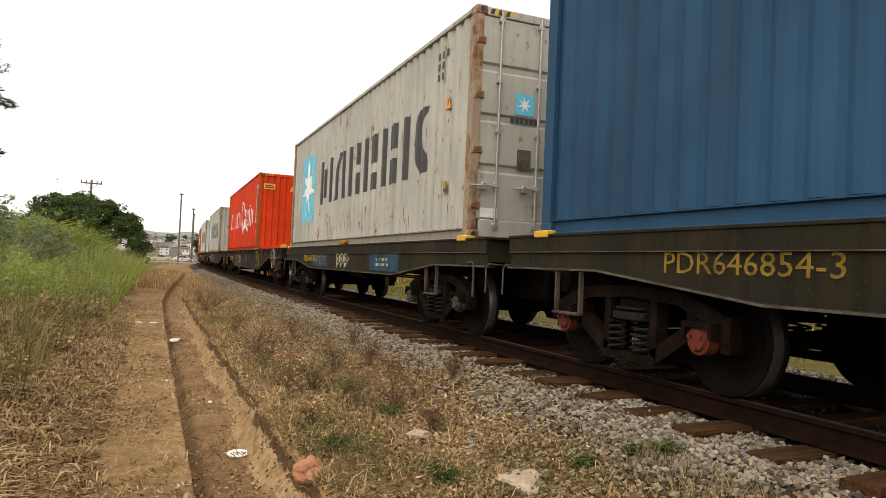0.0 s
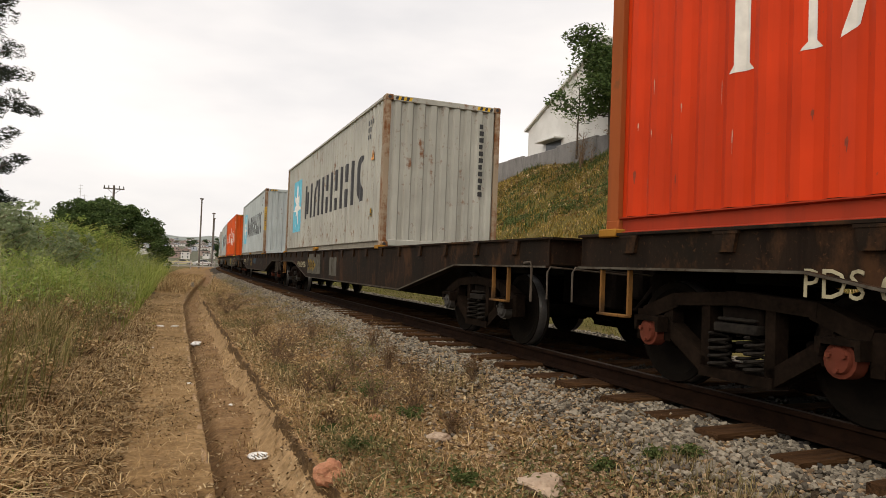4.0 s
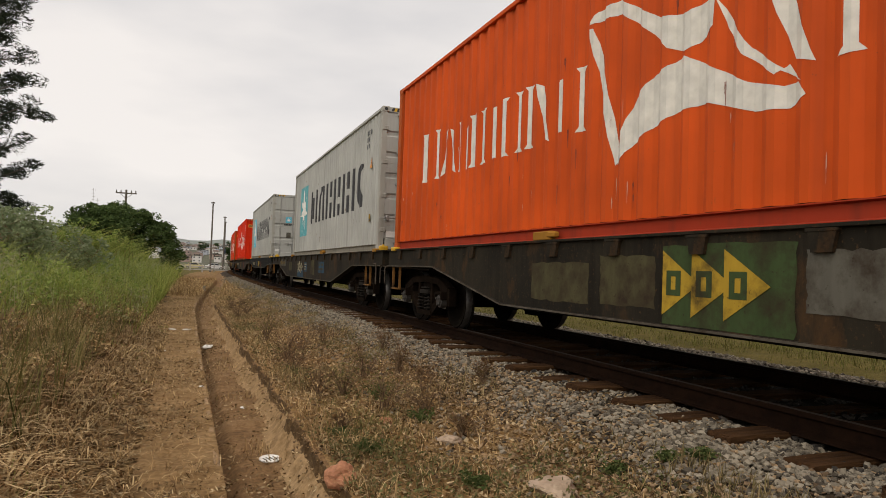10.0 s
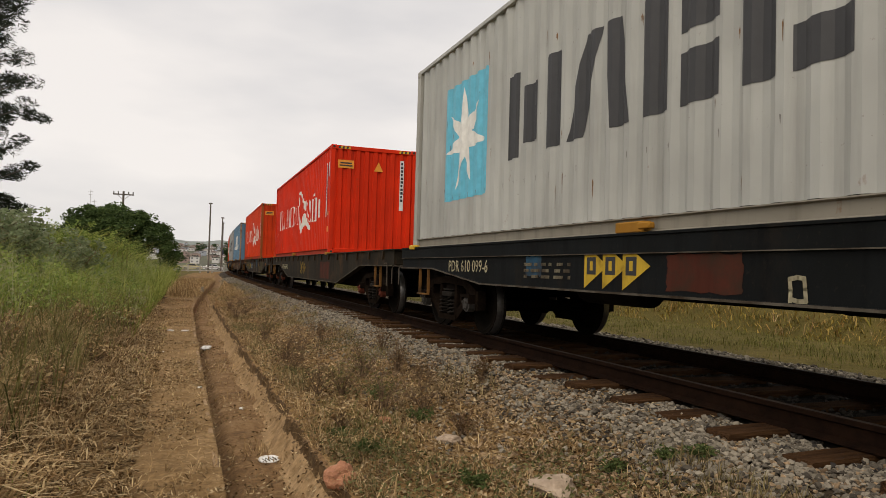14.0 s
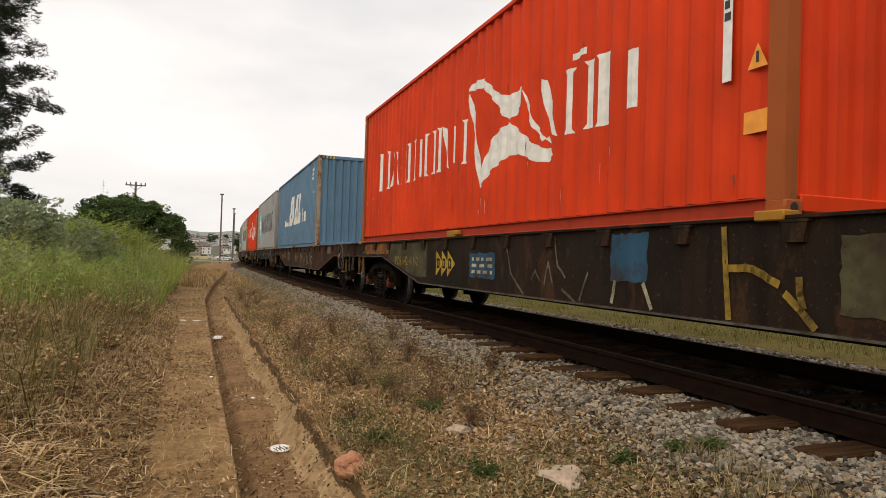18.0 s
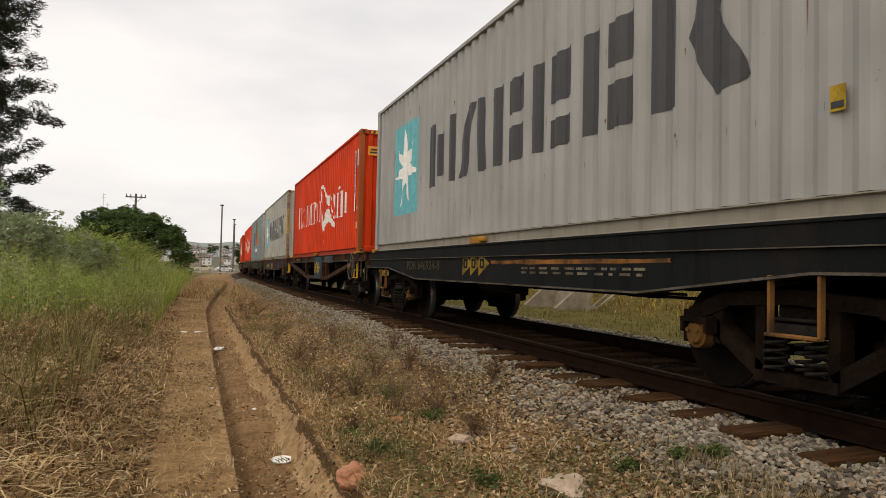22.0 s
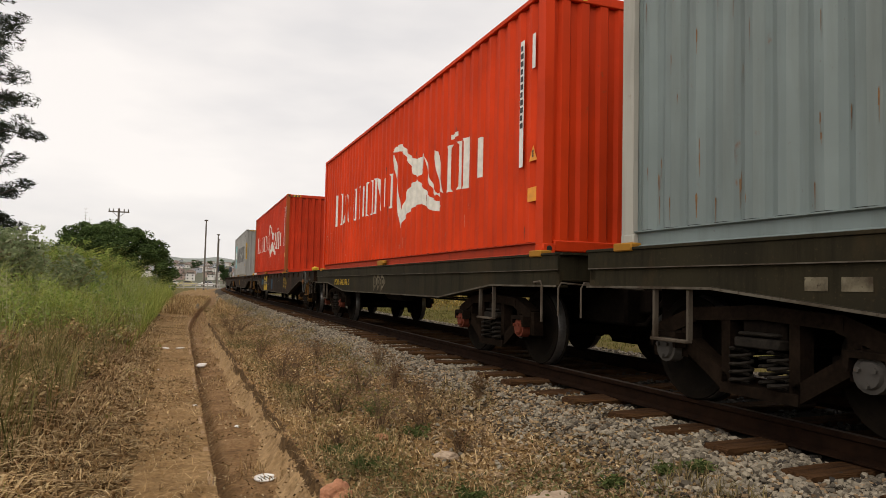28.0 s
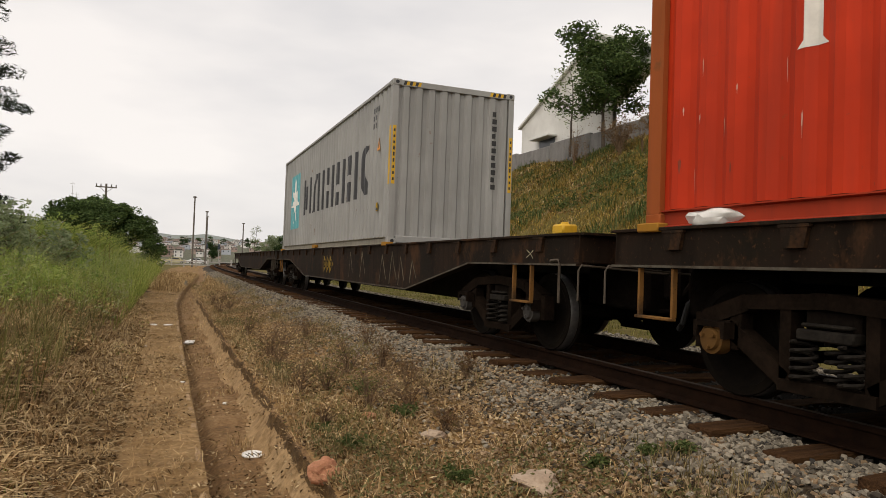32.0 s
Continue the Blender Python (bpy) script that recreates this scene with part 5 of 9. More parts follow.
# the dark wordmark as plain blocks, the sky-blue square with its star
BLOCKS_DARK = []
for _a0, _a1, _kind in ((3.48, 4.72, 0), (4.86, 5.95, 1), (6.12, 7.04, 2), (7.26, 8.14, 3), (8.34, 9.24, 2), (9.48, 10.56, 4)):
    _w = _a1 - _a0
    if _kind == 0:
        BLOCKS_DARK += [[[(_a0, 0.91), (_a0 + 0.28, 0.91), (_a0 + 0.28, 1.93), (_a0, 1.93)]], [[(_a0 + 0.40, 1.05), (_a0 + 0.76, 1.05), (_a0 + 0.76, 1.72), (_a0 + 0.40, 1.72)]], [[(_a1 - 0.32, 0.91), (_a1, 0.91), (_a1, 1.93), (_a1 - 0.32, 1.93)]]]
    elif _kind == 1:
        BLOCKS_DARK += [[[(_a0, 0.91), (_a0 + 0.30, 0.91), (_a0 + 0.62, 1.93), (_a0 + 0.34, 1.93)]], [[(_a1 - 0.30, 0.91), (_a1, 0.91), (_a1 - 0.18, 1.93), (_a1 - 0.40, 1.93)]]]
    elif _kind == 2:
        BLOCKS_DARK += [[rect(_a0, _a0 + 0.34, 0.91, 1.93)], [rect(_a0 + 0.46, _a1, 0.91, 1.34)], [rect(_a0 + 0.46, _a1, 1.50, 1.93)]]
    elif _kind == 3:
        BLOCKS_DARK += [[rect(_a0, _a0 + 0.30, 0.91, 1.93)], [rect(_a0 + 0.42, _a1, 0.91, 1.22)], [rect(_a0 + 0.42, _a1, 1.40, 1.93)]]
    else:
        BLOCKS_DARK += [[rect(_a0, _a0 + 0.34, 0.91, 1.93)], [[(_a0 + 0.46, 1.44), (_a1 - 0.30, 0.91), (_a1 + 0.08, 0.97), (_a0 + 0.80, 1.56), (_a1, 1.93), (_a1 - 0.36, 1.93)]]]
EMBLEM = [[rounded(1.30, 2.88, 0.57, 2.26, 0.03)]]
_tips = [(2.05, 2.16), (1.52, 1.84), (1.42, 1.28), (1.78, 0.72), (2.34, 0.80), (2.83, 1.30), (2.60, 1.86)]
STAR = [[]]
for _p, _q in zip(_tips, _tips[1:] + _tips[:1]):
    _m = Vector((_p[0] + _q[0] - 2 * 2.10, _p[1] + _q[1] - 2 * 1.42)).normalized() * 0.26
    STAR[0] += [_p, (2.10 + _m.x, 1.42 + _m.y)]
STAR = [STAR]
# the white wordmark as plain upright blocks round a leaping two-lobed figure
def stem(a, w, z0=1.0, z1=1.73, lean=0.0, foot=0.045):
    """An upright bar, flared at both ends."""
    return [[(a - foot, z0), (a + w + foot, z0), (a + w, z0 + 0.05), (a + w + lean, z1 - 0.05), (a + w + lean + foot, z1), (a + lean - foot, z1), (a + lean, z1 - 0.05), (a, z0 + 0.05)]]


def lozenge(a0, z0, a1, z1, w):
    """A slanting bar with pointed ends."""
    return [[(a0, z0), (a0 + w, z0 + 0.06), (a1, z1), (a1 - w, z1 - 0.06)]]


BLOCKS_WHITE = [stem(1.46, 0.11, 1.0, 1.80), stem(2.06, 0.05, 1.0, 1.78), lozenge(2.30, 1.0, 2.58, 1.70, 0.10), lozenge(2.90, 1.0, 2.62, 1.70, -0.14),
                stem(2.98, 0.05), stem(3.24, 0.13, 1.0, 1.60, 0.0, 0.0), stem(3.46, 0.15), stem(3.80, 0.15), stem(4.14, 0.15, 1.02, 1.68, 0.0, 0.0),
                stem(4.44, 0.13), stem(4.88, 0.05), stem(5.14, 0.07), lozenge(5.68, 1.0, 5.34, 1.72, -0.14),
                stem(5.82, 0.13, 1.06, 1.62, 0.0, 0.0), stem(6.26, 0.06, 1.0, 1.66),
                lozenge(9.06, 0.96, 8.62, 1.70, -0.17), stem(9.26, 0.09, 0.94, 1.64), stem(9.64, 0.09, 0.94, 1.64),
                stem(9.87, 0.15, 0.92, 1.64), stem(10.34, 0.14, 1.00, 1.54, 0.0, 0.0), [rect(9.34, 9.62, 1.72, 1.79)]]
FIGURE = [[[(6.40, 2.04), (6.55, 2.13), (6.92, 2.12), (7.15, 1.98), (7.50, 1.76), (7.85, 1.68), (8.17, 1.72), (8.15, 1.48), (8.00, 1.40), (7.83, 1.37), (7.62, 1.46), (7.35, 1.70), (6.95, 1.98), (6.60, 2.02)]],
          [[(7.83, 1.34), (8.15, 1.16), (8.50, 0.96), (8.80, 0.86), (8.96, 0.86), (8.78, 0.97), (8.84, 1.00), (9.00, 0.76), (8.85, 0.70), (8.55, 0.74), (8.10, 0.90), (7.75, 0.90), (7.40, 0.82), (7.15, 0.72), (6.92, 0.58), (7.00, 0.88), (7.20, 1.14), (7.45, 1.28)]],
          [[(6.40, 2.00), (6.50, 1.98), (6.70, 1.56), (6.98, 0.62), (6.88, 0.58), (6.58, 1.54)]],
          [[(8.17, 1.70), (8.36, 1.42), (8.52, 1.20), (8.80, 0.98), (8.74, 0.95), (8.44, 1.18), (8.28, 1.42)]]]
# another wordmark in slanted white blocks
BLOCKS_SLANT = [[[(4.55, 0.84), (5.50, 0.84), (6.15, 1.20), (6.05, 2.02), (5.20, 2.02)], [(5.30, 1.12), (5.62, 1.74), (5.72, 1.74), (5.60, 1.16)]],
                [[(6.05, 0.84), (7.10, 0.84), (7.40, 1.98), (6.90, 1.98)], [(6.62, 1.12), (6.86, 1.12), (6.94, 1.52)]],
                [[(7.25, 0.84), (7.95, 0.84), (8.15, 1.20), (7.86, 1.28), (7.98, 1.98), (7.62, 1.98), (7.50, 1.40)]]]
BLOCKS_SLANT += [[[(a, 0.86), (a + 0.16, 0.86), (a + 0.34, 1.14), (a + 0.18, 1.14)]] for a in (3.0, 3.3, 3.6, 3.9, 4.2)]
BLOCKS_SLANT += [[rect(8.32, 8.42, 0.86, 0.95)], [rect(8.52, 8.76, 0.86, 1.36)], [rect(8.86, 8.97, 0.86, 1.22)], [rect(9.05, 9.36, 0.86, 1.22)]]
DECALS = {
    "dark": [("wordmark_block", decal_set("wordmark_block", BLOCKS_DARK, MAT["ink_dark"]), None, "dark painted block"),
             ("emblem", decal_set("emblem", EMBLEM, MAT["emblem_blue"]), "emblem", "square painted sky blue")],
    "white": [("wordmark_block", decal_set("wordmark_block", BLOCKS_WHITE, MAT["ink_white"]), None, "white painted block"),
              ("figure_emblem", decal_set("figure_emblem", FIGURE, MAT["ink_white"]), None, "white leaping lobe")],
    "slant": [("wordmark_block", decal_set("wordmark_block", BLOCKS_SLANT, MAT["ink_white"]), None, "white slanted painted block")],
}
M_STAR = decal_mesh("star", STAR, MAT["star_white"])
for _v in M_STAR.vertices:
    _v.co.x -= 0.004
FLAG = [("flag_emblem", decal_mesh("flag_emblem", [[rect(3.40, 4.50, 1.04, 1.98)]], MAT["label_navy"]), "navy painted panel"),
        ("orange_emblem", decal_mesh("orange_emblem", [[[(5.70, 1.05), (7.50, 1.05), (7.50, 1.90), (6.95, 1.90), (6.95, 1.42), (6.60, 1.42), (6.60, 1.62), (5.95, 1.62), (5.95, 1.30), (5.70, 1.30)]]], MAT["flag_orange"]), "flaking orange painted panel"),
        ("rust_patch", decal_mesh("rust_patch", [[[(5.0, 1.5), (6.1, 1.3), (6.6, 1.8), (6.5, 2.75), (5.2, 2.75)]]], painted("flaked_rust", (0.17, 0.13, 0.085), 0.6, 0.5, 0.85)), "rusty scraped patch"),
        ("white_blocks", decal_mesh("white_blocks", [[rect(4.95 + 0.3 * i, 5.15 + 0.3 * i, 0.56, 0.76 + 0.08 * (i % 2))] for i in range(7)], MAT["ink_white"]), "row of small white blocks")]


def scuff_shapes(seed, n, z0, z1, hmin, hmax, wmin, wmax):
    rr = random.Random(seed)
    out = []
    for _ in range(n):
        a, z, w, h = rr.uniform(0.3, CL - 0.5), rr.uniform(z0, z1), rr.uniform(wmin, wmax), rr.uniform(hmin, hmax)
        out.append([[(a, z), (a + w * 0.40, z - h), (a + w * 0.60, z - h), (a + w, z - 0.1 * h), (a + w * 0.7, z + 0.02)]])
    return out


def scrape_row(seed, z):
    """The row of short rubbed marks that chains leave along a wall."""
    rr = random.Random(seed)
    return [[[(a, z + rr.uniform(0.0, 0.04)), (a + 0.012, z + 0.02), (a + 0.010, z - rr.uniform(0.02, 0.08)), (a + 0.003, z - 0.02)]] for a in (0.6 + 0.28 * k for k in range(40)) if rr.random() < 0.6]


SCUFFS = {
    "rusty": [("rust_streaks", decal_mesh("rust_streaks", scuff_shapes(5, 110, 0.20, 0.75, 0.04, 0.24, 0.006, 0.016), MAT["rust_mark"])),
              ("rust_streaks", decal_mesh("rust_streaks", scuff_shapes(6, 60, 0.8, 2.6, 0.05, 0.40, 0.004, 0.012), MAT["rust_mark"]))],
    "worn": [("scrape_marks", decal_mesh("scrape_marks", scrape_row(7, 0.62), MAT["scrape"])), ("rust_streaks", decal_mesh("rust_streaks", scuff_shapes(8, 40, 0.2, 2.5, 0.04, 0.22, 0.006, 0.020), MAT["rust_mark"]))],
    "red": [("pale_scratches", decal_mesh("pale_scratches", scuff_shapes(9, 30, 0.25, 1.4, 0.04, 0.20, 0.004, 0.011), MAT["scratch_pale"])), ("scrape_marks", decal_mesh("scrape_marks", scuff_shapes(10, 30, 0.15, 2.2, 0.05, 0.20, 0.010, 0.028), MAT["scrape_red"]))],
}


def column_text(text, size, material):
    """Characters one below the other; a column of short bars where they cannot be read."""
    if text in ("", "#"):
        sh = Shape()
        for i in range(11):
            sh.box(0.0, size * (0.62 if i % 3 else 0.5), -0.92 * size * i, -0.92 * size * i + size * 0.62, -0.0015, 0.0015)
        return sh.mesh("code_column", material)
    return words("code_column", "\n".join(text), size, material)


def build_container(paint, label, decal, emblem="emblem_blue", doors=0, post=None, code="", code_ink="ink_black", strip=False, yellow_posts=False, panel_labels=False, door_number="", scuff=""):
    body = MAT[paint]
    posts = MAT[post] if post else body
    root = thing("shipping_container", label, "shipping container", "containers on the train")
    put("side_panel", M_SIDE[-1], root, body)
    put("side_panel", M_SIDE[1], root, body)
    for nm, me in SCUFFS.get(scuff, ()):
        put(nm, me, root, label="small worn marks on the painted wall")["kind"] = "stuff"
    put("roof_panel", M_ROOF, root, body)
    put("underside", M_FLOOR, root)["kind"] = "stuff"
    for s in (-1, 1):
        put("top_rail", M_TOPRAIL, root, body, pose(s * (CW / 2 - 0.03), 0, 0))
        rail = MAT["rail_grey"] if paint.startswith("grey") else MAT["rail_red"] if paint in ("red", "red_dull", "orange", "scarlet") else body
        put("bottom_rail", M_BOTRAIL, root, rail, pose(s * (CW / 2 - 0.025), 0, 0, 0, 0, 0 if s < 0 else 180))
    for sy in (-1, 1):
        put("end_header", M_HEAD, root, body, pose(0, sy * (CL / 2 - 0.05), 0, 0, 0, 0 if sy < 0 else 180))
        put("hazard_band", M_HAZ_Y, root, m=pose(0, sy * (CL / 2 - 0.052), 0, 0, 0, 0 if sy < 0 else 180), label="yellow warning bars on the header")["kind"] = "stuff"
        put("hazard_band", M_HAZ_K, root, m=pose(0, sy * (CL / 2 - 0.052), 0, 0, 0, 0 if sy < 0 else 180), label="black warning bars on the header")["kind"] = "stuff"
        put("end_sill_beam", M_SILL_DOOR if doors and sy < 0 else M_SILL, root, body, pose(0, sy * (CL / 2 - 0.055), 0))
        for sx in (-1, 1):
            pm = M_POST if sx * sy > 0 else M_POST_R
            put("corner_post", pm, root, posts, pose(sx * (CW / 2 - 0.055), sy * (CL / 2 - 0.09), 0, 0, 0, 0 if sy < 0 else 180) if sy < 0 else pose(sx * (CW / 2 - 0.055), sy * (CL / 2 - 0.09), 0, 0, 0, 180))
            for z in (-0.082, CH - 0.118):
                cm = put("corner_casting", M_CAST, root, posts, pose(sx * (CW / 2 - 0.081), sy * (CL / 2 - 0.089), z))
                put("casting_hole", M_HOLE, cm, m=pose(0, -0.0896, 0.06) if sy < 0 else pose(0, 0.0896, 0.06, 0, 0, 180))
    # the end towards the camera, and the one behind
    for sy in (-1, 1):
        turn = 0 if sy < 0 else 180
        if doors and sy < 0:
            for sx in (-1, 1):
                leaf = put("door", M_DOOR[doors], root, body, pose(sx * 0.575, -CL / 2 + 0.03, 0), "closed steel door leaf")
                for x in (-0.30, 0.28):
                    put("lock_rod", M_ROD, leaf, m=pose(sx * x, 0, 0))
                    put("door_handle", M_HANDLE, leaf, m=pose(sx * x, 0, 0.62 + 0.03 * sx) if sx * x > -5 and sx < 0 else pose(sx * x, 0, 0.60, 0, 180, 0))
                for z in (0.35, 1.05, 1.75, 2.45):
                    put("hinge", M_HINGE, leaf, posts, pose(sx * 0.56, 0, z, 0, 0, 0 if sx < 0 else 180) if sx < 0 else pose(sx * 0.56, 0, z))
            put("door_gasket", M_GASKET, root, m=pose(0, -CL / 2 + 0.025, 0))
            if emblem and decal == "dark":
                put("door_emblem", Shape().box(-0.14, 0.14, -0.004, 0, -0.13, 0.15).mesh("door_emblem", MAT[emblem]), root, m=pose(-0.47, -CL / 2 + 0.018, 1.69), label="small sky-blue square with a white star")
                st = Shape()
                st.add([(x, -0.006, z) for x, z in star(0, 0.01, 0.11, 0.035)], [tuple(range(14))])
                put("door_star", st.mesh("door_star", MAT["star_white"], False), root, m=pose(-0.47, -CL / 2 + 0.018, 1.69))
                bars = Shape()
                for i in range(6):
                    bars.box(-0.20 + i * 0.07, -0.145 + i * 0.07, -0.004, 0, -0.035, 0.035)
                put("door_wordmark", bars.mesh("door_wordmark", MAT["ink_dark"]), root, m=pose(-0.47, -CL / 2 + 0.018, 1.48), label="row of small dark blocks")
            put("data_plate", Shape().box(-0.10, 0.10, -0.005, 0, -0.13, 0.13).mesh("data_plate", MAT["patch_grey"]), root, m=pose(-0.45, -CL / 2 + 0.018, 0.98), label="dull metal data plate")
            put("notice", Shape().box(-0.12, 0.12, -0.005, 0, -0.06, 0.06).mesh("notice", MAT["plastic_white"]), root, m=pose(-0.93, -CL / 2 + 0.02, 0.26), label="white sticker")
            bars = Shape()
            for i in range(7):
                bars.box(0.40, 0.60 if i % 3 else 0.52, -0.003, 0, -i * 0.045, -i * 0.045 + 0.022)
                bars.box(0.68, 0.95, -0.003, 0, -i * 0.045, -i * 0.045 + 0.022)
            put("weight_table", bars.mesh("weight_table", MAT["ink_black"] if paint.startswith("grey") else MAT["ink_white"]), root, m=pose(0, -CL / 2 + 0.021, 1.14), label="rows of small dark text bars")
            if door_number:
                put("container_code", words("container_code", door_number, 0.123, MAT["ink_black"]), root, m=pose(0.37, -CL / 2 + 0.018, 2.44) @ TEXT_ON_END, label="painted container code")
            if decal == "flag":
                put("door_sticker", Shape().box(-0.2, 0.2, -0.005, 0, -0.13, 0.13).mesh("door_sticker", MAT["label_orange"]), root, m=pose(-0.78, -CL / 2 + 0.018, 2.25), label="orange and navy sticker")
                put("door_sticker", Shape().box(-0.09, 0.19, -0.007, -0.004, -0.11, 0.05).mesh("door_sticker", MAT["label_navy"]), root, m=pose(-0.78, -CL / 2 + 0.018, 2.25))
                put("notice", Shape().box(-0.1, 0.1, -0.005, 0, -0.12, 0.12).mesh("notice", MAT["plastic_white"]), root, m=pose(-0.36, -CL / 2 + 0.018, 2.22), label="white sticker")
        else:
            put("end_panel", M_END, root, body, pose(0, 0, 0, 0, 0, turn))
    front = -CL / 2 + 0.018
    if not doors and code:
        if strip:
            put("code_strip", Shape().box(-0.055, 0.055, -0.004, 0, -1.36, 0.04).mesh("code_strip", MAT["plastic_white"]), root, m=pose(0.80, front, 2.55), label="white strip with an upright code")
        put("container_code", column_text(code, 0.112 if strip else 0.15, MAT["ink_black"] if strip or code_ink == "ink_black" else MAT[code_ink]), root,
            m=pose(0.768, front - 0.006, 2.47 if strip else 2.42) @ TEXT_ON_END, label="upright painted container code")
    if panel_labels:
        put("warning_label", Shape().box(-0.22, 0.22, -0.004, 0, -0.11, 0.11).mesh("warning_label", MAT["label_orange"]), root, m=pose(-0.80, front, 2.38), label="orange sticker")
        bars = Shape().box(-0.16, 0.16, -0.006, -0.004, 0.01, 0.05).box(-0.18, 0.18, -0.006, -0.004, -0.06, -0.02)
        put("sticker_text", bars.mesh("sticker_text", MAT["ink_black"]), root, m=pose(-0.80, front, 2.38))
        put("warning_label", Shape().add([(-0.13, -0.004, 0), (0.13, -0.004, 0), (0, -0.004, 0.26)], [(0, 1, 2)]).mesh("warning_label", MAT["label_orange"], False), root, m=pose(0.12, front, 2.24), label="orange warning triangle")
    if yellow_posts:
        for sx in (-1, 1):
            put("yellow_post_strip", Shape().box(-0.032, 0.032, -0.004, 0, 1.0, 2.05).mesh("yellow_post_strip", MAT["yellow"]), root, m=pose(sx * (CW / 2 - 0.055), -CL / 2 + 0.008, 0), label="yellow warning strip on the post")
            for k in range(9):
                put("strip_mark", Shape().box(-0.016, 0.016, -0.006, -0.004, 1.06 + 0.11 * k, 1.11 + 0.11 * k + (0.02 if k in (3, 4, 5) else 0)).mesh("strip_mark", MAT["ink_black"]), root, m=pose(sx * (CW / 2 - 0.055), -CL / 2 + 0.008, 0))
            put("yellow_post_strip", Shape().box(-0.004, 0, -0.045, 0.045, 1.0, 2.05).mesh("yellow_post_strip", MAT["yellow"]), root, m=pose(-CW / 2 + 0.003, -CL / 2 + 0.09, 0)) if sx < 0 else None
    # paint on the long side
    if decal in DECALS:
        for name, group, over, lab in DECALS[decal]:
            for me in group:
                put(name, me, root, MAT[emblem] if over else None, label=lab)
        if decal == "dark":
            put("star", M_STAR, root, label="white seven-pointed star")
    if decal == "flag":
        for name, me, lab in FLAG:
            put(name, me, root, label=lab)
    if decal:
        xs = SIDE_X - 0.0045
        if strip:
            put("code_strip", Shape().box(-0.004, 0, -0.045, 0.045, 0.95, 2.45).mesh("code_strip", MAT["plastic_white"]), root, m=pose(xs + 0.003, -CL / 2 + 0.58, 0), label="white strip with an upright code")
            put("container_code", column_text(code, 0.10, MAT["ink_black"]), root, m=on_side(xs - 0.003, -CL / 2 + 0.612, 2.33), label="upright painted container code")
            put("side_code", Shape().box(-0.004, 0, -0.035, 0.035, 2.05, 2.45).mesh("side_code", MAT["plastic_white"]), root, m=pose(xs + 0.003, -CL / 2 + 0.30, 0), label="white sticker")
            put("warning_label", M_TRI, root, MAT["label_orange"], pose(xs, -CL / 2 + 0.28, 0.98) @ Matrix.Scale(0.72, 4), "orange warning triangle")
            put("sticker_text", Shape().box(-0.006, -0.004, -0.012, 0.012, 1.02, 1.10).mesh("sticker_text", MAT["ink_black"]), root, m=pose(xs, -CL / 2 + 0.28, 0))
            put("warning_label", Shape().box(-0.004, 0, -0.12, 0.12, 0.52, 0.68).mesh("warning_label", MAT["label_orange"]), root, m=pose(xs + 0.003, -CL / 2 + 0.28, 0), label="orange sticker")
        else:
            bars = Shape()
            for i, (w, z) in enumerate(((0.42, 2.48), (0.30, 2.33), (0.30, 2.18))):
                for j in range(3 if i == 0 else 2):
                    bars.box(-0.003, 0, -j * 0.15, -j * 0.15 + 0.075, z, z + 0.10)
            put("side_code", bars.mesh("side_code", MAT["ink_white"] if decal in ("slant", "flag") else MAT["ink_dark"]), root, m=pose(xs, -CL / 2 + 1.2, 0), label="small painted code bars")
            put("warning_label", M_TRI, root, MAT["label_orange"], pose(xs, -CL / 2 + 0.85, 1.72) @ Matrix.Scale(0.8, 4), "orange warning triangle")
            put("sticker_text", Shape().box(-0.006, -0.004, -0.012, 0.012, 1.76, 1.85).mesh("sticker_text", MAT["ink_black"]), root, m=pose(xs, -CL / 2 + 0.85, 0))
            put("sticker_text", Shape().box(-0.0075, -0.0055, -0.045, 0.045, 0.58, 0.62).mesh("sticker_text", MAT["ink_black"]), root, m=pose(xs + 0.003, -CL / 2 + 0.85, 0))
            put("height_label", Shape().box(-0.004, 0, -0.055, 0.055, 0.56, 0.72).mesh("height_label", MAT["ink_yellow"]), root, m=pose(xs + 0.003, -CL / 2 + 0.85, 0), label="yellow height label")
    return root


# ---------- plants and loose stones ----------
rng = np.random.default_rng(11)


def blades(name, xs, ys, zs, heights, width, bend, material, seed=1, splay=0.5):
    """One mesh of bent grass blades, two segments each."""
    r = np.random.default_rng(seed)
    n = len(xs)
    ang = r.uniform(0, 2 * np.pi, n)
    dx, dy = np.cos(ang), np.sin(ang)
    h = heights
    w = width * r.uniform(0.6, 1.3, n)
    lean = bend * h * r.uniform(0.2, 1.0, n)
    face = ang + np.pi / 2 + r.uniform(-splay, splay, n)
    px, py = np.cos(face) * w / 2, np.sin(face) * w / 2
    base = np.stack([xs, ys, zs], 1)
    side = np.stack([px, py, np.zeros(n)], 1)
    mid = base + np.stack([dx * lean * 0.35, dy * lean * 0.35, h * 0.6], 1)
    tip = base + np.stack([dx * lean, dy * lean, h * (1 - 0.18 * bend)], 1)
    v = np.stack([base - side, base + side, mid + side * 0.8, mid - side * 0.8, tip], 1).reshape(-1, 3)
    k = np.arange(n)[:, None] * 5
    q = np.concatenate([k + [0, 1, 2, 3], k + [3, 2, 4]], 1)
    sizes = np.tile([4, 3], n)
    return fast_mesh(name, v, q.ravel(), sizes, material)


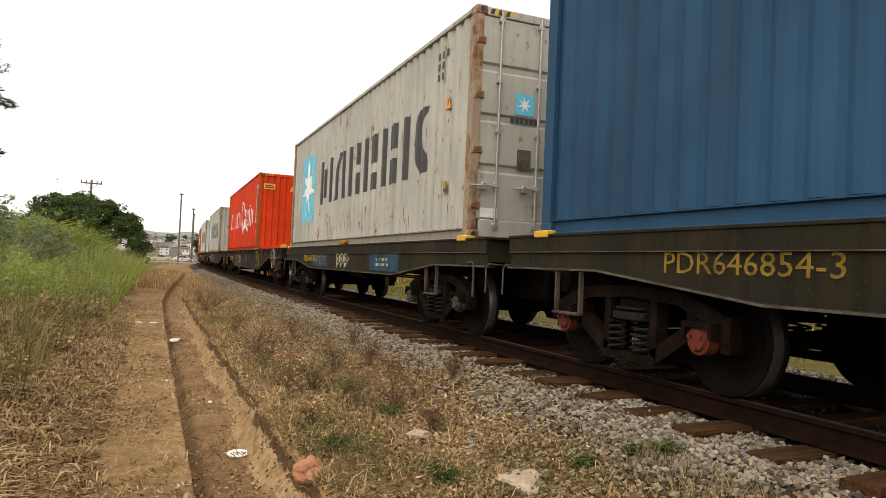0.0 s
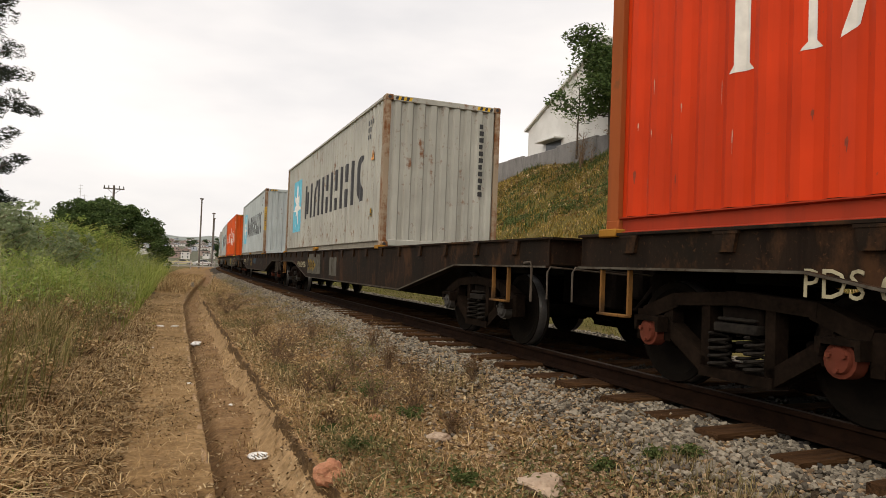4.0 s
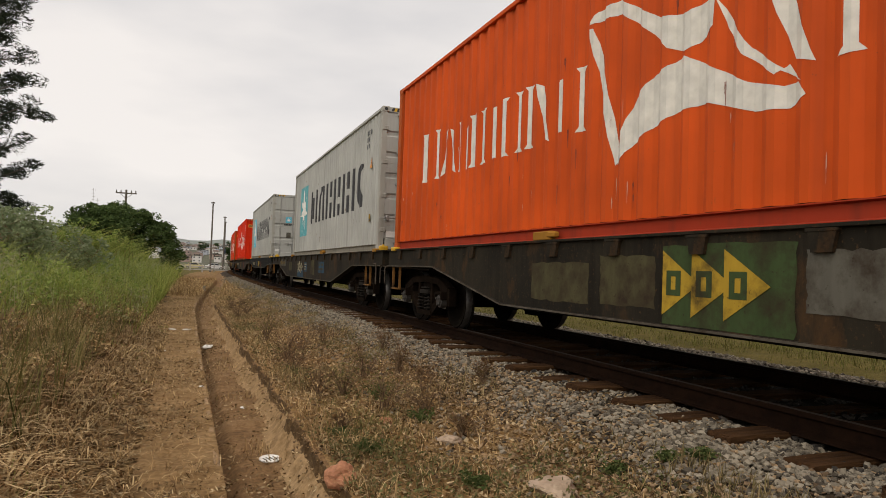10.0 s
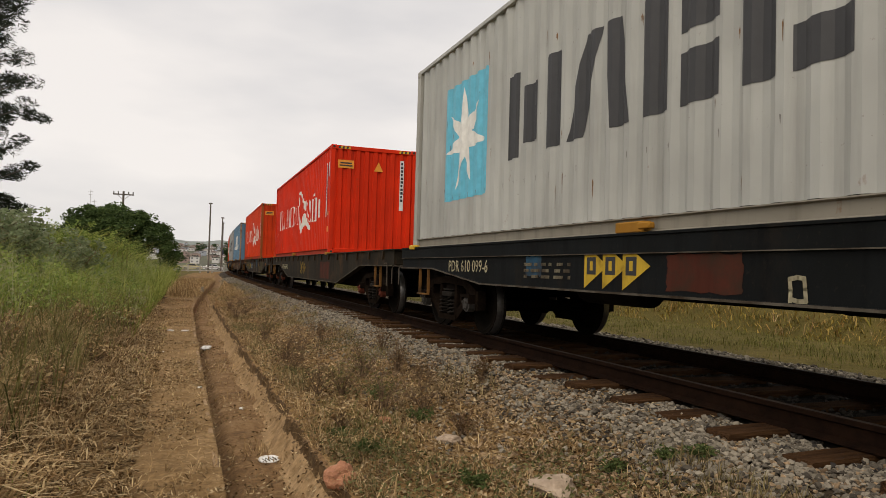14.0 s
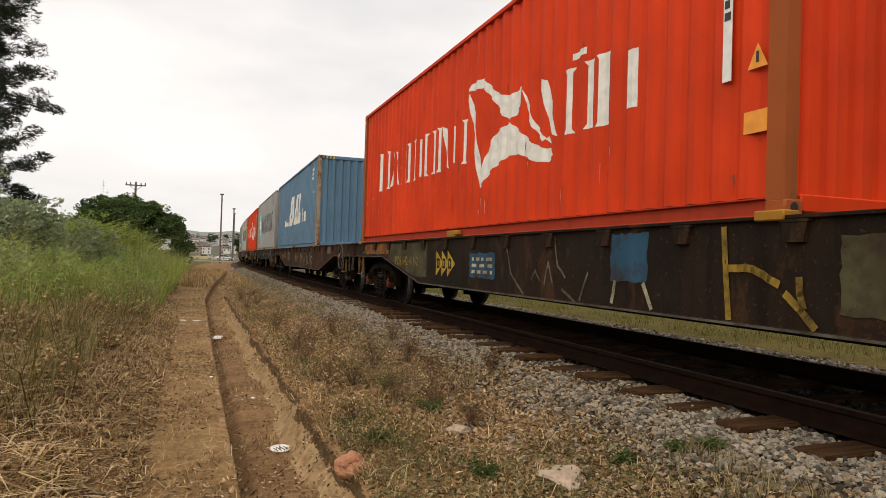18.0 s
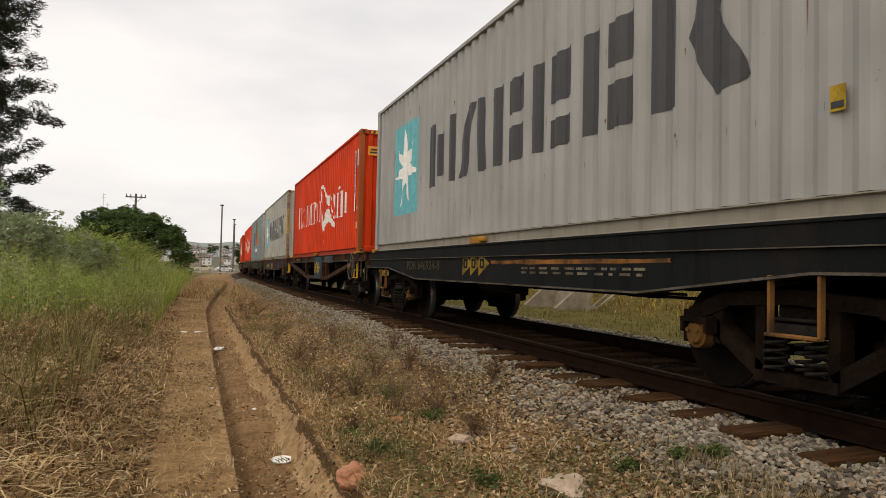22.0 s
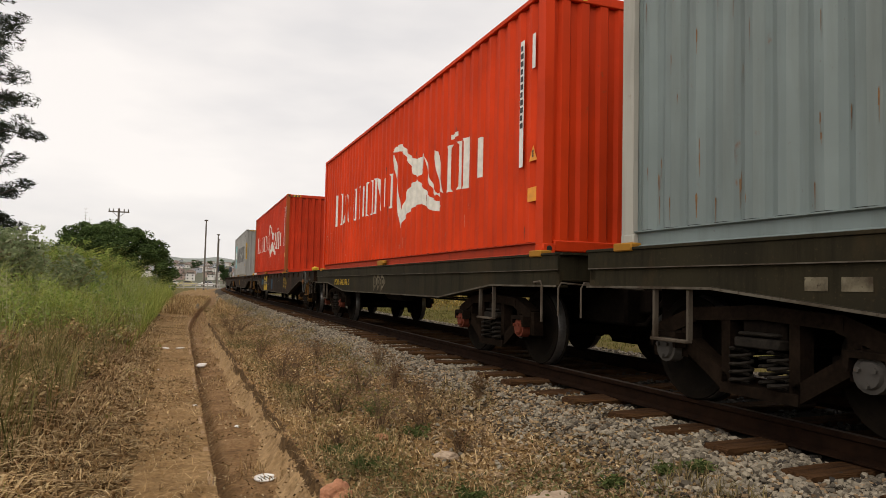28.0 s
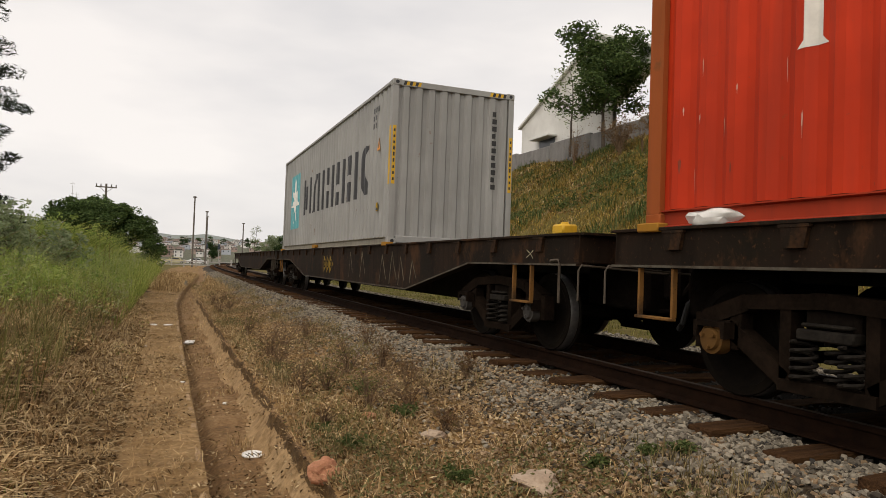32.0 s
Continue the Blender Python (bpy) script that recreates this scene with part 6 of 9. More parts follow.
def scatter(n, x0, x1, y0, y1, seed, clump=0.0, power=1.0):
    """Places in a box of u (beside the track) and y, gathered into clumps; nearer ones more often for power > 1."""
    r = np.random.default_rng(seed)
    m = max(1, n // 14)
    cu, cy = r.uniform(x0, x1, m), y0 + (y1 - y0) * r.uniform(0, 1, m) ** power
    i = r.integers(0, m, n)
    u = cu[i] + r.normal(0, 1, n) * clump
    y = cy[i] + r.normal(0, 1, n) * clump
    u = np.clip(u, x0, x1)
    return u, y


def grass(name, label, n, x0, x1, y0, y1, hmin, hmax, width, bend, material, seed, clump=0.12, power=1.0, height_of=None, where=None):
    u, y = scatter(n, x0 - TRACK_X, x1 - TRACK_X, y0, y1, seed, clump, power)
    if where is not None:
        keep = where(u + TRACK_X, y, np.random.default_rng(seed + 7).uniform(0, 1, n))
        u, y = u[keep], y[keep]
        n = len(u)
    z = ground_z(u, y) - 0.01
    r = np.random.default_rng(seed + 1)
    h = hmin + (hmax - hmin) * r.uniform(0, 1, n) ** 1.4
    if height_of is not None:
        h = h * height_of(u + TRACK_X, y)
    me = blades(name, u + track_x(y), y, z, h, width, bend, MAT[material], seed)
    return tagged(new(name, me), label, "grass", kind="stuff")


def leaf_cloud(centres, radii, n, size, seed, flat=1.0, droop=0.0):
    """Small four-cornered leaves round clump centres."""
    r = np.random.default_rng(seed)
    m = len(centres)
    i = r.integers(0, m, n)
    d = r.normal(0, 1, (n, 3))
    d /= np.linalg.norm(d, axis=1)[:, None]
    rad = radii[i] * r.uniform(0.25, 1.0, n) ** 0.5
    p = centres[i] + d * rad[:, None] * np.array([1, 1, flat])
    a = r.normal(0, 1, (n, 3))
    a[:, 2] = a[:, 2] * 0.5 - droop
    a /= np.linalg.norm(a, axis=1)[:, None]
    b = np.cross(a, r.normal(0, 1, (n, 3)))
    b /= np.linalg.norm(b, axis=1)[:, None]
    s = size * r.uniform(0.6, 1.3, n)[:, None]
    v = np.stack([p - a * s, p + b * s * 0.42, p + a * s, p - b * s * 0.42], 1).reshape(-1, 3)
    f = np.arange(4 * n)
    return v, f, np.full(n, 4)


def limbs(sh, base, height, spread, n, seed, r0, levels=2, up=0.55):
    """A tapered trunk with bent limbs; returns the limb tips."""
    rr = random.Random(seed)
    base = Vector(base)
    pts = [base + Vector((rr.uniform(-0.04, 0.04) * height * i / 5, rr.uniform(-0.04, 0.04) * height * i / 5, height * i / 5)) for i in range(6)]
    sh.tube(pts, [r0 * (1 - 0.8 * i / 5) for i in range(6)], 8)
    tips = [pts[-1]]
    for j in range(n):
        t = rr.uniform(0.3, 0.97)
        k = min(4, int(t * 5))
        p = pts[k].lerp(pts[k + 1], t * 5 - k)
        a = 2.399 * j + rr.uniform(-0.4, 0.4)
        ln = spread * rr.uniform(0.55, 1.0) * (1.15 - 0.55 * t)
        e = p + Vector((math.cos(a) * ln, math.sin(a) * ln, ln * up * rr.uniform(0.4, 1.2)))
        m = p.lerp(e, 0.5) + Vector((0, 0, rr.uniform(-0.1, 0.15) * ln))
        sh.tube([p, m, e], [r0 * 0.42 * (1.1 - t), r0 * 0.25 * (1.1 - t), r0 * 0.08], 6)
        tips += [e, m]
        if levels > 1:
            for _ in range(3):
                q = m.lerp(e, rr.uniform(0.1, 1.0))
                g = q + Vector((rr.uniform(-1, 1), rr.uniform(-1, 1), rr.uniform(-0.1, 0.9))) * ln * 0.38
                sh.tube([q, g], [r0 * 0.10, r0 * 0.04], 5)
                tips.append(g)
    return tips


def tree(name, label, x, y, z, height, spread, nl, r0, leaf, nleaf, size, clump, seed, up=0.55, flat=0.75):
    root = thing(name, label, "tree", m=pose(x, y, z))
    sh = Shape()
    tips = limbs(sh, (0, 0, -0.2), height, spread, nl, seed, r0, 2, up)
    put("trunk", sh.mesh("trunk", MAT["bark"]), root)
    c = np.array([tuple(t) for t in tips])
    r = np.random.default_rng(seed)
    v, f, s = leaf_cloud(c, clump * r.uniform(0.5, 1.2, len(c)), nleaf, size, seed, flat)
    put("crown", fast_mesh("crown", v, f, s, MAT[leaf]), root)
    return root


def twig_bush(name, label, x, y, h, w, n, seed, mat="twig", leaf=None, nleaf=0, leaf_size=0.03):
    z = spot(x, y)
    root = thing(name, label, "shrub", "dry shrubs beside the track", m=pose(x, y, z))
    rr = random.Random(seed)
    sh = Shape()
    tips = []
    for i in range(n):
        a = rr.uniform(0, 6.283)
        rad = w * rr.uniform(0.2, 1.0)
        hh = h * rr.uniform(0.5, 1.0) * (1.15 - 0.4 * rad / w)
        e = Vector((math.cos(a) * rad, math.sin(a) * rad, hh))
        m = Vector((e.x * 0.35, e.y * 0.35, hh * 0.5))
        sh.tube([(rr.uniform(-0.04, 0.04), rr.uniform(-0.04, 0.04), -0.03), m, e], [0.006 * h + 0.002, 0.004 * h + 0.001, 0.0015], 4)
        for k in range(4):
            p = m.lerp(e, rr.uniform(-0.2, 1.0))
            g = p + Vector((rr.uniform(-1, 1), rr.uniform(-1, 1), rr.uniform(0.0, 1.0))) * h * 0.22
            sh.tube([p, g], [0.003 * h + 0.001, 0.001], 3)
            tips.append(g)
    put("branchwork", sh.mesh("branchwork", MAT[mat], False), root)
    if leaf:
        c = np.array([tuple(t) for t in tips])
        v, f, s = leaf_cloud(c, np.full(len(c), 0.06 * h + 0.02), nleaf, leaf_size, seed)
        put("leaves", fast_mesh("leaves", v, f, s, MAT[leaf]), root)
    return root


# left of the footpath: a dry fringe, then taller green growth
def left_rise(x, y):
    return np.clip(0.26 + 0.80 * (-0.65 - x) / 1.4, 0.18, 1.15)


def mounds(x, y):
    """The growth stands taller in some places than in others."""
    return np.clip(0.92 + 0.26 * np.sin(x * 0.9 + y * 0.31) + 0.22 * np.sin(y * 0.63 - x * 1.25) + 0.10 * np.sin(x * 3.1 + y * 1.7), 0.4, 1.5)


def off_drain(x, y, r):
    """Nothing grows in the channel down the bank."""
    return np.abs(y - 24.0) > 0.20 + 0.35 * r


def green_part(x, y, r):
    """The green growth starts beyond a ragged line that slants away from the footpath."""
    edge = 6.2 + 2.9 * np.clip(x + 4.6, 0, 9) + 1.2 * np.sin(x * 3.0)
    return y > edge + 8.0 * (r - 0.5)


def brown_part(x, y, r):
    edge = 10.5 + 4.2 * np.clip(x + 4.6, 0, 9)
    return y < edge + 4.0 * (r - 0.5)


grass("dry_grass", "matted dry straw-coloured grass beside the footpath", 74000, -4.6, -0.72, 1.6, 28, 0.14, 0.62, 0.0165, 1.7, "grass_dry", 21, 0.055, 1.5, left_rise, brown_part)
grass("fallen_straw", "fallen bleached stalks over the dry grass", 26000, -4.0, -0.62, 1.8, 24, 0.22, 0.62, 0.018, 2.8, "grass_dry", 22, 0.08, 1.5, left_rise, brown_part)
grass("low_green_grass", "low green blades among the dry grass", 9000, -4.0, -0.3, 1.8, 20, 0.12, 0.45, 0.011, 1.0, "grass_green", 24, 0.07, 1.4, left_rise, lambda x, y, r: np.sin(x * 2.1 + y * 0.9) + np.sin(y * 1.7 - x) > 0.6)
grass("path_straw", "dry straw trodden flat on the footpath", 5200, -0.35, 0.36, 1.8, 40, 0.03, 0.10, 0.007, 3.0, "grass_dry", 26, 0.12, 1.5)
grass("half_green_grass", "half-dried grass among the tall growth", 30000, -6.5, -1.0, 5.5, 40, 0.40, 1.0, 0.010, 0.9, "grass_mid", 23, 0.14, 1.3)
grass("tall_green_grass", "tall feathery green grass on the bank", 90000, -13, -0.8, 6, 56, 0.50, 1.62, 0.011, 1.15, "grass_green", 25, 0.22, 1.2, mounds, green_part)
grass("feather_tops", "thin pale seed heads over the green growth", 16000, -12, -1.2, 8, 52, 0.9, 1.75, 0.0055, 0.55, "feather", 28, 0.25, 1.2, mounds, green_part)
grass("path_fringe", "sparse dry blades over the footpath's edge", 7000, -1.0, -0.28, 1.8, 20, 0.03, 0.14, 0.010, 2.2, "grass_dry", 30, 0.06, 1.5)
grass("drain_bank_grass", "pale dry grass hanging over the drain's bank", 3600, 1.00, 1.24, 1.8, 46, 0.03, 0.12, 0.006, 2.4, "grass_dry", 32, 0.05, 1.5)
grass("verge_green", "low fresh grass on the verge", 9500, 1.1, 2.7, 3.6, 9.0, 0.03, 0.12, 0.007, 1.5, "grass_mid", 34, 0.08, 1.0, None, lambda x, y, r: (x - 1.50) ** 2 / 0.16 + (y - 5.6) ** 2 / 1.9 < 0.5 + 1.2 * r * (0.7 + value_noise(x * 4, y * 3, 33)))
grass("path_tufts", "short dry tufts on the footpath's edges", 2600, -0.75, 0.22, 2.0, 45, 0.02, 0.06, 0.006, 1.2, "grass_dry", 27, 0.06, 1.6)
grass("ditch_grass", "dry grass hanging over the drain's bank", 2600, 1.05, 1.30, 1.8, 46, 0.06, 0.20, 0.005, 1.3, "grass_dry", 29, 0.05, 1.5)
grass("ditch_weeds", "sparse weeds in the drain", 4200, 0.45, 0.90, 2.0, 46, 0.03, 0.15, 0.006, 1.1, "grass_dry", 31, 0.05, 1.4, None, lambda x, y, r: np.sin(y * 2.3) + np.sin(y * 5.1 + 1) > 0.1)
grass("verge_grass", "patchy grey-green weeds between drain and ballast", 32000, 1.15, 3.05, 2.0, 48, 0.04, 0.20, 0.007, 1.1, "grass_grey", 33, 0.07, 1.4, None, lambda x, y, r: (np.sin(x * 2.7 + 1.2 * np.sin(y * 1.3)) + np.sin(y * 1.9 - x * 1.5) + 0.015 * y > 0.45 + 0.5 * (r - 0.5)) & ((x - 2.45) ** 2 / 0.35 + (y - 5.0) ** 2 / 4.0 > 0.5 + r))
grass("verge_straw", "bleached straw lying between drain and ballast", 14000, 1.2, 2.7, 2.0, 40, 0.04, 0.15, 0.006, 1.8, "grass_dry", 35, 0.09, 1.4, None, lambda x, y, r: value_noise(x * 1.1, y * 0.8, 31) > 0.7 * (r - 0.6))
grass("far_verge_grass", "low olive grass beyond the track", 60000, 7.9, 15.6, 1, 60, 0.05, 0.26, 0.010, 1.1, "far_grass", 37, 0.14, 1.0, lambda x, y: np.clip((x - 7.7) / 3.0, 0.25, 1.0) * np.clip(0.8 + 0.7 * value_noise(x * 0.9, y * 0.7, 9), 0.2, 1.6), lambda x, y, r: value_noise(x * 0.7, y * 0.5, 8) + 0.25 * (x - 8.0) > 1.2 * (r - 0.6))
grass("bank_grass", "yellow-green grass on the steep bank", 105000, 15.0, 32.3, 4, 85, 0.08, 0.30, 0.028, 1.8, "slope_grass", 39, 0.22, 1.0, None, off_drain)
grass("bank_straw", "withered stalks on the steep bank", 16000, 15.0, 32.3, 8, 80, 0.15, 0.45, 0.022, 1.2, "grass_dry", 41, 0.35, 1.0, None, off_drain)
grass("footpath_end_growth", "dry growth where the footpath ends", 8000, -1.4, 0.3, 32, 60, 0.15, 0.55, 0.014, 0.8, "grass_dry", 43, 0.2)
grass("drain_side_growth", "dry growth about the drain far off", 9000, 0.1, 2.4, 31, 62, 0.08, 0.35, 0.012, 1.0, "grass_dry", 44, 0.2, 1.0, None, lambda x, y, r: np.abs(x - TRACK_X - drain_shift(y) + 4.2) > 0.42)
grass("rear_dry_grass", "dry grass along the footpath further back", 22000, -4.8, -0.2, -16, 1.7, 0.16, 0.6, 0.016, 1.2, "grass_dry", 45, 0.10, 1.0, left_rise)
grass("rear_green_grass", "green growth beside the footpath further back", 26000, -14, -1.8, -18, 8, 0.4, 1.1, 0.018, 0.9, "grass_green", 46, 0.2, 1.0, None, lambda x, y, r: (x < -4.2 + 1.5 * r) | (y < 1.0))
grass("rear_verge_grass", "patchy weeds between drain and ballast further back", 9000, 1.15, 3.05, -16, 2.0, 0.04, 0.2, 0.009, 1.1, "grass_mid", 47, 0.08)
grass("rear_bank_grass", "yellow-green grass on the bank further back", 26000, 8.3, 32.0, -40, 1, 0.2, 0.6, 0.03, 0.9, "slope_grass", 48, 0.3)


def litter_bed(name, label, n, x0, x1, y0, y1, long, wide, mat, seed, power=1.5, where=None):
    """Short straws and curled leaves lying loose on the ground."""
    r = np.random.default_rng(seed)
    x = r.uniform(x0, x1, n)
    y = y0 + (y1 - y0) * r.uniform(0, 1, n) ** power
    if where is not None:
        keep = where(x, y, r.uniform(0, 1, n))
        x, y = x[keep], y[keep]
        n = len(x)
    u = x - TRACK_X
    p = np.stack([u + track_x(y), y, ground_z(u, y) + r.uniform(0.002, 0.022, n)], 1)
    t = r.uniform(0, 2 * np.pi, n)
    a = np.stack([np.cos(t), np.sin(t), r.normal(0, 0.32, n)], 1) * (long * r.uniform(0.35, 1.2, n) * 0.5)[:, None]
    b = np.stack([-np.sin(t), np.cos(t), r.normal(0, 0.5, n)], 1) * (wide * r.uniform(0.5, 1.4, n) * 0.5)[:, None]
    lift = np.array([0, 0, 1.0]) * (wide * r.uniform(0.0, 0.8, n))[:, None]
    v = np.stack([p - a, p + b - lift, p + a, p - b + lift], 1).reshape(-1, 3)
    return tagged(new(name, fast_mesh(name, v, np.arange(4 * n), np.full(n, 4), MAT[mat])), label, "litter", kind="stuff")


def patchy(k, lo, seed):
    return lambda x, y, r: value_noise(x * k, y * k * 0.7, seed) > lo + 0.9 * (r - 0.5)


litter_bed("verge_litter", "dead leaves and straw between drain and ballast", 50000, 1.04, 3.0, 1.8, 26, 0.045, 0.016, "litter", 81, 1.6, patchy(1.3, -0.35, 21))
litter_bed("verge_straws", "broken pale straws between drain and ballast", 26000, 1.04, 3.1, 1.8, 26, 0.10, 0.006, "litter", 82, 1.5, patchy(0.9, -0.1, 32))
litter_bed("path_litter", "bits of straw and leaf trodden into the footpath", 46000, -1.1, 0.34, 1.8, 30, 0.040, 0.009, "litter", 83, 1.6, lambda x, y, r: value_noise(x * 1.6, y * 1.1, 22) > 0.15 + 0.55 * x + 0.9 * (r - 0.5))
litter_bed("drain_litter", "dead leaves on the drain's bed", 9000, 0.38, 0.95, 1.8, 34, 0.040, 0.012, "litter", 84, 1.5, patchy(2.0, 0.05, 23))
litter_bed("ballast_litter", "straws and leaves caught between the ballast stones", 12000, 2.6, 3.9, 1.8, 20, 0.05, 0.012, "litter", 85, 1.5, patchy(1.1, 0.05, 24))
litter_bed("thatch_litter", "matted broken straw under the dry grass", 40000, -3.6, -0.25, 1.8, 16, 0.13, 0.011, "litter", 86, 1.4)


def leaf_patch(name, label, n, x0, x1, y0, y1, h0, h1, size, mat, seed, where=None):
    """Soft foliage of small pointed leaves, thickest below its uneven top."""
    u, y = scatter(n, x0 - TRACK_X, x1 - TRACK_X, y0, y1, seed, 0.16, 1.3)
    r = np.random.default_rng(seed + 3)
    if where is not None:
        keep = where(u + TRACK_X, y, r.uniform(0, 1, n))
        u, y = u[keep], y[keep]
        n = len(u)
    top = (h0 + (h1 - h0) * np.clip(0.5 + 0.6 * value_noise(u * 0.9, y * 0.6, seed), 0, 1)) * mounds(u + TRACK_X, y)
    c = np.stack([u + track_x(y), y, ground_z(u, y) + top * r.uniform(0.25, 1.0, n) ** 0.6], 1)
    v, f, s = leaf_cloud(c, np.full(n, 0.07), n, size, seed, 0.8, -0.5)
    return tagged(new(name, fast_mesh(name, v, f, s, MAT[mat])), label, "plants", kind="stuff")


leaf_patch("verge_herbs", "low olive herbs in patches on the dry verge", 30000, 1.06, 2.75, 2.6, 20, 0.01, 0.07, 0.016, "herb", 91, lambda x, y, r: value_noise(x * 1.5, y * 0.8, 27) > 0.02 + 0.22 * abs(x - 1.6) + 0.8 * (r - 0.5))
leaf_patch("fern_growth", "soft feathery green weeds among the tall grass", 70000, -9.5, -1.0, 6.5, 34, 0.5, 1.25, 0.042, "leaf_fresh", 87, green_part)
leaf_patch("yellow_weeds", "yellow-green flowering weeds among the grass", 26000, -6.0, -0.9, 6.0, 26, 0.35, 1.15, 0.036, "feather", 88, green_part)

# ---------- ballast ----------
def stone_shape(seed):
    """A broken stone: the hull of a few scattered corners."""
    rr = random.Random(seed)
    bm = bmesh.new()
    sx, sy, sz = rr.uniform(0.9, 1.35), rr.uniform(0.7, 1.0), rr.uniform(0.5, 0.8)
    for k in range(9):
        z = 1 - 2 * (k + 0.5) / 9
        a = 2.4 * k + rr.uniform(-0.9, 0.9)
        r = math.sqrt(max(0.0, 1 - z * z)) * rr.uniform(0.70, 1.30)
        bm.verts.new((r * math.cos(a) * sx, r * math.sin(a) * sy, z * sz * rr.uniform(0.85, 1.2)))
    bmesh.ops.convex_hull(bm, input=bm.verts[:])
    bmesh.ops.delete(bm, geom=[q for q in bm.verts if not q.link_faces], context="VERTS")
    bmesh.ops.triangulate(bm, faces=bm.faces[:])
    bmesh.ops.recalc_face_normals(bm, faces=bm.faces[:])
    bm.verts.index_update()
    v = np.array([tuple(q.co) for q in bm.verts])
    f = np.array([[w.index for w in q.verts] for q in bm.faces])
    me = bpy.data.meshes.new("stone")
    bm.to_mesh(me)
    bm.free()
    me.materials.append(MAT["stone"])
    return v, f, me


STONES = [stone_shape(100 + i) for i in range(14)]


def stone_bed(name, label, n, u0, u1, y0, y1, s0, s1, mat, seed, power=1.0, lift=0.2, fade=None):
    """One joined mesh of many broken stones."""
    r = np.random.default_rng(seed)
    u = r.uniform(u0, u1, n)
    y = y0 + (y1 - y0) * r.uniform(0, 1, n) ** power
    if fade is not None:
        keep = r.uniform(0, 1, n) < fade(u, y)
        u, y = u[keep], y[keep]
        n = len(u)
    size = s0 + (s1 - s0) * r.uniform(0, 1, n) ** 1.6
    z = ground_z(u, y) + size * (lift + r.uniform(-0.3, 0.4, n))
    x = u + track_x(y)
    kinds = r.integers(0, len(STONES), n)
    vs, fs, k = [], [], 0
    for t in range(len(STONES)):
        idx = np.where(kinds == t)[0]
        sv, sf, _ = STONES[t]
        a = r.uniform(0, 2 * np.pi, len(idx))
        b = r.uniform(-0.5, 0.5, len(idx))
        ca, sa, cb, sb = np.cos(a)[:, None], np.sin(a)[:, None], np.cos(b)[:, None], np.sin(b)[:, None]
        X, Yv, Z = sv[None, :, 0], sv[None, :, 1], sv[None, :, 2]
        Y2, Z2 = Yv * cb - Z * sb, Yv * sb + Z * cb
        s = size[idx][:, None]
        px = (X * ca - Y2 * sa) * s + x[idx][:, None]
        py = (X * sa + Y2 * ca) * s + y[idx][:, None]
        pz = Z2 * s + z[idx][:, None]
        vs.append(np.stack([px, py, pz], -1).reshape(-1, 3))
        m = len(sv)
        fs.append((sf[None] + (np.arange(len(idx)) * m)[:, None, None] + k).reshape(-1, 3))
        k += m * len(idx)
    f = np.concatenate(fs)
    me = fast_mesh(name, np.concatenate(vs), f.ravel(), np.full(len(f), 3), MAT[mat])
    me.shade_flat()
    return tagged(new(name, me), label, "ballast", kind="stuff")


def shoulder(u, y):
    edge = np.interp(y, [5, 9, 14], [-2.02, -2.22, -2.45]) + 0.16 * np.sin(y * 1.1) + 0.15 * np.sin(y * 3.1)
    ends = np.array(SLEEPER_Y)
    near = np.abs(y[:, None] - ends[None, :]).min(1) if len(y) < 30000 else np.concatenate([np.abs(p[:, None] - ends[None, :]).min(1) for p in np.array_split(y, 8)])
    bare = np.where((near < 0.135) & (u > -1.42), 0.05, 1.0)
    return bare * np.clip((u - edge) / 0.5, 0.03, 1.0) * np.clip(1.1 + 1.1 * value_noise(u * 1.5, y * 0.9, 12), 0.18, 1.0)


stone_bed("ballast_shoulder", "grey broken stone on the near shoulder of the track", 52000, -2.95, -0.93, 1.6, 15, 0.011, 0.033, "stone", 51, 1.25, 0.30, shoulder)
stone_bed("ballast_shoulder_far", "grey broken stone along the near shoulder further off", 34000, -2.8, -0.93, 15, 62, 0.020, 0.038, "stone", 52, 1.3, 0.3, shoulder)
stone_bed("ballast_dusty", "earth-stained stone among the ballast", 26000, -2.75, -0.93, 1.6, 30, 0.009, 0.026, "stone_brown", 53, 1.4, 0.3, lambda u, y: np.where(u > -1.4, 0.4 * shoulder(u, y), 1.0))
# these stones carry the train's shade in their colour
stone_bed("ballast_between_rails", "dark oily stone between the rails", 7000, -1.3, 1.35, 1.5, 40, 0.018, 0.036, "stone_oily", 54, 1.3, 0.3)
stone_bed("ballast_far_side", "grey broken stone beyond the rails", 15000, 1.45, 3.5, 2, 60, 0.022, 0.045, "stone", 55, 1.3, 0.3)
stone_bed("bank_clods", "crumbled clods of earth along the drain's bank", 1500, -3.93, -3.80, 1.6, 30, 0.006, 0.018, "bank_clod", 60, 1.5, 0.2)
stone_bed("scattered_gravel", "loose gravel scattered over the dry earth", 6500, -3.8, -2.4, 1.6, 26, 0.006, 0.020, "stone_brown", 56, 1.4, 0.25)
stone_bed("ballast_shoulder_behind", "grey broken stone along the shoulder behind the footpath's end", 16000, -2.8, -1.28, -16, 1.6, 0.016, 0.036, "stone", 57, 1.0, 0.3, shoulder)
stone_bed("ballast_behind_far_side", "grey broken stone beyond the rails further back", 6000, 1.45, 3.2, -16, 2, 0.026, 0.05, "stone", 58, 1.0, 0.25)
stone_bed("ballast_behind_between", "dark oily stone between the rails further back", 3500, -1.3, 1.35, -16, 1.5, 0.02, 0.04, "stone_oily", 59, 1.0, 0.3)
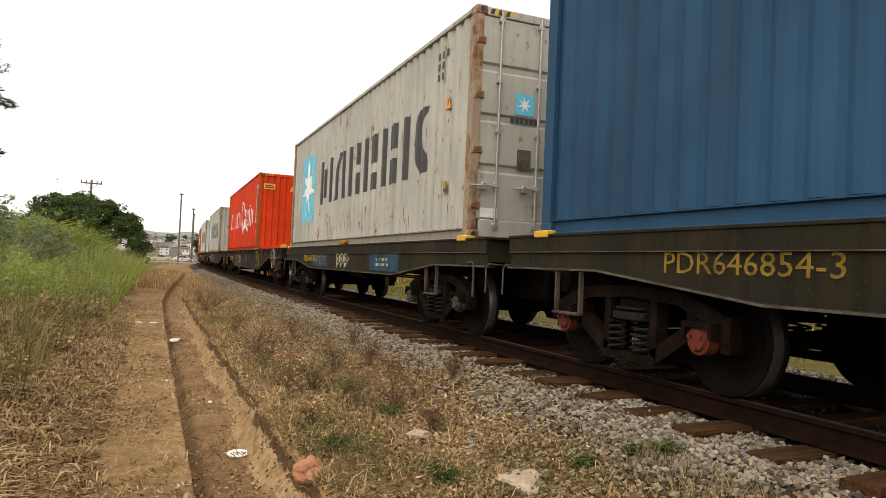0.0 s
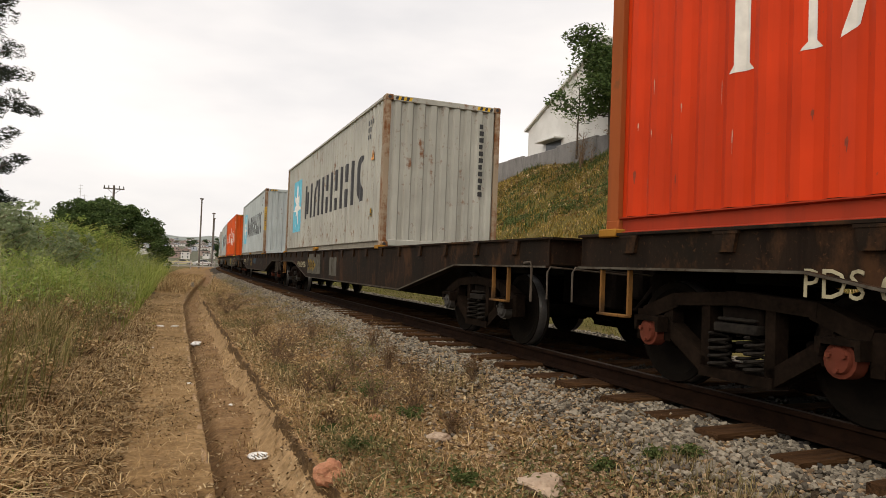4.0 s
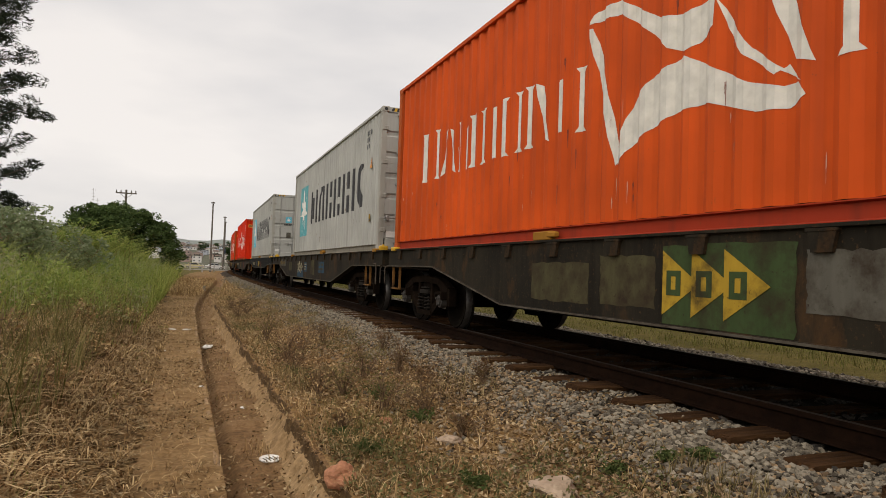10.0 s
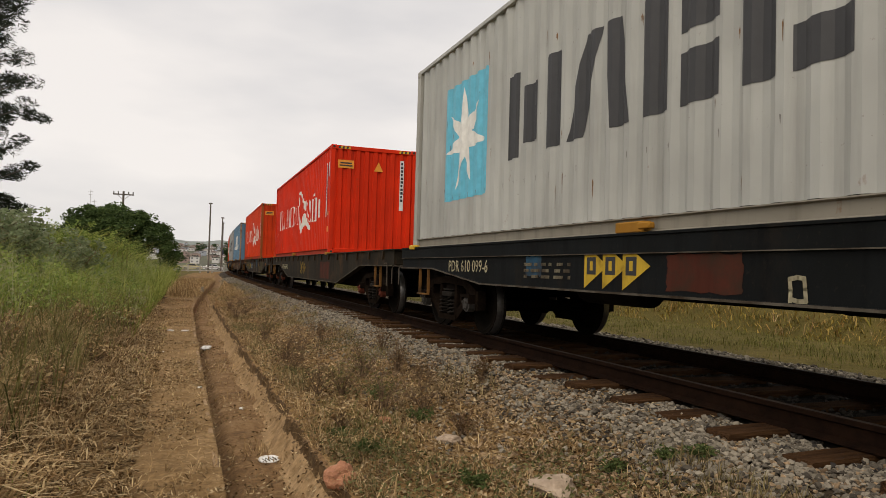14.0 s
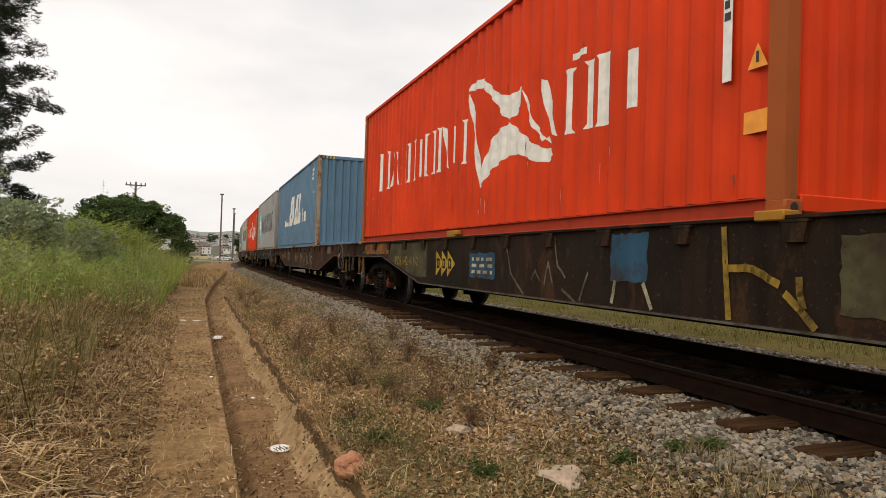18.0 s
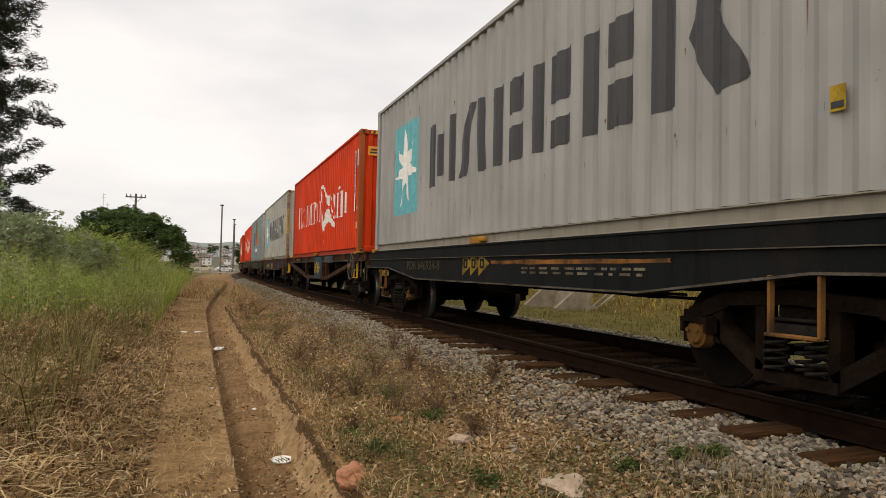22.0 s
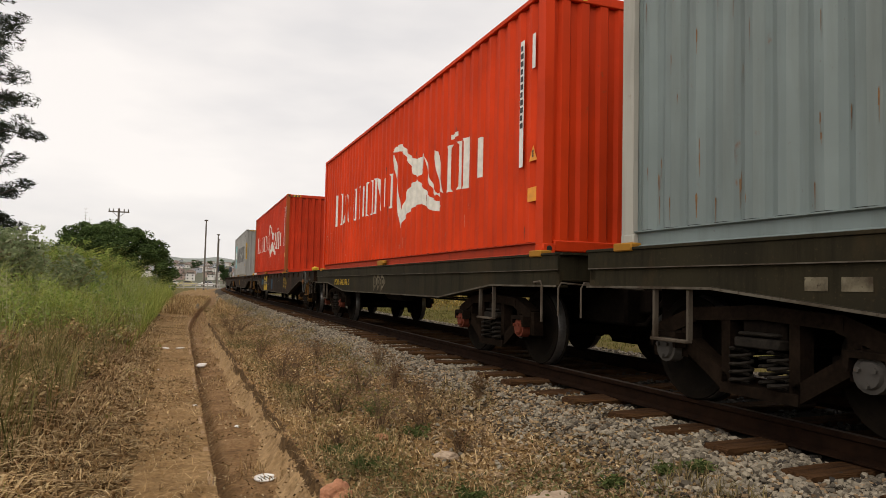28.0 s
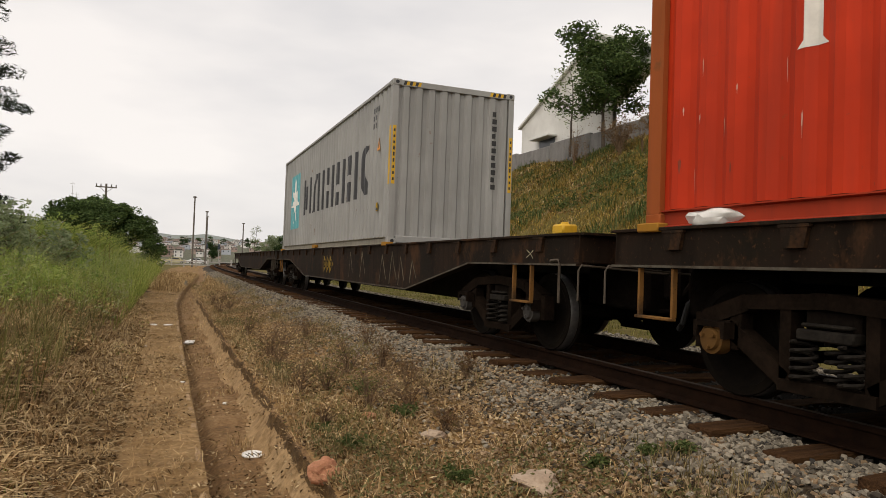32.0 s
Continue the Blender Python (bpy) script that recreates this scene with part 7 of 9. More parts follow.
# the nearest stones lie loose, one by one
ballast = thing("loose_ballast", "loose grey stones at the foot of the ballast", "stone", kind="structure")
rnd = random.Random(77)
for i in range(290):
    y = 2.2 + 4.4 * rnd.random() ** 1.1
    u = -2.25 + 0.95 * rnd.random()
    s = rnd.uniform(0.016, 0.032)
    x = u + float(track_x(y))
    put("stone", rnd.choice(STONES)[2], ballast, m=pose(x, y, spot(x, y) + s * 0.55, rnd.uniform(-25, 25), rnd.uniform(-25, 25), rnd.uniform(0, 360)) @ Matrix.Scale(s, 4))

# ---------- things on the verge ----------


def boulder(name, label, x, y, r, mat, seed, squash=0.7):
    bm = bmesh.new()
    bmesh.ops.create_icosphere(bm, subdivisions=3, radius=1)
    for q in bm.verts:
        w = noise.noise(q.co * 1.3 + Vector((seed, 0, 0))) * 0.45 + noise.noise(q.co * 3.1 + Vector((0, seed, 0))) * 0.14
        q.co = Vector((q.co.x, q.co.y * 0.85, q.co.z * squash)) * r * (1 + w)
    me = bpy.data.meshes.new(name)
    bm.to_mesh(me)
    bm.free()
    me.materials.append(MAT[mat])
    tagged(new(name, me), label, "rock").matrix_basis = pose(x, y, spot(x, y) + r * squash * 0.35, 0, 0, seed * 40)


boulder("rock", "reddish rounded rock at the drain's edge", 1.03, 4.44, 0.105, "rock", 1, 0.8)
boulder("rock", "pale flat stone half sunk in dry earth", 2.21, 3.74, 0.17, "rock_pale", 2, 0.4)
boulder("rock", "small reddish rock among dry weeds", 1.75, 5.9, 0.07, "rock", 3)
boulder("rock", "dusty flat stone between weeds", 2.05, 5.1, 0.09, "rock_pale", 4, 0.45)

can = thing("plastic_tub", "flattened dirty white plastic tub lying in the drain", "rubbish", m=pose(0.77, 5.99, spot(0.77, 5.99) + 0.012, 4, -2, 20))
put("tub_wall", Shape().lathe([(0.0, 0.078), (0.014, 0.086), (0.017, 0.090), (0.010, 0.090)], 0, 24).mesh("tub_wall", MAT["plastic_white"]), can, m=pose(0, 0, 0, 0, -90, 0))
put("tub_base", Shape().cyl((0, 0, 0.004), (0, 0, 0.008), 0.078, None, 24).mesh("tub_base", MAT["plastic_white"]), can)
for i in range(4):
    put("tub_ridge", Shape().cbox(-0.045 + i * 0.03, -0.037 + i * 0.03, -0.045, 0.045, 0.008, 0.013, 0.002).mesh("tub_ridge", MAT["patch_grey"]), can)


def litter(label, x, y, a, b, c, seed, mat="plastic_white"):
    bm = bmesh.new()
    bmesh.ops.create_icosphere(bm, subdivisions=2, radius=1)
    for q in bm.verts:
        w = noise.noise(q.co * 2.2 + Vector((seed, 0, 0))) * 0.6
        q.co = Vector((q.co.x * a, q.co.y * b, q.co.z * c)) * (1 + w)
    me = bpy.data.meshes.new("rubbish")
    bm.to_mesh(me)
    bm.free()
    me.materials.append(MAT[mat])
    tagged(new("rubbish", me), label, "rubbish").matrix_basis = pose(x, y, spot(x, y) + c * 0.6, 0, 0, seed * 70)


litter("crumpled white plastic wrapper in the drain", 0.54, 14.1, 0.13, 0.09, 0.05, 1)
litter("scrap of white paper on the footpath", -0.12, 16.15, 0.09, 0.05, 0.015, 2)
litter("scrap of white paper on the footpath", 0.17, 16.15, 0.10, 0.05, 0.015, 3)
litter("pale torn bag by the drain", 1.11, 36.5, 0.07, 0.08, 0.17, 4, "concrete")
litter("small white wrapper in the drain", 0.72, 8.1, 0.03, 0.025, 0.012, 5)
litter("small white wrapper on the footpath", -0.2, 12.2, 0.03, 0.02, 0.01, 6)
for i, (x, y) in enumerate(((0.28, 8.7), (1.6, 9.0), (2.0, 12.5))):
    litter("small pale scrap on the ground", x, y, 0.03, 0.02, 0.008, 10 + i)

SHRUBS = [(1.52, 10.4, 0.55, 0.42), (1.45, 9.2, 0.40, 0.32), (1.92, 6.5, 0.42, 0.36), (2.25, 6.3, 0.38, 0.30), (2.85, 9.9, 0.42, 0.26), (1.75, 7.6, 0.36, 0.30), (1.42, 7.4, 0.40, 0.26),
          (2.55, 8.1, 0.44, 0.20), (1.5, 13.0, 0.50, 0.40), (1.4, 18.5, 0.55, 0.5), (2.4, 12.2, 0.42, 0.35), (1.5, 22.0, 0.6, 0.6), (2.1, 25.0, 0.5, 0.6),
          (2.2, 5.2, 0.25, 0.25), (1.75, 20.0, 0.5, 0.5), (1.35, 5.9, 0.22, 0.2)]
SHRUBS += [(2.5, 7.0, 0.34, 0.30), (2.2, 8.4, 0.46, 0.40), (1.9, 11.4, 0.45, 0.42), (3.0, 6.6, 0.30, 0.14)]
for i, (x, y, h, w) in enumerate(SHRUBS):
    twig_bush("dry_shrub", "leafless grey-brown shrub on the dry verge", x, y, h, w, 26, 200 + i, "twig", ("grass_dry", "leaf_brown", "grass_mid")[i % 3], 220, 0.018)
for i, (x, y, h, w) in enumerate(((1.80, 4.05, 0.10, 0.15), (2.95, 3.65, 0.08, 0.11), (2.1, 6.0, 0.12, 0.2), (2.0, 7.1, 0.16, 0.22), (-0.95, 3.5, 0.14, 0.18), (2.62, 3.72, 0.09, 0.10), (3.12, 3.50, 0.08, 0.10), (1.35, 5.0, 0.07, 0.16), (1.28, 5.7, 0.07, 0.18))):
    twig_bush("green_weed", "low green weed in stony earth", x, y, h, w, 16, 240 + i, "weed", "weed", 300, 0.018)
for i, (x, y, h, w) in enumerate(((-1.5, 5.0, 0.55, 0.5), (-1.2, 7.2, 0.5, 0.45), (-1.9, 9.0, 0.8, 0.6), (-1.0, 9.8, 0.45, 0.4), (-2.2, 6.4, 0.8, 0.6), (-1.4, 12.5, 0.6, 0.6), (-1.0, 15.0, 0.5, 0.5))):
    twig_bush("dead_stalks", "matted dead brown stalks beside the footpath", x, y, h, w, 40, 270 + i, "twig", "grass_dry", 500, 0.03)
for i, (x, y, h, w) in enumerate(((-4.1, 21.5, 2.5, 1.1), (-5.3, 22.5, 2.7, 1.3), (-6.8, 22.0, 2.9, 1.5), (-3.4, 26.0, 2.0, 1.2))):
    twig_bush("green_bush", "grey-green leafy bush above the tall grass", x, y, h, w, 40, 290 + i, "twig", "leaf_grey", 3600, 0.075)
# broad cane leaves before the round tree
grass("tall_cane", "tall cane-like grass with broad arching leaves", 6500, -11.5, -3.2, 42, 60, 2.2, 5.2, 0.11, 1.3, "grass_green", 61, 0.5, 1.0, lambda x, y: np.interp(x, [-12, -9, -7, -3], [0.65, 0.74, 0.86, 0.42]))
for i, (x, y, h, w) in enumerate(((-7.6, 40.0, 3.3, 1.9), (-5.6, 44.0, 3.2, 1.9), (-9.6, 38.0, 3.4, 2.0), (-4.2, 50.0, 2.6, 1.8), (-6.4, 34.0, 2.5, 1.6))):
    twig_bush("green_bush", "fresh green leafy bush behind the tall grass", x, y, h, w, 44, 295 + i, "twig", "leaf_fresh", 4200, 0.085)
grass("seed_stalks", "thin pale seed stalks above the growth", 260, -9.5, -2.0, 14, 50, 1.9, 2.9, 0.012, 0.15, "grass_mid", 63, 0.8)
litter_bed("bank_litter", "dead leaves and clods on the upper bank", 9000, 22.0, 31.8, 24.6, 62, 0.34, 0.16, "litter", 89, 1.0, patchy(0.35, 0.05, 25))
leaf_patch("bank_creeper", "fresh green creeper spreading over the bank", 16000, 22.0, 31.6, 25, 48, 0.10, 0.35, 0.10, "weed", 90, lambda x, y, r: value_noise(x * 0.32, y * 0.22, 26) + 0.02 * (x - 26) > 0.12 + 0.5 * (r - 0.5))
grass("bank_green_patch", "fresh green growth high on the bank", 16000, 24.0, 31.8, 14, 60, 0.12, 0.5, 0.045, 1.2, "weed", 65, 0.55, 1.0, None, lambda x, y, r: np.sin(x * 1.3 + y * 0.6) + np.sin(y * 0.9 - x) > 0.1 + 9 * (np.abs(y - 24) < 0.35))
grass("bank_tussocks", "coarse olive tussocks on the steep bank", 26000, 15.5, 31.8, 8, 70, 0.16, 0.50, 0.034, 1.9, "slope_grass", 66, 0.30, 1.0, None, off_drain)
grass("bank_dark_weeds", "dark green weeds between the tussocks", 14000, 18.0, 32.0, 8, 60, 0.25, 0.8, 0.05, 0.8, "weed", 67, 0.40, 1.0, None, lambda x, y, r: np.sin(x * 0.9 + 1.7 * np.sin(y * 0.5)) + 0.8 * np.sin(y * 1.1 + x) > 0.5 + 9 * (np.abs(y - 24) < 0.35))

# ---------- trees ----------


def pine(x, y, z, height, seed):
    root = thing("pine_tree", "tall dark pine with layered needle clumps", "tree", m=pose(x, y, z))
    rr = random.Random(seed)
    sh = Shape()
    pts = [Vector((0.12 * math.sin(i * 0.9), 0.1 * math.cos(i * 1.3), -0.3 + (height + 0.3) * i / 9)) for i in range(10)]
    sh.tube(pts, [0.26 * (1 - 0.9 * i / 9) + 0.01 for i in range(10)], 9)
    cs, rs = [], []
    h = 1.6
    while h < height:
        ln = (0.8 + 2.3 * (1 - (h / height) ** 1.5)) * rr.uniform(0.85, 1.15)
        n = rr.randint(4, 6)
        a0 = rr.uniform(0, 6.28)
        for j in range(n):
            a = a0 + 6.283 * j / n + rr.uniform(-0.3, 0.3)
            k = ln * rr.uniform(0.6, 1.1)
            e = Vector((math.cos(a) * k, math.sin(a) * k, h + k * rr.uniform(-0.12, 0.30)))
            m = Vector((math.cos(a) * k * 0.5, math.sin(a) * k * 0.5, h + k * 0.02))
            sh.tube([(0, 0, h), m, e], [0.05, 0.03, 0.01], 5)
            for t in (0.35, 0.5, 0.65, 0.8, 0.92, 1.0):
                p = m.lerp(e, (t - 0.5) * 2) if t > 0.5 else Vector((0, 0, h)).lerp(m, t * 2)
                p = p + Vector((rr.uniform(-0.25, 0.25), rr.uniform(-0.25, 0.25), rr.uniform(0.0, 0.16)))
                cs.append(tuple(p))
                rs.append(rr.uniform(0.26, 0.44))
        h += rr.uniform(0.42, 0.62)
    put("trunk", sh.mesh("trunk", MAT["bark"]), root)
    v, f, s = leaf_cloud(np.array(cs), np.array(rs), 110000, 0.105, seed, 0.7)
    v = v.reshape(-1, 4, 3)
    mid = v.mean(1, keepdims=True)
    v[:, [1, 3]] = mid[:, :] + (v[:, [1, 3]] - mid) * 0.35
    put("needles", fast_mesh("needles", v.reshape(-1, 3), f, s, MAT["leaf_pine"]), root)


pine(-7.55, 28.0, -0.35, 15.0, 5)


def dome_tree(x, y, z, rx, ry, h, seed):
    """A broad low crown, dense with small leaves and ragged at the rim."""
    root = thing("broad_tree", "broad dark green tree with a rounded crown beside the crossing", "tree", m=pose(x, y, z))
    sh = Shape()
    tips = limbs(sh, (0, 0, -0.2), h * 0.62, rx * 0.75, 16, seed, 0.34, 2, 0.45)
    put("trunk", sh.mesh("trunk", MAT["bark"]), root)
    r = np.random.default_rng(seed)
    n = 300
    d = r.normal(0, 1, (n, 3))
    d[:, 2] = np.abs(d[:, 2])
    d /= np.linalg.norm(d, axis=1)[:, None]
    d[:, 2] = d[:, 2] ** 0.7
    k = r.uniform(0.80, 1.0, n)[:, None]
    c = d * k * np.array([rx, ry, h * 0.84])
    c[:, 2] += h * 0.10
    c[:, 2] *= 1 - 0.07 * (c[:, 0] / rx)
    c = np.concatenate([c, np.array([tuple(t) for t in tips])])
    rad = np.concatenate([r.uniform(0.5, 0.85, n), np.full(len(tips), 0.8)])
    v, f, s = leaf_cloud(c, rad, 46000, 0.15, seed, 0.65)
    put("crown", fast_mesh("crown", v, f, s, MAT["leaf_mid"]), root)


dome_tree(-5.9, 75.0, -0.5, 6.2, 5.0, 7.3, 8)
tree("hillside_tree", "leafy green tree on the crest of the bank", 31.3, 44.8, 10.6, 8.0, 4.2, 26, 0.16, "leaf_mid", 15000, 0.16, 1.1, 9)
tree("bare_tree", "sparse young tree behind the bank's crest", 31.6, 50.0, 10.8, 7.6, 2.4, 12, 0.10, "leaf_grey", 500, 0.12, 0.5, 10)
tree("small_tree", "small grey-green tree beside the line", 20.0, 140.0, -0.6, 5.4, 2.6, 12, 0.16, "leaf_grey", 5000, 0.16, 0.9, 12)
tree("small_tree", "thin half-bare tree beside the line", 16.9, 141.0, -0.6, 8.3, 1.5, 14, 0.12, "leaf_grey", 700, 0.12, 0.5, 13)
tree("small_tree", "low dark green tree beside the line", 22.5, 138.0, -0.6, 5.8, 2.4, 12, 0.16, "leaf_dark", 4500, 0.16, 0.9, 14)
tree("small_tree", "low green tree near the crossing", 12.5, 200.0, -0.6, 5.0, 2.4, 12, 0.16, "leaf_dark", 3500, 0.2, 1.0, 15)
for i, (x, y, h, w) in enumerate(((30.9, 30.6, 5.6, 2.0), (31.0, 28.4, 4.6, 1.5), (31.2, 33.2, 5.2, 1.5), (30.6, 34.8, 4.2, 1.3), (30.2, 29.6, 3.4, 1.4), (30.0, 37.0, 3.2, 1.6), (29.6, 40.5, 2.8, 1.6))):
    twig_bush("brown_bush", "tangled brown withered bush on the crest", x, y, h, w, 60, 300 + i, "twig", "leaf_brown", 1000, 0.08)
for i in range(16):
    rr = random.Random(330 + i)
    x, y = rr.uniform(29.0, 31.8), 25 + 1.6 * i + rr.uniform(-0.6, 0.6)
    twig_bush("sapling", "leafless thin sapling on the bank", x, y, rr.uniform(2.0, 3.6), 0.6, 7, 330 + i, "twig", "leaf_brown", 60, 0.06)

# ---------- the crest: walls, warehouse, mast, drain ----------
low_wall = thing("boundary_wall", "dark stained concrete retaining wall along the crest", "wall", kind="structure")
for j in range(11):
    y0 = -20 + 5.0 * j
    put("wall_panel", Shape().cbox(32.35, 32.65, y0 + 0.02, y0 + 4.98, 10.2, 14.42, 0.03).mesh("wall_panel", MAT["concrete_dark"]), low_wall)
stone_wall = thing("stone_wall", "low grey stone wall on the crest", "wall", kind="structure")
for j in range(10):
    y0 = 35.2 + 3.2 * j
    put("wall_panel", Shape().cbox(32.2, 32.55, y0 + 0.02, y0 + 3.18, 10.2, 12.35 + 0.12 * math.sin(j * 1.7), 0.04).mesh("wall_panel", MAT["concrete_dark"]), stone_wall)
hall = thing("graffiti_hall", "low hall with pale sprayed wall and dark sheet roof", "building")
put("wall", Shape().box(32.42, 32.72, -22, 31.9, 14.42, 15.62).box(32.72, 34.3, 31.6, 31.9, 11.0, 15.62).mesh("wall", MAT["wall_light"]), hall)
for j in range(9):
    y = 31.4 - 4.6 * j
    put("wall_post", Shape().cbox(32.34, 32.42, y - 0.06, y + 0.06, 14.42, 15.75, 0.01).mesh("wall_post", MAT["roof_dark"]), hall)
rf = Shape()
for j in range(140):
    y = 32.2 - 0.4 * j
    rf.prism([(y, 15.66), (y - 0.2, 15.66), (y - 0.2, 15.84), (y, 15.80)], 32.1, 34.5, "x").prism([(y - 0.2, 15.66), (y - 0.4, 15.66), (y - 0.4, 15.80), (y - 0.2, 15.78)], 32.1, 34.5, "x")
put("roof", rf.mesh("roof", MAT["roof_dark"], False), hall, label="dark corrugated sheet roof")
rr = random.Random(4)
for y0 in (31.3, 30.2, 28.9, 28.0, 27.2, 26.4, 25.4, 24.6, 23.6, 22.8):
    z0 = 14.58
    pts = [(y0, z0 + 0.85), (y0 - rr.uniform(0.0, 0.2), z0), (y0 - rr.uniform(0.3, 0.5), z0 + rr.uniform(0.3, 0.9)), (y0 - rr.uniform(0.45, 0.75), z0 + rr.uniform(0.0, 0.3))]
    tag = Shape()
    stroke(tag, pts, 0.09, 32.41)
    put("scrawl", tag.mesh("scrawl", MAT["ink_white"], False), hall, label="white illegible spray-paint stroke")["kind"] = "stuff"
for y0 in (24.5, 22.5, 21.6):
    tag = Shape()
    stroke(tag, [(y0, 13.6), (y0 - 0.15, 12.9), (y0 - 0.4, 13.5), (y0 - 0.6, 12.9)], 0.07, 32.345)
    put("scrawl", tag.mesh("scrawl", MAT["wall_light"], False), low_wall, label="pale illegible spray-paint stroke")["kind"] = "stuff"

store = thing("warehouse", "white gabled warehouse with an open dark side", "building")
YL, YR, ZE, ZA, XF = 61.6, 35.6, 15.2, 20.8, 33.2
YM = (YL + YR) / 2
put("gable_wall", Shape().prism([(YL, 10.8), (YL, ZE), (YM, ZA), (YM - 2.2, ZA - 0.9), (YM - 2.2, 10.8)], XF, XF + 0.25, "x").mesh("gable_wall", MAT["white_wall"]), store)
put("gable_fascia", Shape().prism([(YM - 2.2, ZA - 2.15), (YM - 2.2, ZA - 0.9), (YR, ZE), (YR, ZE - 1.25)], XF, XF + 0.2, "x").mesh("gable_fascia", MAT["white_wall"]), store)
put("inner_wall", Shape().prism([(YR, 10.8), (YR, ZE - 0.2), (YM - 2.2, ZA - 1.2), (YM - 2.2, 10.8)], XF + 5.0, XF + 5.25, "x").mesh("inner_wall", MAT["shed_dark"]), store)
put("side_wall", Shape().box(XF + 0.25, XF + 8, YL - 0.25, YL, 10.8, ZE).mesh("side_wall", MAT["white_wall"]), store)
put("side_wall", Shape().box(XF + 5.25, XF + 8, YR, YR + 0.25, 10.8, ZE).mesh("side_wall", MAT["shed_dark"]), store)
put("roof", Shape().prism([(YL + 0.4, ZE - 0.1), (YM, ZA + 0.02), (YR - 0.4, ZE - 0.1), (YR - 0.4, ZE + 0.10), (YM, ZA + 0.25), (YL + 0.4, ZE + 0.10)], XF - 0.3, XF + 8, "x").mesh("roof", MAT["white_wall"]), store, label="pale sheet roof")
for y in (YR + 0.3, YR + 4.2, YM - 2.4):
    put("column", Shape().cbox(XF + 0.02, XF + 0.22, y - 0.1, y + 0.1, 10.8, ZE + 0.2, 0.02).mesh("column", MAT["patch_grey"]), store)
put("doorway", Shape().box(XF - 0.02, XF + 0.02, YL - 6.4, YL - 3.6, 10.9, 13.3).mesh("doorway", MAT["window_dark"]), store)
put("door_canopy", Shape().cbox(XF - 1.0, XF, YL - 6.8, YL - 3.2, 13.3, 13.5, 0.03).mesh("door_canopy", MAT["white_wall"]), store)
mast = thing("lamp_mast", "thin grey mast with a white floodlight", "lamp post", m=pose(32.0, 39.9, 10.9))
put("pole", Shape().cyl((0, 0, -0.3), (0, 0, 6.4), 0.07, 0.05, 10).mesh("pole", MAT["galv"]), mast)
put("floodlight", Shape().cbox(-0.2, 0.1, -0.42, -0.06, 5.2, 5.6, 0.04).mesh("floodlight", MAT["plastic_white"]), mast)

drain = thing("bank_drain", "concrete channel running straight down the bank", "drain", kind="structure")
for j in range(22):
    x0 = 14.6 + 0.72 * j
    z0, z1 = spot(x0, 24.0), spot(x0 + 0.72, 24.0)
    for dy in (-0.30, 0.14):
        put("channel_edge", Shape().prism([(x0, z0 - 0.2), (x0 + 0.70, z1 - 0.2), (x0 + 0.70, z1 + 0.08), (x0, z0 + 0.08)], 24 + dy, 24 + dy + 0.12, "y").mesh("channel_edge", MAT["concrete"]), drain)
    put("channel_bed", Shape().prism([(x0, z0 - 0.1), (x0 + 0.70, z1 - 0.1), (x0 + 0.70, z1 + 0.0), (x0, z0 + 0.0)], 24 - 0.18, 24 + 0.14, "y").mesh("channel_bed", MAT["ditch"]), drain)
head = thing("drain_headwall", "concrete headwall with sloping wings at the bank's foot", "wall", kind="structure")
put("headwall", Shape().prism([(14.0, -0.7), (14.2, -0.7), (14.6, 0.75), (14.4, 0.75)], 22.9, 25.2, "y").mesh("headwall", MAT["concrete"]), head)
put("wing_wall", Shape().prism([(12.8, -0.75), (14.2, -0.75), (14.5, 0.7), (14.2, 0.7), (12.8, -0.45)], 22.7, 22.9, "y").mesh("wing_wall", MAT["concrete"]), head)
put("wing_wall", Shape().prism([(12.8, -0.75), (14.2, -0.75), (14.5, 0.7), (14.2, 0.7), (12.8, -0.45)], 25.2, 25.4, "y").mesh("wing_wall", MAT["concrete"]), head)

# ---------- poles, crossing and the town beyond ----------
pole = thing("utility_pole", "timber utility pole with a crossarm and insulators", "utility pole", m=pose(-6.9, 95.0, -0.5))
put("pole", Shape().cyl((0, 0, -0.5), (0, 0, 10.2), 0.17, 0.12, 10).mesh("pole", MAT["wood_pole"]), pole)
put("crossarm", Shape().cbox(-1.2, 1.2, -0.06, 0.06, 9.7, 9.85, 0.02).mesh("crossarm", MAT["wood_pole"]), pole)
for x in (-1.1, -0.6, 0.6, 1.1):
    put("insulator", Shape().cyl((x, 0, 9.85), (x, 0, 10.15), 0.07, 0.05, 8).mesh("insulator", MAT["patch_grey"]), pole)
put("brace", Shape().tube([(-0.7, 0.07, 9.7), (0, 0.12, 9.1), (0.7, 0.07, 9.7)], 0.03, 5).mesh("brace", MAT["wood_pole"]), pole)
for x, y, h, lab in ((4.45, 120.0, 11.6, "tall bare timber pole beside the crossing"), (7.5, 140.0, 10.6, "bare timber pole beyond the crossing"), (15.4, 150.0, 9.2, "timber pole with a short arm beside the line"), (10.4, 190.0, 12.5, "distant thin timber pole")):
    p = thing("timber_pole", lab, "pole", "poles by the crossing", m=pose(x, y, -0.6))
    put("shaft", Shape().cyl((0, 0, -0.4), (0, 0, h), 0.16, 0.11, 9).mesh("shaft", MAT["wood_pole"]), p)
    put("cap", Shape().cbox(-0.3, 0.3, -0.08, 0.08, h - 0.25, h - 0.05, 0.02).mesh("cap", MAT["wood_pole"]), p)
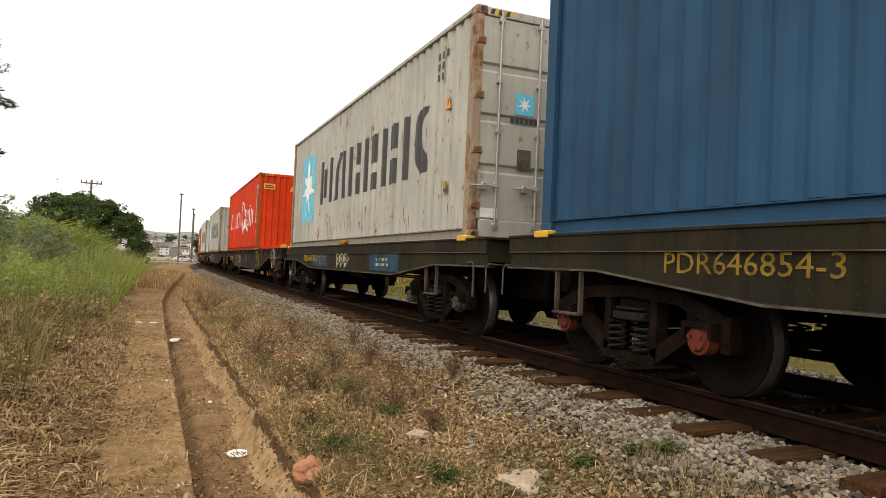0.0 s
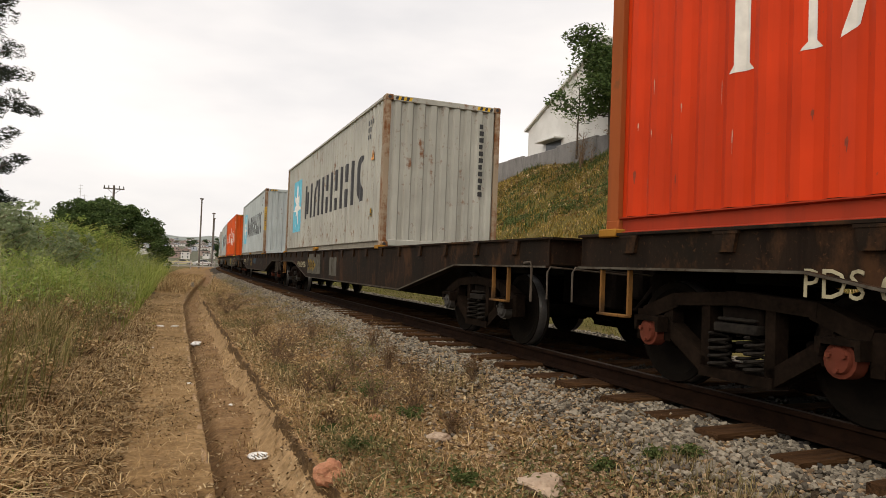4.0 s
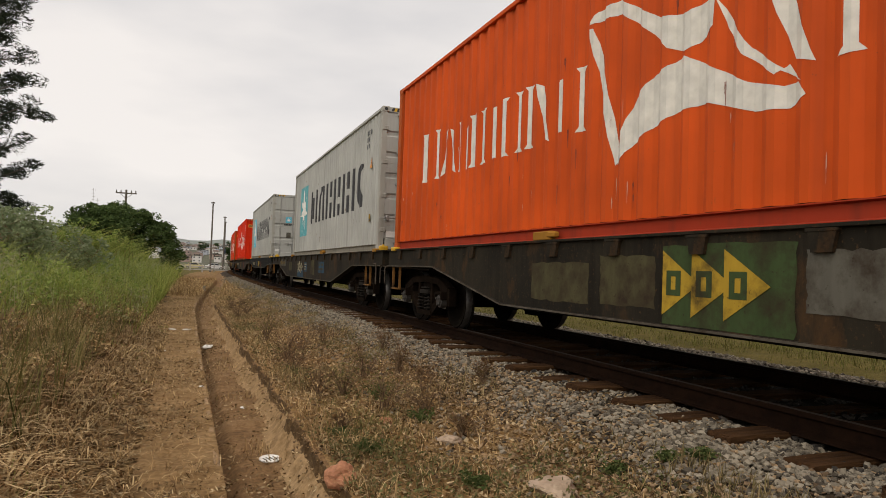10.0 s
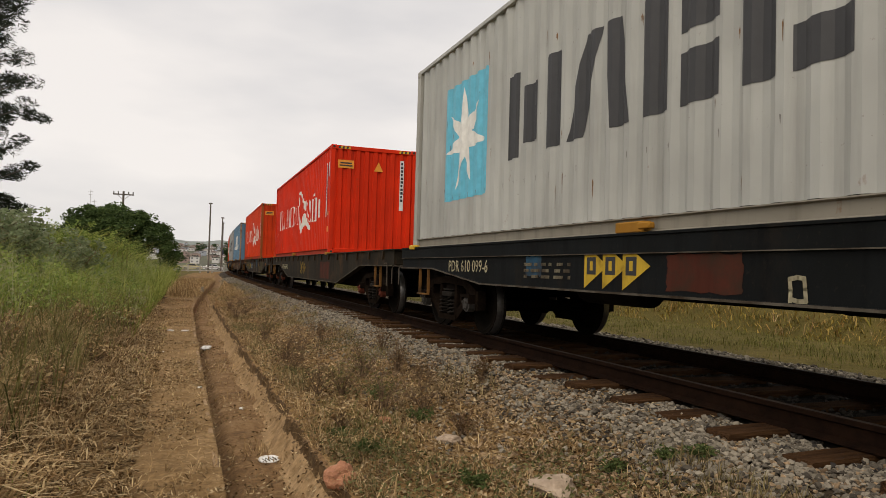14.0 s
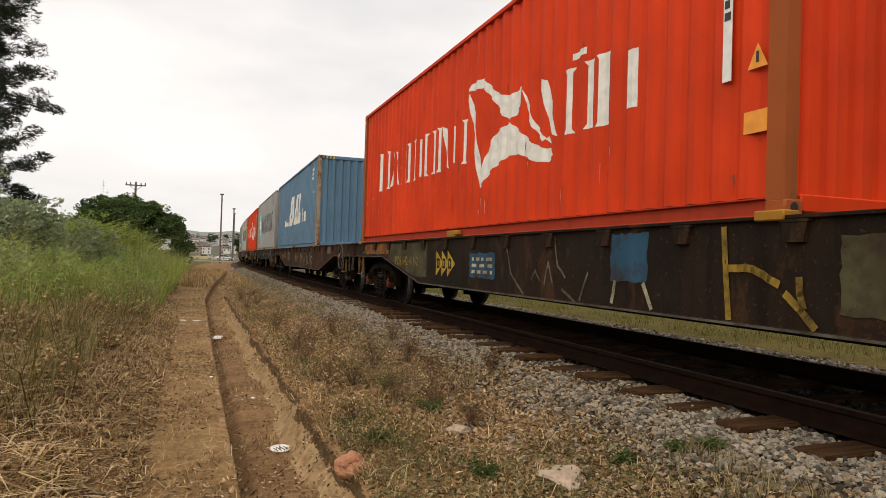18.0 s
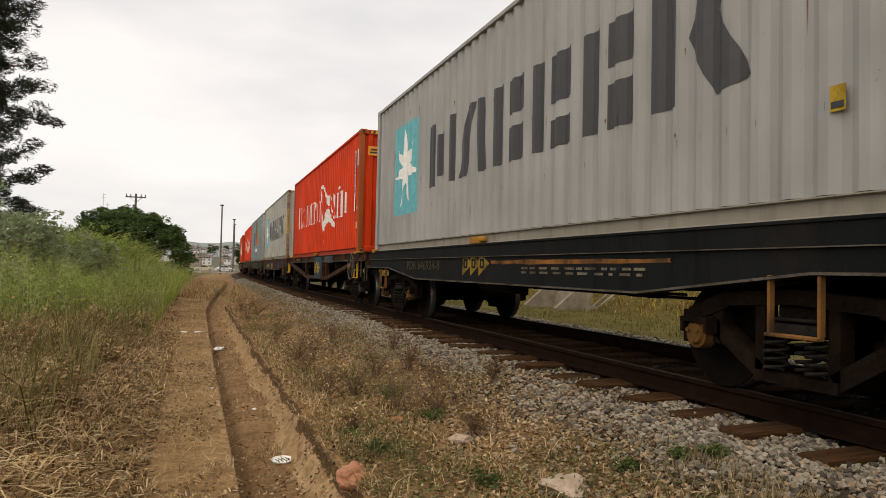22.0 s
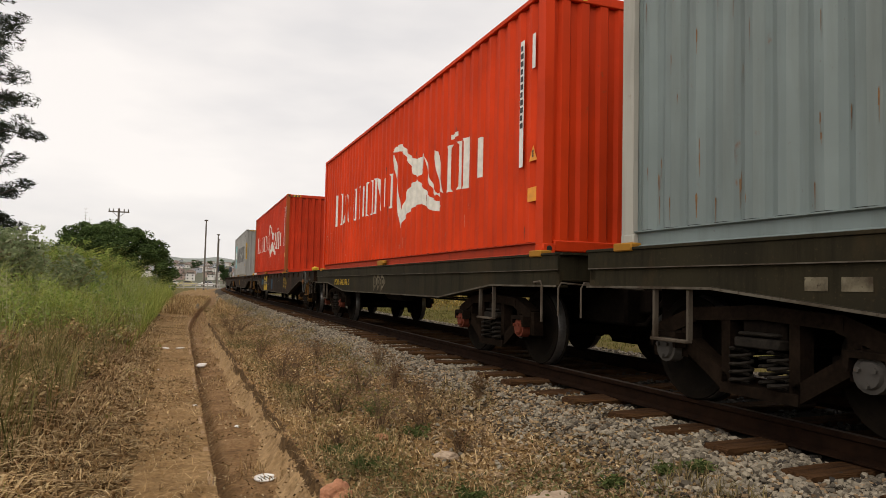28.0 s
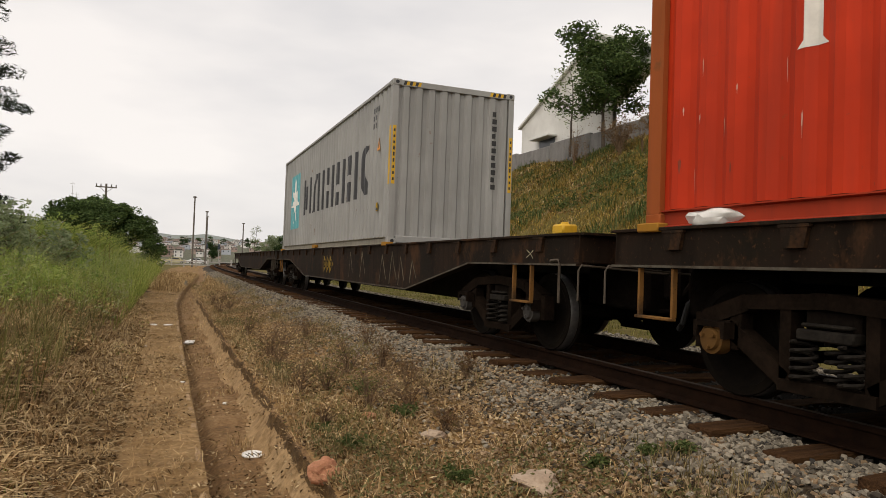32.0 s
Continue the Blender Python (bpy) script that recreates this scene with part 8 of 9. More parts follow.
for x, y in ((8.2, 150.0), (10.7, 150.0)):
    sg = thing("railway_signal", "small dark signal head on a pale post", "signal", m=pose(x, y, -0.6))
    put("post", Shape().cyl((0, 0, -0.2), (0, 0, 3.6), 0.08, None, 8).mesh("post", MAT["galv"]), sg)
    put("head", Shape().cbox(-0.25, 0.25, -0.15, 0.15, 3.4, 4.5, 0.05).cyl((0, -0.15, 4.2), (0, -0.3, 4.2), 0.13, None, 10).cyl((0, -0.15, 3.75), (0, -0.3, 3.75), 0.13, None, 10).mesh("head", MAT["signal_blue"]), sg)
for x, h in ((-29.0, 25.4), (-27.7, 22.0), (-39.4, 13.6)):
    ant = thing("antenna_mast", "thin grey lattice antenna far behind the trees", "antenna", "antennas beyond the trees", m=pose(x, 260, -0.5))
    put("mast", Shape().cyl((0, 0, -0.3), (0, 0, h), 0.14, 0.05, 6).mesh("mast", MAT["galv"]), ant)
    for k in range(4):
        put("aerial", Shape().cbox(-0.7 + 0.1 * k, 0.7 - 0.1 * k, -0.04, 0.04, h - 0.7 - 1.1 * k, h - 0.62 - 1.1 * k, 0.01).mesh("aerial", MAT["galv"]), ant)
fence = thing("crossing_fence", "pale timber rail fence before the level crossing", "fence")
for i in range(9):
    put("post", Shape().cbox(-0.09, 0.09, -0.09, 0.09, 0, 1.35, 0.02).mesh("post", MAT["wall_light"]), fence, m=pose(-4.0 + 1.75 * i, 112 + 0.15 * i, -0.65))
for z in (0.45, 0.95):
    put("rail", Shape().cbox(-4.1, 10.1, -0.05, 0.05, z - 0.07, z + 0.07, 0.01).mesh("rail", MAT["wall_light"]), fence, m=pose(0, 112.5, -0.65))


def car(label, mat, m):
    root = thing("car", label, "car", "cars at the crossing", m=m)
    body = Shape().prism([(-2.1, 0.28), (-2.15, 0.72), (-1.95, 0.88), (-1.15, 0.95), (-0.65, 1.42), (0.75, 1.44), (1.45, 0.98), (2.05, 0.86), (2.12, 0.5), (2.05, 0.28)], -0.82, 0.82, "x")
    put("body", body.mesh("body", MAT[mat]), root)
    put("side_window", Shape().prism([(-1.0, 0.98), (-0.58, 1.36), (0.68, 1.38), (1.2, 1.0)], -0.832, -0.822, "x").mesh("side_window", MAT["window_dark"]), root)
    put("side_window", Shape().prism([(-1.0, 0.98), (-0.58, 1.36), (0.68, 1.38), (1.2, 1.0)], 0.822, 0.832, "x").mesh("side_window", MAT["window_dark"]), root)
    for x in (-0.78, 0.78):
        for y in (-1.3, 1.3):
            wh = put("car_wheel", None, root, m=pose(x, y, 0.31))
            put("tyre", Shape().cyl((-0.1, 0, 0), (0.1, 0, 0), 0.31, None, 16).mesh("tyre", MAT["rubber"]), wh)
            put("rim", Shape().cyl((-0.105, 0, 0), (0.105, 0, 0), 0.18, None, 12).mesh("rim", MAT["galv"]), wh)
    return root


car("pale yellow car waiting at the level crossing", "car_yellow", pose(2.6, 163, -0.58, 0, 0, 86))
car("white car waiting at the level crossing", "car_white", pose(7.0, 164, -0.58, 0, 0, 92))
car("pale car waiting behind the fence", "car_yellow", pose(-1.8, 164, -0.58, 0, 0, 90))
moving_car = car("small white car driving over the level crossing", "car_white", pose(0, 168, -0.58, 0, 0, 90))
road = thing("crossing_road", "worn grey asphalt road over the railway", "road", kind="structure",
             data=Shape().box(-120, 140, 160.5, 172, -0.75, -0.585).mesh("crossing_road", mottled("worn_asphalt", (0.05, 0.05, 0.048), (0.10, 0.098, 0.094), 0.8)))


def hill_mesh(name, x0, x1, y0, y1, top, seed, mat, label):
    xs, ys = np.linspace(x0, x1, 60), np.linspace(y0, y1, 14)
    X, Yg = np.meshgrid(xs, ys)
    t = (Yg - y0) / (y1 - y0)
    Z = -1.0 + top(X) * np.clip(t, 0, 1) ** 0.8 + 0.05 * top(X) * np.sin(X * 0.11 + seed) * t + 0.035 * top(X) * np.sin(X * 0.37 + 2 * seed) * t
    i = (np.arange(13)[:, None] * 60 + np.arange(59)[None, :]).ravel()
    f = np.stack([i, i + 1, i + 61, i + 60], 1)
    me = fast_mesh(name, np.stack([X, Yg, Z], -1).reshape(-1, 3), f.ravel(), np.full(len(f), 4), MAT[mat])
    me.shade_smooth()
    tagged(new(name, me), label, "hill", kind="structure")


hill_mesh("hillside", -410, 480, 560, 1220, lambda x: 32.0 - 0.02 * np.abs(x - 8), 1, "far_land", "hillside below the town's houses")
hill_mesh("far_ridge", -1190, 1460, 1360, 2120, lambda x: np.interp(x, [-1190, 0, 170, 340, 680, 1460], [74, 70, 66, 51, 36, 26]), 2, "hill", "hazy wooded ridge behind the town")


def house_kind(seed):
    rr = random.Random(seed)
    w, d, h = rr.uniform(4.5, 8.5), rr.uniform(5, 7), rr.uniform(2.8, 5.6)
    wall = Shape().box(-w / 2, w / 2, -d / 2, d / 2, -2.5, h).mesh("wall", None)
    roof = Shape().prism([(-w / 2 - 0.3, h), (0, h + w * 0.17), (w / 2 + 0.3, h)], -d / 2 - 0.3, d / 2 + 0.3, "y").mesh("roof", None)
    win = Shape().box(-0.5, 0.5, -0.04, 0.0, -0.6, 0.6).mesh("window", MAT["window_dark"])
    spots = [(-w * 0.3, h - 1.3), (w * 0.25, h - 1.3)] + ([(-w * 0.3, h - 3.9), (w * 0.25, h - 3.9)] if h > 4.5 else [])
    return wall, roof, win, spots, d


HOUSE_KINDS = [house_kind(k) for k in range(7)]
rr = random.Random(19)
for i in range(230):
    wall, roof, win, spots, d = rr.choice(HOUSE_KINDS)
    y = rr.uniform(585, 1190)
    x = rr.uniform(-34, 46) * (y / 300)
    z = -1.0 + 31.0 * ((y - 560) / 660) ** 0.8
    wm, wn_ = rr.choice((("house_a", "whitewashed"), ("house_a", "whitewashed"), ("house_b", "brick-red"), ("house_c", "bluish")))
    hs = thing("house", "small %s house with a clay roof on the hillside" % wn_, "house", "houses on the hillside", m=pose(x, y, z, 0, 0, rr.uniform(-25, 25)))
    put("wall", wall, hs, MAT[wm])
    put("roof", roof, hs, MAT[rr.choice(("tile_roof", "tile_roof", "patch_grey"))])
    for sx, sz in spots:
        put("window", win, hs, m=pose(sx, -d / 2 - 0.005, sz))
for i in range(34):
    x, y = rr.uniform(-90, 170), rr.uniform(585, 1150)
    z = -1.2 + 31.0 * ((y - 560) / 660) ** 0.8
    tree("town_tree", "distant dark tree between houses", x, y, z, rr.uniform(5, 10), 3.6, 8, 0.25, "leaf_dark", 700, 0.55, 1.7, 400 + i)

# ---------- a bird ----------
bird = thing("bird", "small dark bird gliding over the line", "bird")
put("body", Shape().tube([(0, -0.22, 0), (0, -0.12, 0.0), (0, 0.05, 0), (0, 0.26, 0.0)], [0.02, 0.07, 0.06, 0.01], 7).mesh("body", MAT["ink_black"]), bird)
for s in (-1, 1):
    put("wing", Shape().add([(0, -0.10, 0.02), (s * 0.30, -0.14, 0.10), (s * 0.62, 0.02, 0.02), (s * 0.30, 0.04, 0.10), (0, 0.10, 0.02)], [(0, 1, 3, 4), (1, 2, 3)]).mesh("wing", MAT["ink_black"]), bird)

# ---------- the train ----------
# per vehicle: wagon kind, front of its container along the line at the start, shift of the wagon, and how the two look
LEN = {"PDS": 19.5, "PDR": 13.7, "PCS": 14.3}
def legs(*rows):
    """Tall thin sprayed letters: pairs of (y of one leg, y of the other)."""
    return [[(a, z0), ((a * 2 + b) / 3, z1), (b, z0 + 0.08)] for a, b, z0, z1 in rows]


PALE = "grey shipping container, dark blocks, star panel, "
RED_L = "red corrugated shipping container, white markings, "
TRAIN = [
    dict(kind="PDR", s=-6.14, dz=0.05, dev=0.1, mid_locks=(0.1,),
         wagon=dict(paint="wagon_olive", label="olive flat wagon with yellow numbers under a navy container", corner="yellow", step="step_grey",
                    marks=[("number", "PDR646854-3", 4.13, 2.63, 0.90, 1.06, "ink_ochre"), ("arrows", 0.7, -0.3, 0.74, 1.16, "ink_cream", "wagon_olive")]),
         box=dict(paint="navy", label="dark navy blue corrugated shipping container on an olive wagon", decal=None)),
    dict(kind="PDR", s=7.80, dev=0.1, mid_locks=(0.16,),
         wagon=dict(paint="wagon_olive", label="olive and blue flat wagon with flaking arrow heads", corner="yellow", cap="cap_grey", step="step_grey",
                    marks=[("patch", 3.0, 1.5, 0.78, 1.04, "panel_blue"), ("number", "PDR-646510-2", 4.05, 2.55, 0.87, 1.03, "ink_yellow"), ("bars", 2.4, 1.6, 0.80, 1.02, 3, "ink_faint"),
                           ("arrows", 0.64, -0.42, 0.74, 1.16, "ink_cream", "wagon_olive"), ("patch", -1.8, -3.4, 0.76, 1.06, "panel_blue"), ("bars", -2.2, -2.9, 0.82, 1.0, 2, "ink_cream")]),
         box=dict(paint="grey_rusty", label=PALE + "rusty, doors in front", decal="dark", doors=4, post="post_rust", code="#", scuff="rusty")),
    dict(kind="PDS", s=27.63, dz=0.05, dev=0.45, mid_locks=(3.5,),
         wagon=dict(paint="wagon_brown", label="brown flat wagon with an empty front deck and handwheel", wheel_paint="wheel_pale", bogie_in=1.8, hand=-8.76, locks=(-9.0,),
                    marks=[("number", "PDS 616608 3", 7.0, 5.6, 0.78, 0.96, "ink_cream"), ("patch", 4.6, 3.0, 0.56, 1.04, "patch_olive"), ("patch", 2.8, 1.75, 0.53, 0.72, "panel_blue"),
                           ("arrows", 2.85, 1.9, 0.66, 1.06, "ink_yellow", "wagon_brown"), ("patch", 0.14, -0.45, 0.72, 1.04, "panel_blue"),
                           ("scrawl", "ink_faint", 0.03, legs((1.4, 1.15, 0.6, 1.0), (1.0, 0.8, 0.62, 0.9), (0.6, 0.4, 0.6, 0.95), (-0.95, -1.1, 0.8, 1.05), (-1.15, -1.38, 0.78, 0.93), (-2.5, -2.7, 0.6, 0.8))),
                           ("scrawl", "ink_ochre", 0.10, [[(-3.40, 1.12), (-3.75, 1.10)], [(-3.40, 0.95), (-3.70, 0.97), (-3.55, 0.78)], [(-3.45, 0.62), (-3.52, 0.64)], [(-3.8, 0.60), (-3.95, 1.05)], [(-4.05, 0.60), (-4.15, 1.1), (-4.35, 0.62)]])]),
         box=dict(paint="red", post="post_red", label=RED_L + "on a brown wagon", decal="white", code="#", strip=True, panel_labels=True, scuff="red")),
    dict(kind="PDS", s=47.17, dz=-0.035, dev=0.5, mid_locks=(3.4,),
         wagon=dict(paint="wagon_brown", label="rusty brown flat wagon with grey repainted panels", bogie_in=2.06, cap="cap_grey",
                    marks=[("number", "PDS 624432-7", 6.2, 4.66, 0.76, 0.93, "ink_cream"), ("patch", 4.45, 2.6, 0.60, 1.14, "patch_grey"), ("arrows", 4.36, 3.2, 0.66, 1.02, "ink_ochre", "wagon_brown"), ("patch", 1.4, 0.6, 0.60, 1.05, "patch_grey")]),
         box=dict(paint="grey_rusty", label=PALE + "rusted along the bottom", decal="dark", code="#", post="post_rust", scuff="rusty")),
    dict(kind="PDS", s=66.55, dev=0.5, mid_locks=(3.1,),
         wagon=dict(paint="wagon_brown", label="red-brown rusty flat wagon with an empty front deck", step="step_grey",
                    marks=[("number", "PDS616373-4", 6.55, 5.25, 0.82, 0.99, "ink_cream"), ("bars", 5.0, 3.9, 0.66, 0.92, 3, "ink_faint"), ("patch", 4.5, 3.7, 0.92, 1.14, "patch_grey"),
                           ("arrows", 2.45, 1.5, 0.62, 1.06, "ink_ochre", "wagon_rust"), ("patch", 0.75, -0.15, 0.77, 1.04, "panel_blue"), ("patch", 1.2, 0.85, 0.8, 1.0, "panel_blue"),
                           ("bars", 0.3, -0.1, 0.85, 1.0, 2, "ink_faint"), ("scrawl", "ink_faint", 0.02, legs((-1.0, -1.2, 0.6, 1.1), (-1.9, -2.1, 0.6, 1.1), (-2.4, -2.6, 0.7, 1.0), (-2.8, -3.0, 0.6, 1.0))),
                           ("scrawl", "ink_faint", 0.014, [[(-3.0, 0.95), (-3.2, 0.92), (-3.1, 0.85), (-3.3, 0.84)], [(-3.1, 0.75), (-3.35, 0.72)], [(-4.2, 1.12), (-4.4, 1.16), (-4.6, 1.13)]])]),
         box=dict(paint="grey_pale", label="pale blue-grey shipping container with dark blocks and corrugated end", decal="dark", code="MSKU1890780", post="post_rust", yellow_posts=True, scuff="worn")),
    dict(kind="PDS", s=86.05, dev=0.3, mid_locks=(3.5,),
         wagon=dict(paint="wagon_green", label="rusty green-black flat wagon with large yellow arrow heads", corner="yellow", bogie_in=1.76, hand=-9.0, cap="cap_grey",
                    marks=[("patch", 3.75, 2.6, 0.60, 1.0, "patch_olive"), ("patch", 2.4, 1.6, 0.62, 1.06, "patch_olive"), ("patch", 1.5, 0.2, 0.50, 1.14, "patch_green"), ("arrows", 1.5, 0.4, 0.58, 1.10, "ink_yellow", "patch_green"),
                           ("patch", 0.12, -0.5, 0.68, 1.08, "patch_grey"), ("scrawl", "ink_cream", 0.035, legs((-0.7, -1.0, 0.54, 1.16), (-1.05, -1.35, 0.54, 1.18), (-2.0, -2.3, 0.54, 1.1), (-2.35, -2.55, 0.56, 1.15))),
                           ("patch", -2.9, -3.6, 0.80, 0.92, "ink_orange"), ("scrawl", "ink_orange", 0.07, legs((-2.95, -3.25, 0.56, 0.9), (-3.3, -3.6, 0.56, 0.9))),
                           ("scrawl", "ink_cream", 0.05, [[(-3.2, 0.95), (-3.35, 1.15), (-3.5, 0.95)], [(-3.7, 1.0), (-3.85, 1.02)], [(-4.0, 1.08), (-4.05, 1.0), (-4.2, 1.04)], [(-4.4, 1.06), (-4.5, 1.02)], [(-4.3, 0.76), (-4.4, 0.70)]])]),
         box=dict(paint="orange", post="post_orange", label="orange corrugated shipping container with white markings", decal="white", code="HASU4606816", strip=True, scuff="red")),
    dict(kind="PDS", s=99.42, dz=-0.03, dev=0.2, mid_locks=(-2.9,),
         wagon=dict(paint="wagon_green", label="dark green-brown flat wagon with an empty rear deck", bogie_in=2.18, locks=(-9.0, 9.0), cap="cap_grey",
                    marks=[("patch", 6.65, 4.9, 0.86, 1.12, "patch_grey"), ("number", "PDS 6", 6.46, 5.76, 0.92, 1.06, "ink_ochre"), ("bars", 5.7, 5.05, 0.90, 1.08, 1, "ink_ochre"),
                           ("patch", 4.0, 3.2, 0.70, 1.02, "patch_olive"), ("patch", 1.8, 0.5, 0.50, 0.75, "panel_blue"), ("arrows", 1.71, 0.57, 0.63, 1.06, "ink_cream", "wagon_green"),
                           ("patch", 0.29, -0.29, 0.70, 1.0, "panel_blue"), ("bars", 0.2, -0.2, 0.74, 0.98, 3, "ink_cream"), ("patch", -1.03, -1.67, 0.62, 1.08, "patch_olive"),
                           ("patch", -2.39, -3.3, 0.70, 1.02, "panel_blue"), ("bars", -2.45, -3.2, 0.74, 1.0, 2, "patch_olive")]),
         box=dict(paint="grey", label=PALE + "ribbed doors", decal="dark", emblem="emblem_teal", doors=6, post="post_grey", code="#", scuff="worn")),
    dict(kind="PDR", s=118.95, dev=0.2, mid_locks=(0.03,),
         wagon=dict(paint="wagon_dark", label="blue-black flat wagon with bright yellow arrow heads", corner="yellow", cap="cap_grey",
                    marks=[("number", "PDR 610 099-6", 4.35, 3.0, 0.86, 1.02, "ink_cream"), ("patch", 1.97, 1.6, 0.84, 1.06, "panel_blue"), ("arrows", 0.75, -0.25, 0.74, 1.17, "ink_bright", "ink_black"),
                           ("patch", -0.45, -1.25, 0.76, 1.05, "patch_red"), ("scrawl", "ink_cream", 0.03, [[(-1.66, 0.74), (-1.66, 0.89), (-1.76, 0.88), (-1.77, 0.75), (-1.66, 0.74)]]), ("bars", 2.0, 1.0, 0.80, 1.0, 3, "ink_faint")]),
         box=dict(paint="grey", label=PALE + "smooth doors", decal="dark", doors=4, post="post_grey", door_number="MRKU 437 689 6\n           45G1", scuff="worn")),
    dict(kind="PDS", s=138.58, dev=0.2, mid_locks=(3.4,),
         wagon=dict(paint="wagon_green", label="brown-green flat wagon with pale numbers",
                    marks=[("patch", 8.5, 8.2, 1.04, 1.2, "ink_faint"), ("number", "PDS645664-2", 6.2, 4.7, 0.77, 0.94, "ink_cream"), ("patch", -2.0, -3.4, 0.56, 1.02, "patch_red"), ("arrows", 1.6, 0.5, 0.62, 1.06, "ink_ochre", "wagon_green")]),
         box=dict(paint="scarlet", label="scarlet corrugated shipping container with white markings, scraped low", decal="white", code="#", strip=True, panel_labels=True, scuff="red")),
    dict(kind="PDS", s=157.8, dz=-0.03, dev=0.0, mid_locks=(3.0,),
         wagon=dict(paint="wagon_brown", label="scribbled brown flat wagon with yellow numbers", bogie_in=1.85, hand=-8.46,
                    marks=[("patch", 8.8, 6.6, 0.98, 1.2, "ink_orange"), ("patch", 6.5, 4.2, 0.60, 1.18, "patch_olive"), ("number", "PDS 642 411-2", 6.06, 4.65, 0.78, 0.94, "ink_ochre"), ("arrows", 3.7, 2.85, 0.64, 1.04, "ink_yellow", "wagon_brown"), ("patch", 2.29, 1.43, 0.66, 1.0, "panel_blue"), ("bars", 2.2, 1.5, 0.70, 0.96, 3, "ink_cream"),
                           ("scrawl", "ink_faint", 0.03, [[(1.12, 1.16), (0.95, 0.75), (0.6, 0.52)], [(-0.12, 1.18), (-0.2, 0.85), (-0.35, 0.75)], [(-0.3, 0.62), (-0.57, 0.5)], [(-0.65, 0.52), (-0.8, 0.8)], [(0.4, 0.7), (0.3, 0.8), (0.2, 0.68)], [(0.1, 0.66), (0.0, 0.9), (-0.1, 0.64)]]),
                           ("patch", -1.18, -1.73, 0.74, 1.17, "panel_blue"), ("scrawl", "ink_cream", 0.045, [[(-1.25, 0.73), (-1.22, 0.54)], [(-1.68, 0.73), (-1.80, 0.53)]]),
                           ("scrawl", "ink_ochre", 0.055, [[(-2.64, 1.16), (-2.70, 0.52)], [(-2.70, 0.88), (-2.85, 0.90), (-3.0, 0.85), (-3.12, 0.78)], [(-3.20, 0.72), (-3.42, 0.54)], [(-3.3, 0.82), (-3.34, 0.66)]]), ("patch", -3.6, -4.6, 0.62, 1.1, "patch_olive"), ("scrawl", "ink_faint", 0.05, legs((-4.9, -5.2, 0.7, 1.1), (-5.4, -5.6, 0.7, 1.1)))]),
         box=dict(paint="red", post="post_red", label=RED_L + "rusty front post", decal="white", code="#", strip=True, panel_labels=True, scuff="red")),
    dict(kind="PDS", s=176.7, dev=-0.3, mid_locks=(2.3,),
         wagon=dict(paint="wagon_rust", label="rust-red flat wagon with pale scribbles and yellow numbers", hand=-8.62, cap="cap_grey",
                    marks=[("number", "PDS-624233 2", 5.91, 4.43, 0.79, 0.97, "ink_ochre"), ("patch", 3.92, 3.33, 0.70, 1.09, "ink_faint"), ("bars", 3.85, 3.4, 0.92, 1.02, 2, "ink_ochre"), ("patch", 5.0, 4.75, 0.98, 1.1, "ink_faint"), ("arrows", 1.5, 0.7, 0.66, 1.05, "ink_ochre", "wagon_rust"),
                           ("scrawl", "ink_cream", 0.022, legs((0.0, -0.15, 0.54, 1.0), (-0.3, -0.5, 0.54, 1.0), (-0.55, -0.9, 0.54, 1.05), (-1.6, -1.7, 0.54, 0.95), (-1.8, -2.0, 0.56, 0.9))),
                           ("scrawl", "ink_cream", 0.022, [[(-0.9, 1.1), (-1.05, 0.75), (-1.25, 0.9), (-1.05, 0.52)], [(-1.2, 1.2), (-1.2, 0.95)], [(-2.3, 0.6), (-2.25, 1.16)], [(-2.45, 1.0), (-2.55, 1.05), (-2.6, 0.5)], [(-2.7, 1.15), (-2.75, 0.9), (-2.95, 0.85), (-2.9, 0.75), (-2.65, 0.6)]]),
                           ("patch", -5.80, -6.4, 1.0, 1.2, "ink_faint")]),
         box=dict(paint="dal_blue", label="faded blue corrugated shipping container with slanted white blocks", decal="slant", code="DAYU6112310", code_ink="ink_white", post="post_rust", scuff="rusty")),
    dict(kind="PDR", s=190.35, dz=0.03, dev=-0.75, mid_locks=(0.5,),
         wagon=dict(paint="wagon_dark", label="black flat wagon with dull yellow arrow heads", hand=-6.0, cap="cap_yellow",
                    marks=[("number", "PDR 646924-8", 3.75, 2.0, 0.87, 1.02, "patch_olive"), ("arrows", 1.0, 0.04, 0.80, 1.14, "ink_ochre", "wagon_dark"), ("patch", 0.0, -3.6, 0.965, 1.01, "ink_orange"), ("bars", -0.9, -3.3, 0.84, 0.94, 2, "ink_faint")]),
         box=dict(paint="grey_warm", label=PALE + "dented low, ribbed doors", decal="dark", emblem="emblem_teal", doors=6, scuff="worn")),
    dict(kind="PCS", s=204.2, dev=-0.6, mid_locks=(0.1,),
         wagon=dict(paint="wagon_rust", label="rusty open-framed flat wagon with truss bars and a blue board", hand=-6.27, cap="cap_grey", step="yellow", locks=(6.55,),
                    marks=[("number", "PCS 611 180-7", 5.4, 4.0, 1.09, 1.19, "ink_ochre"), ("arrows", -0.26, -1.29, 0.66, 1.08, "ink_bright", "panel_blue"), ("bars", -1.95, -3.1, 1.04, 1.18, 2, "ink_ochre")]),
         box=dict(paint="red", post="post_red", label="red shipping container with white markings, rusty post", decal="white", code="", strip=True, panel_labels=True, scuff="red")),
    dict(kind="PDR", s=218.75, dz=0.03, dev=-0.35, mid_locks=(0.4,),
         wagon=dict(paint="wagon_rust", label="brown flat wagon with blue panels and yellow arrow heads", cap="cap_grey",
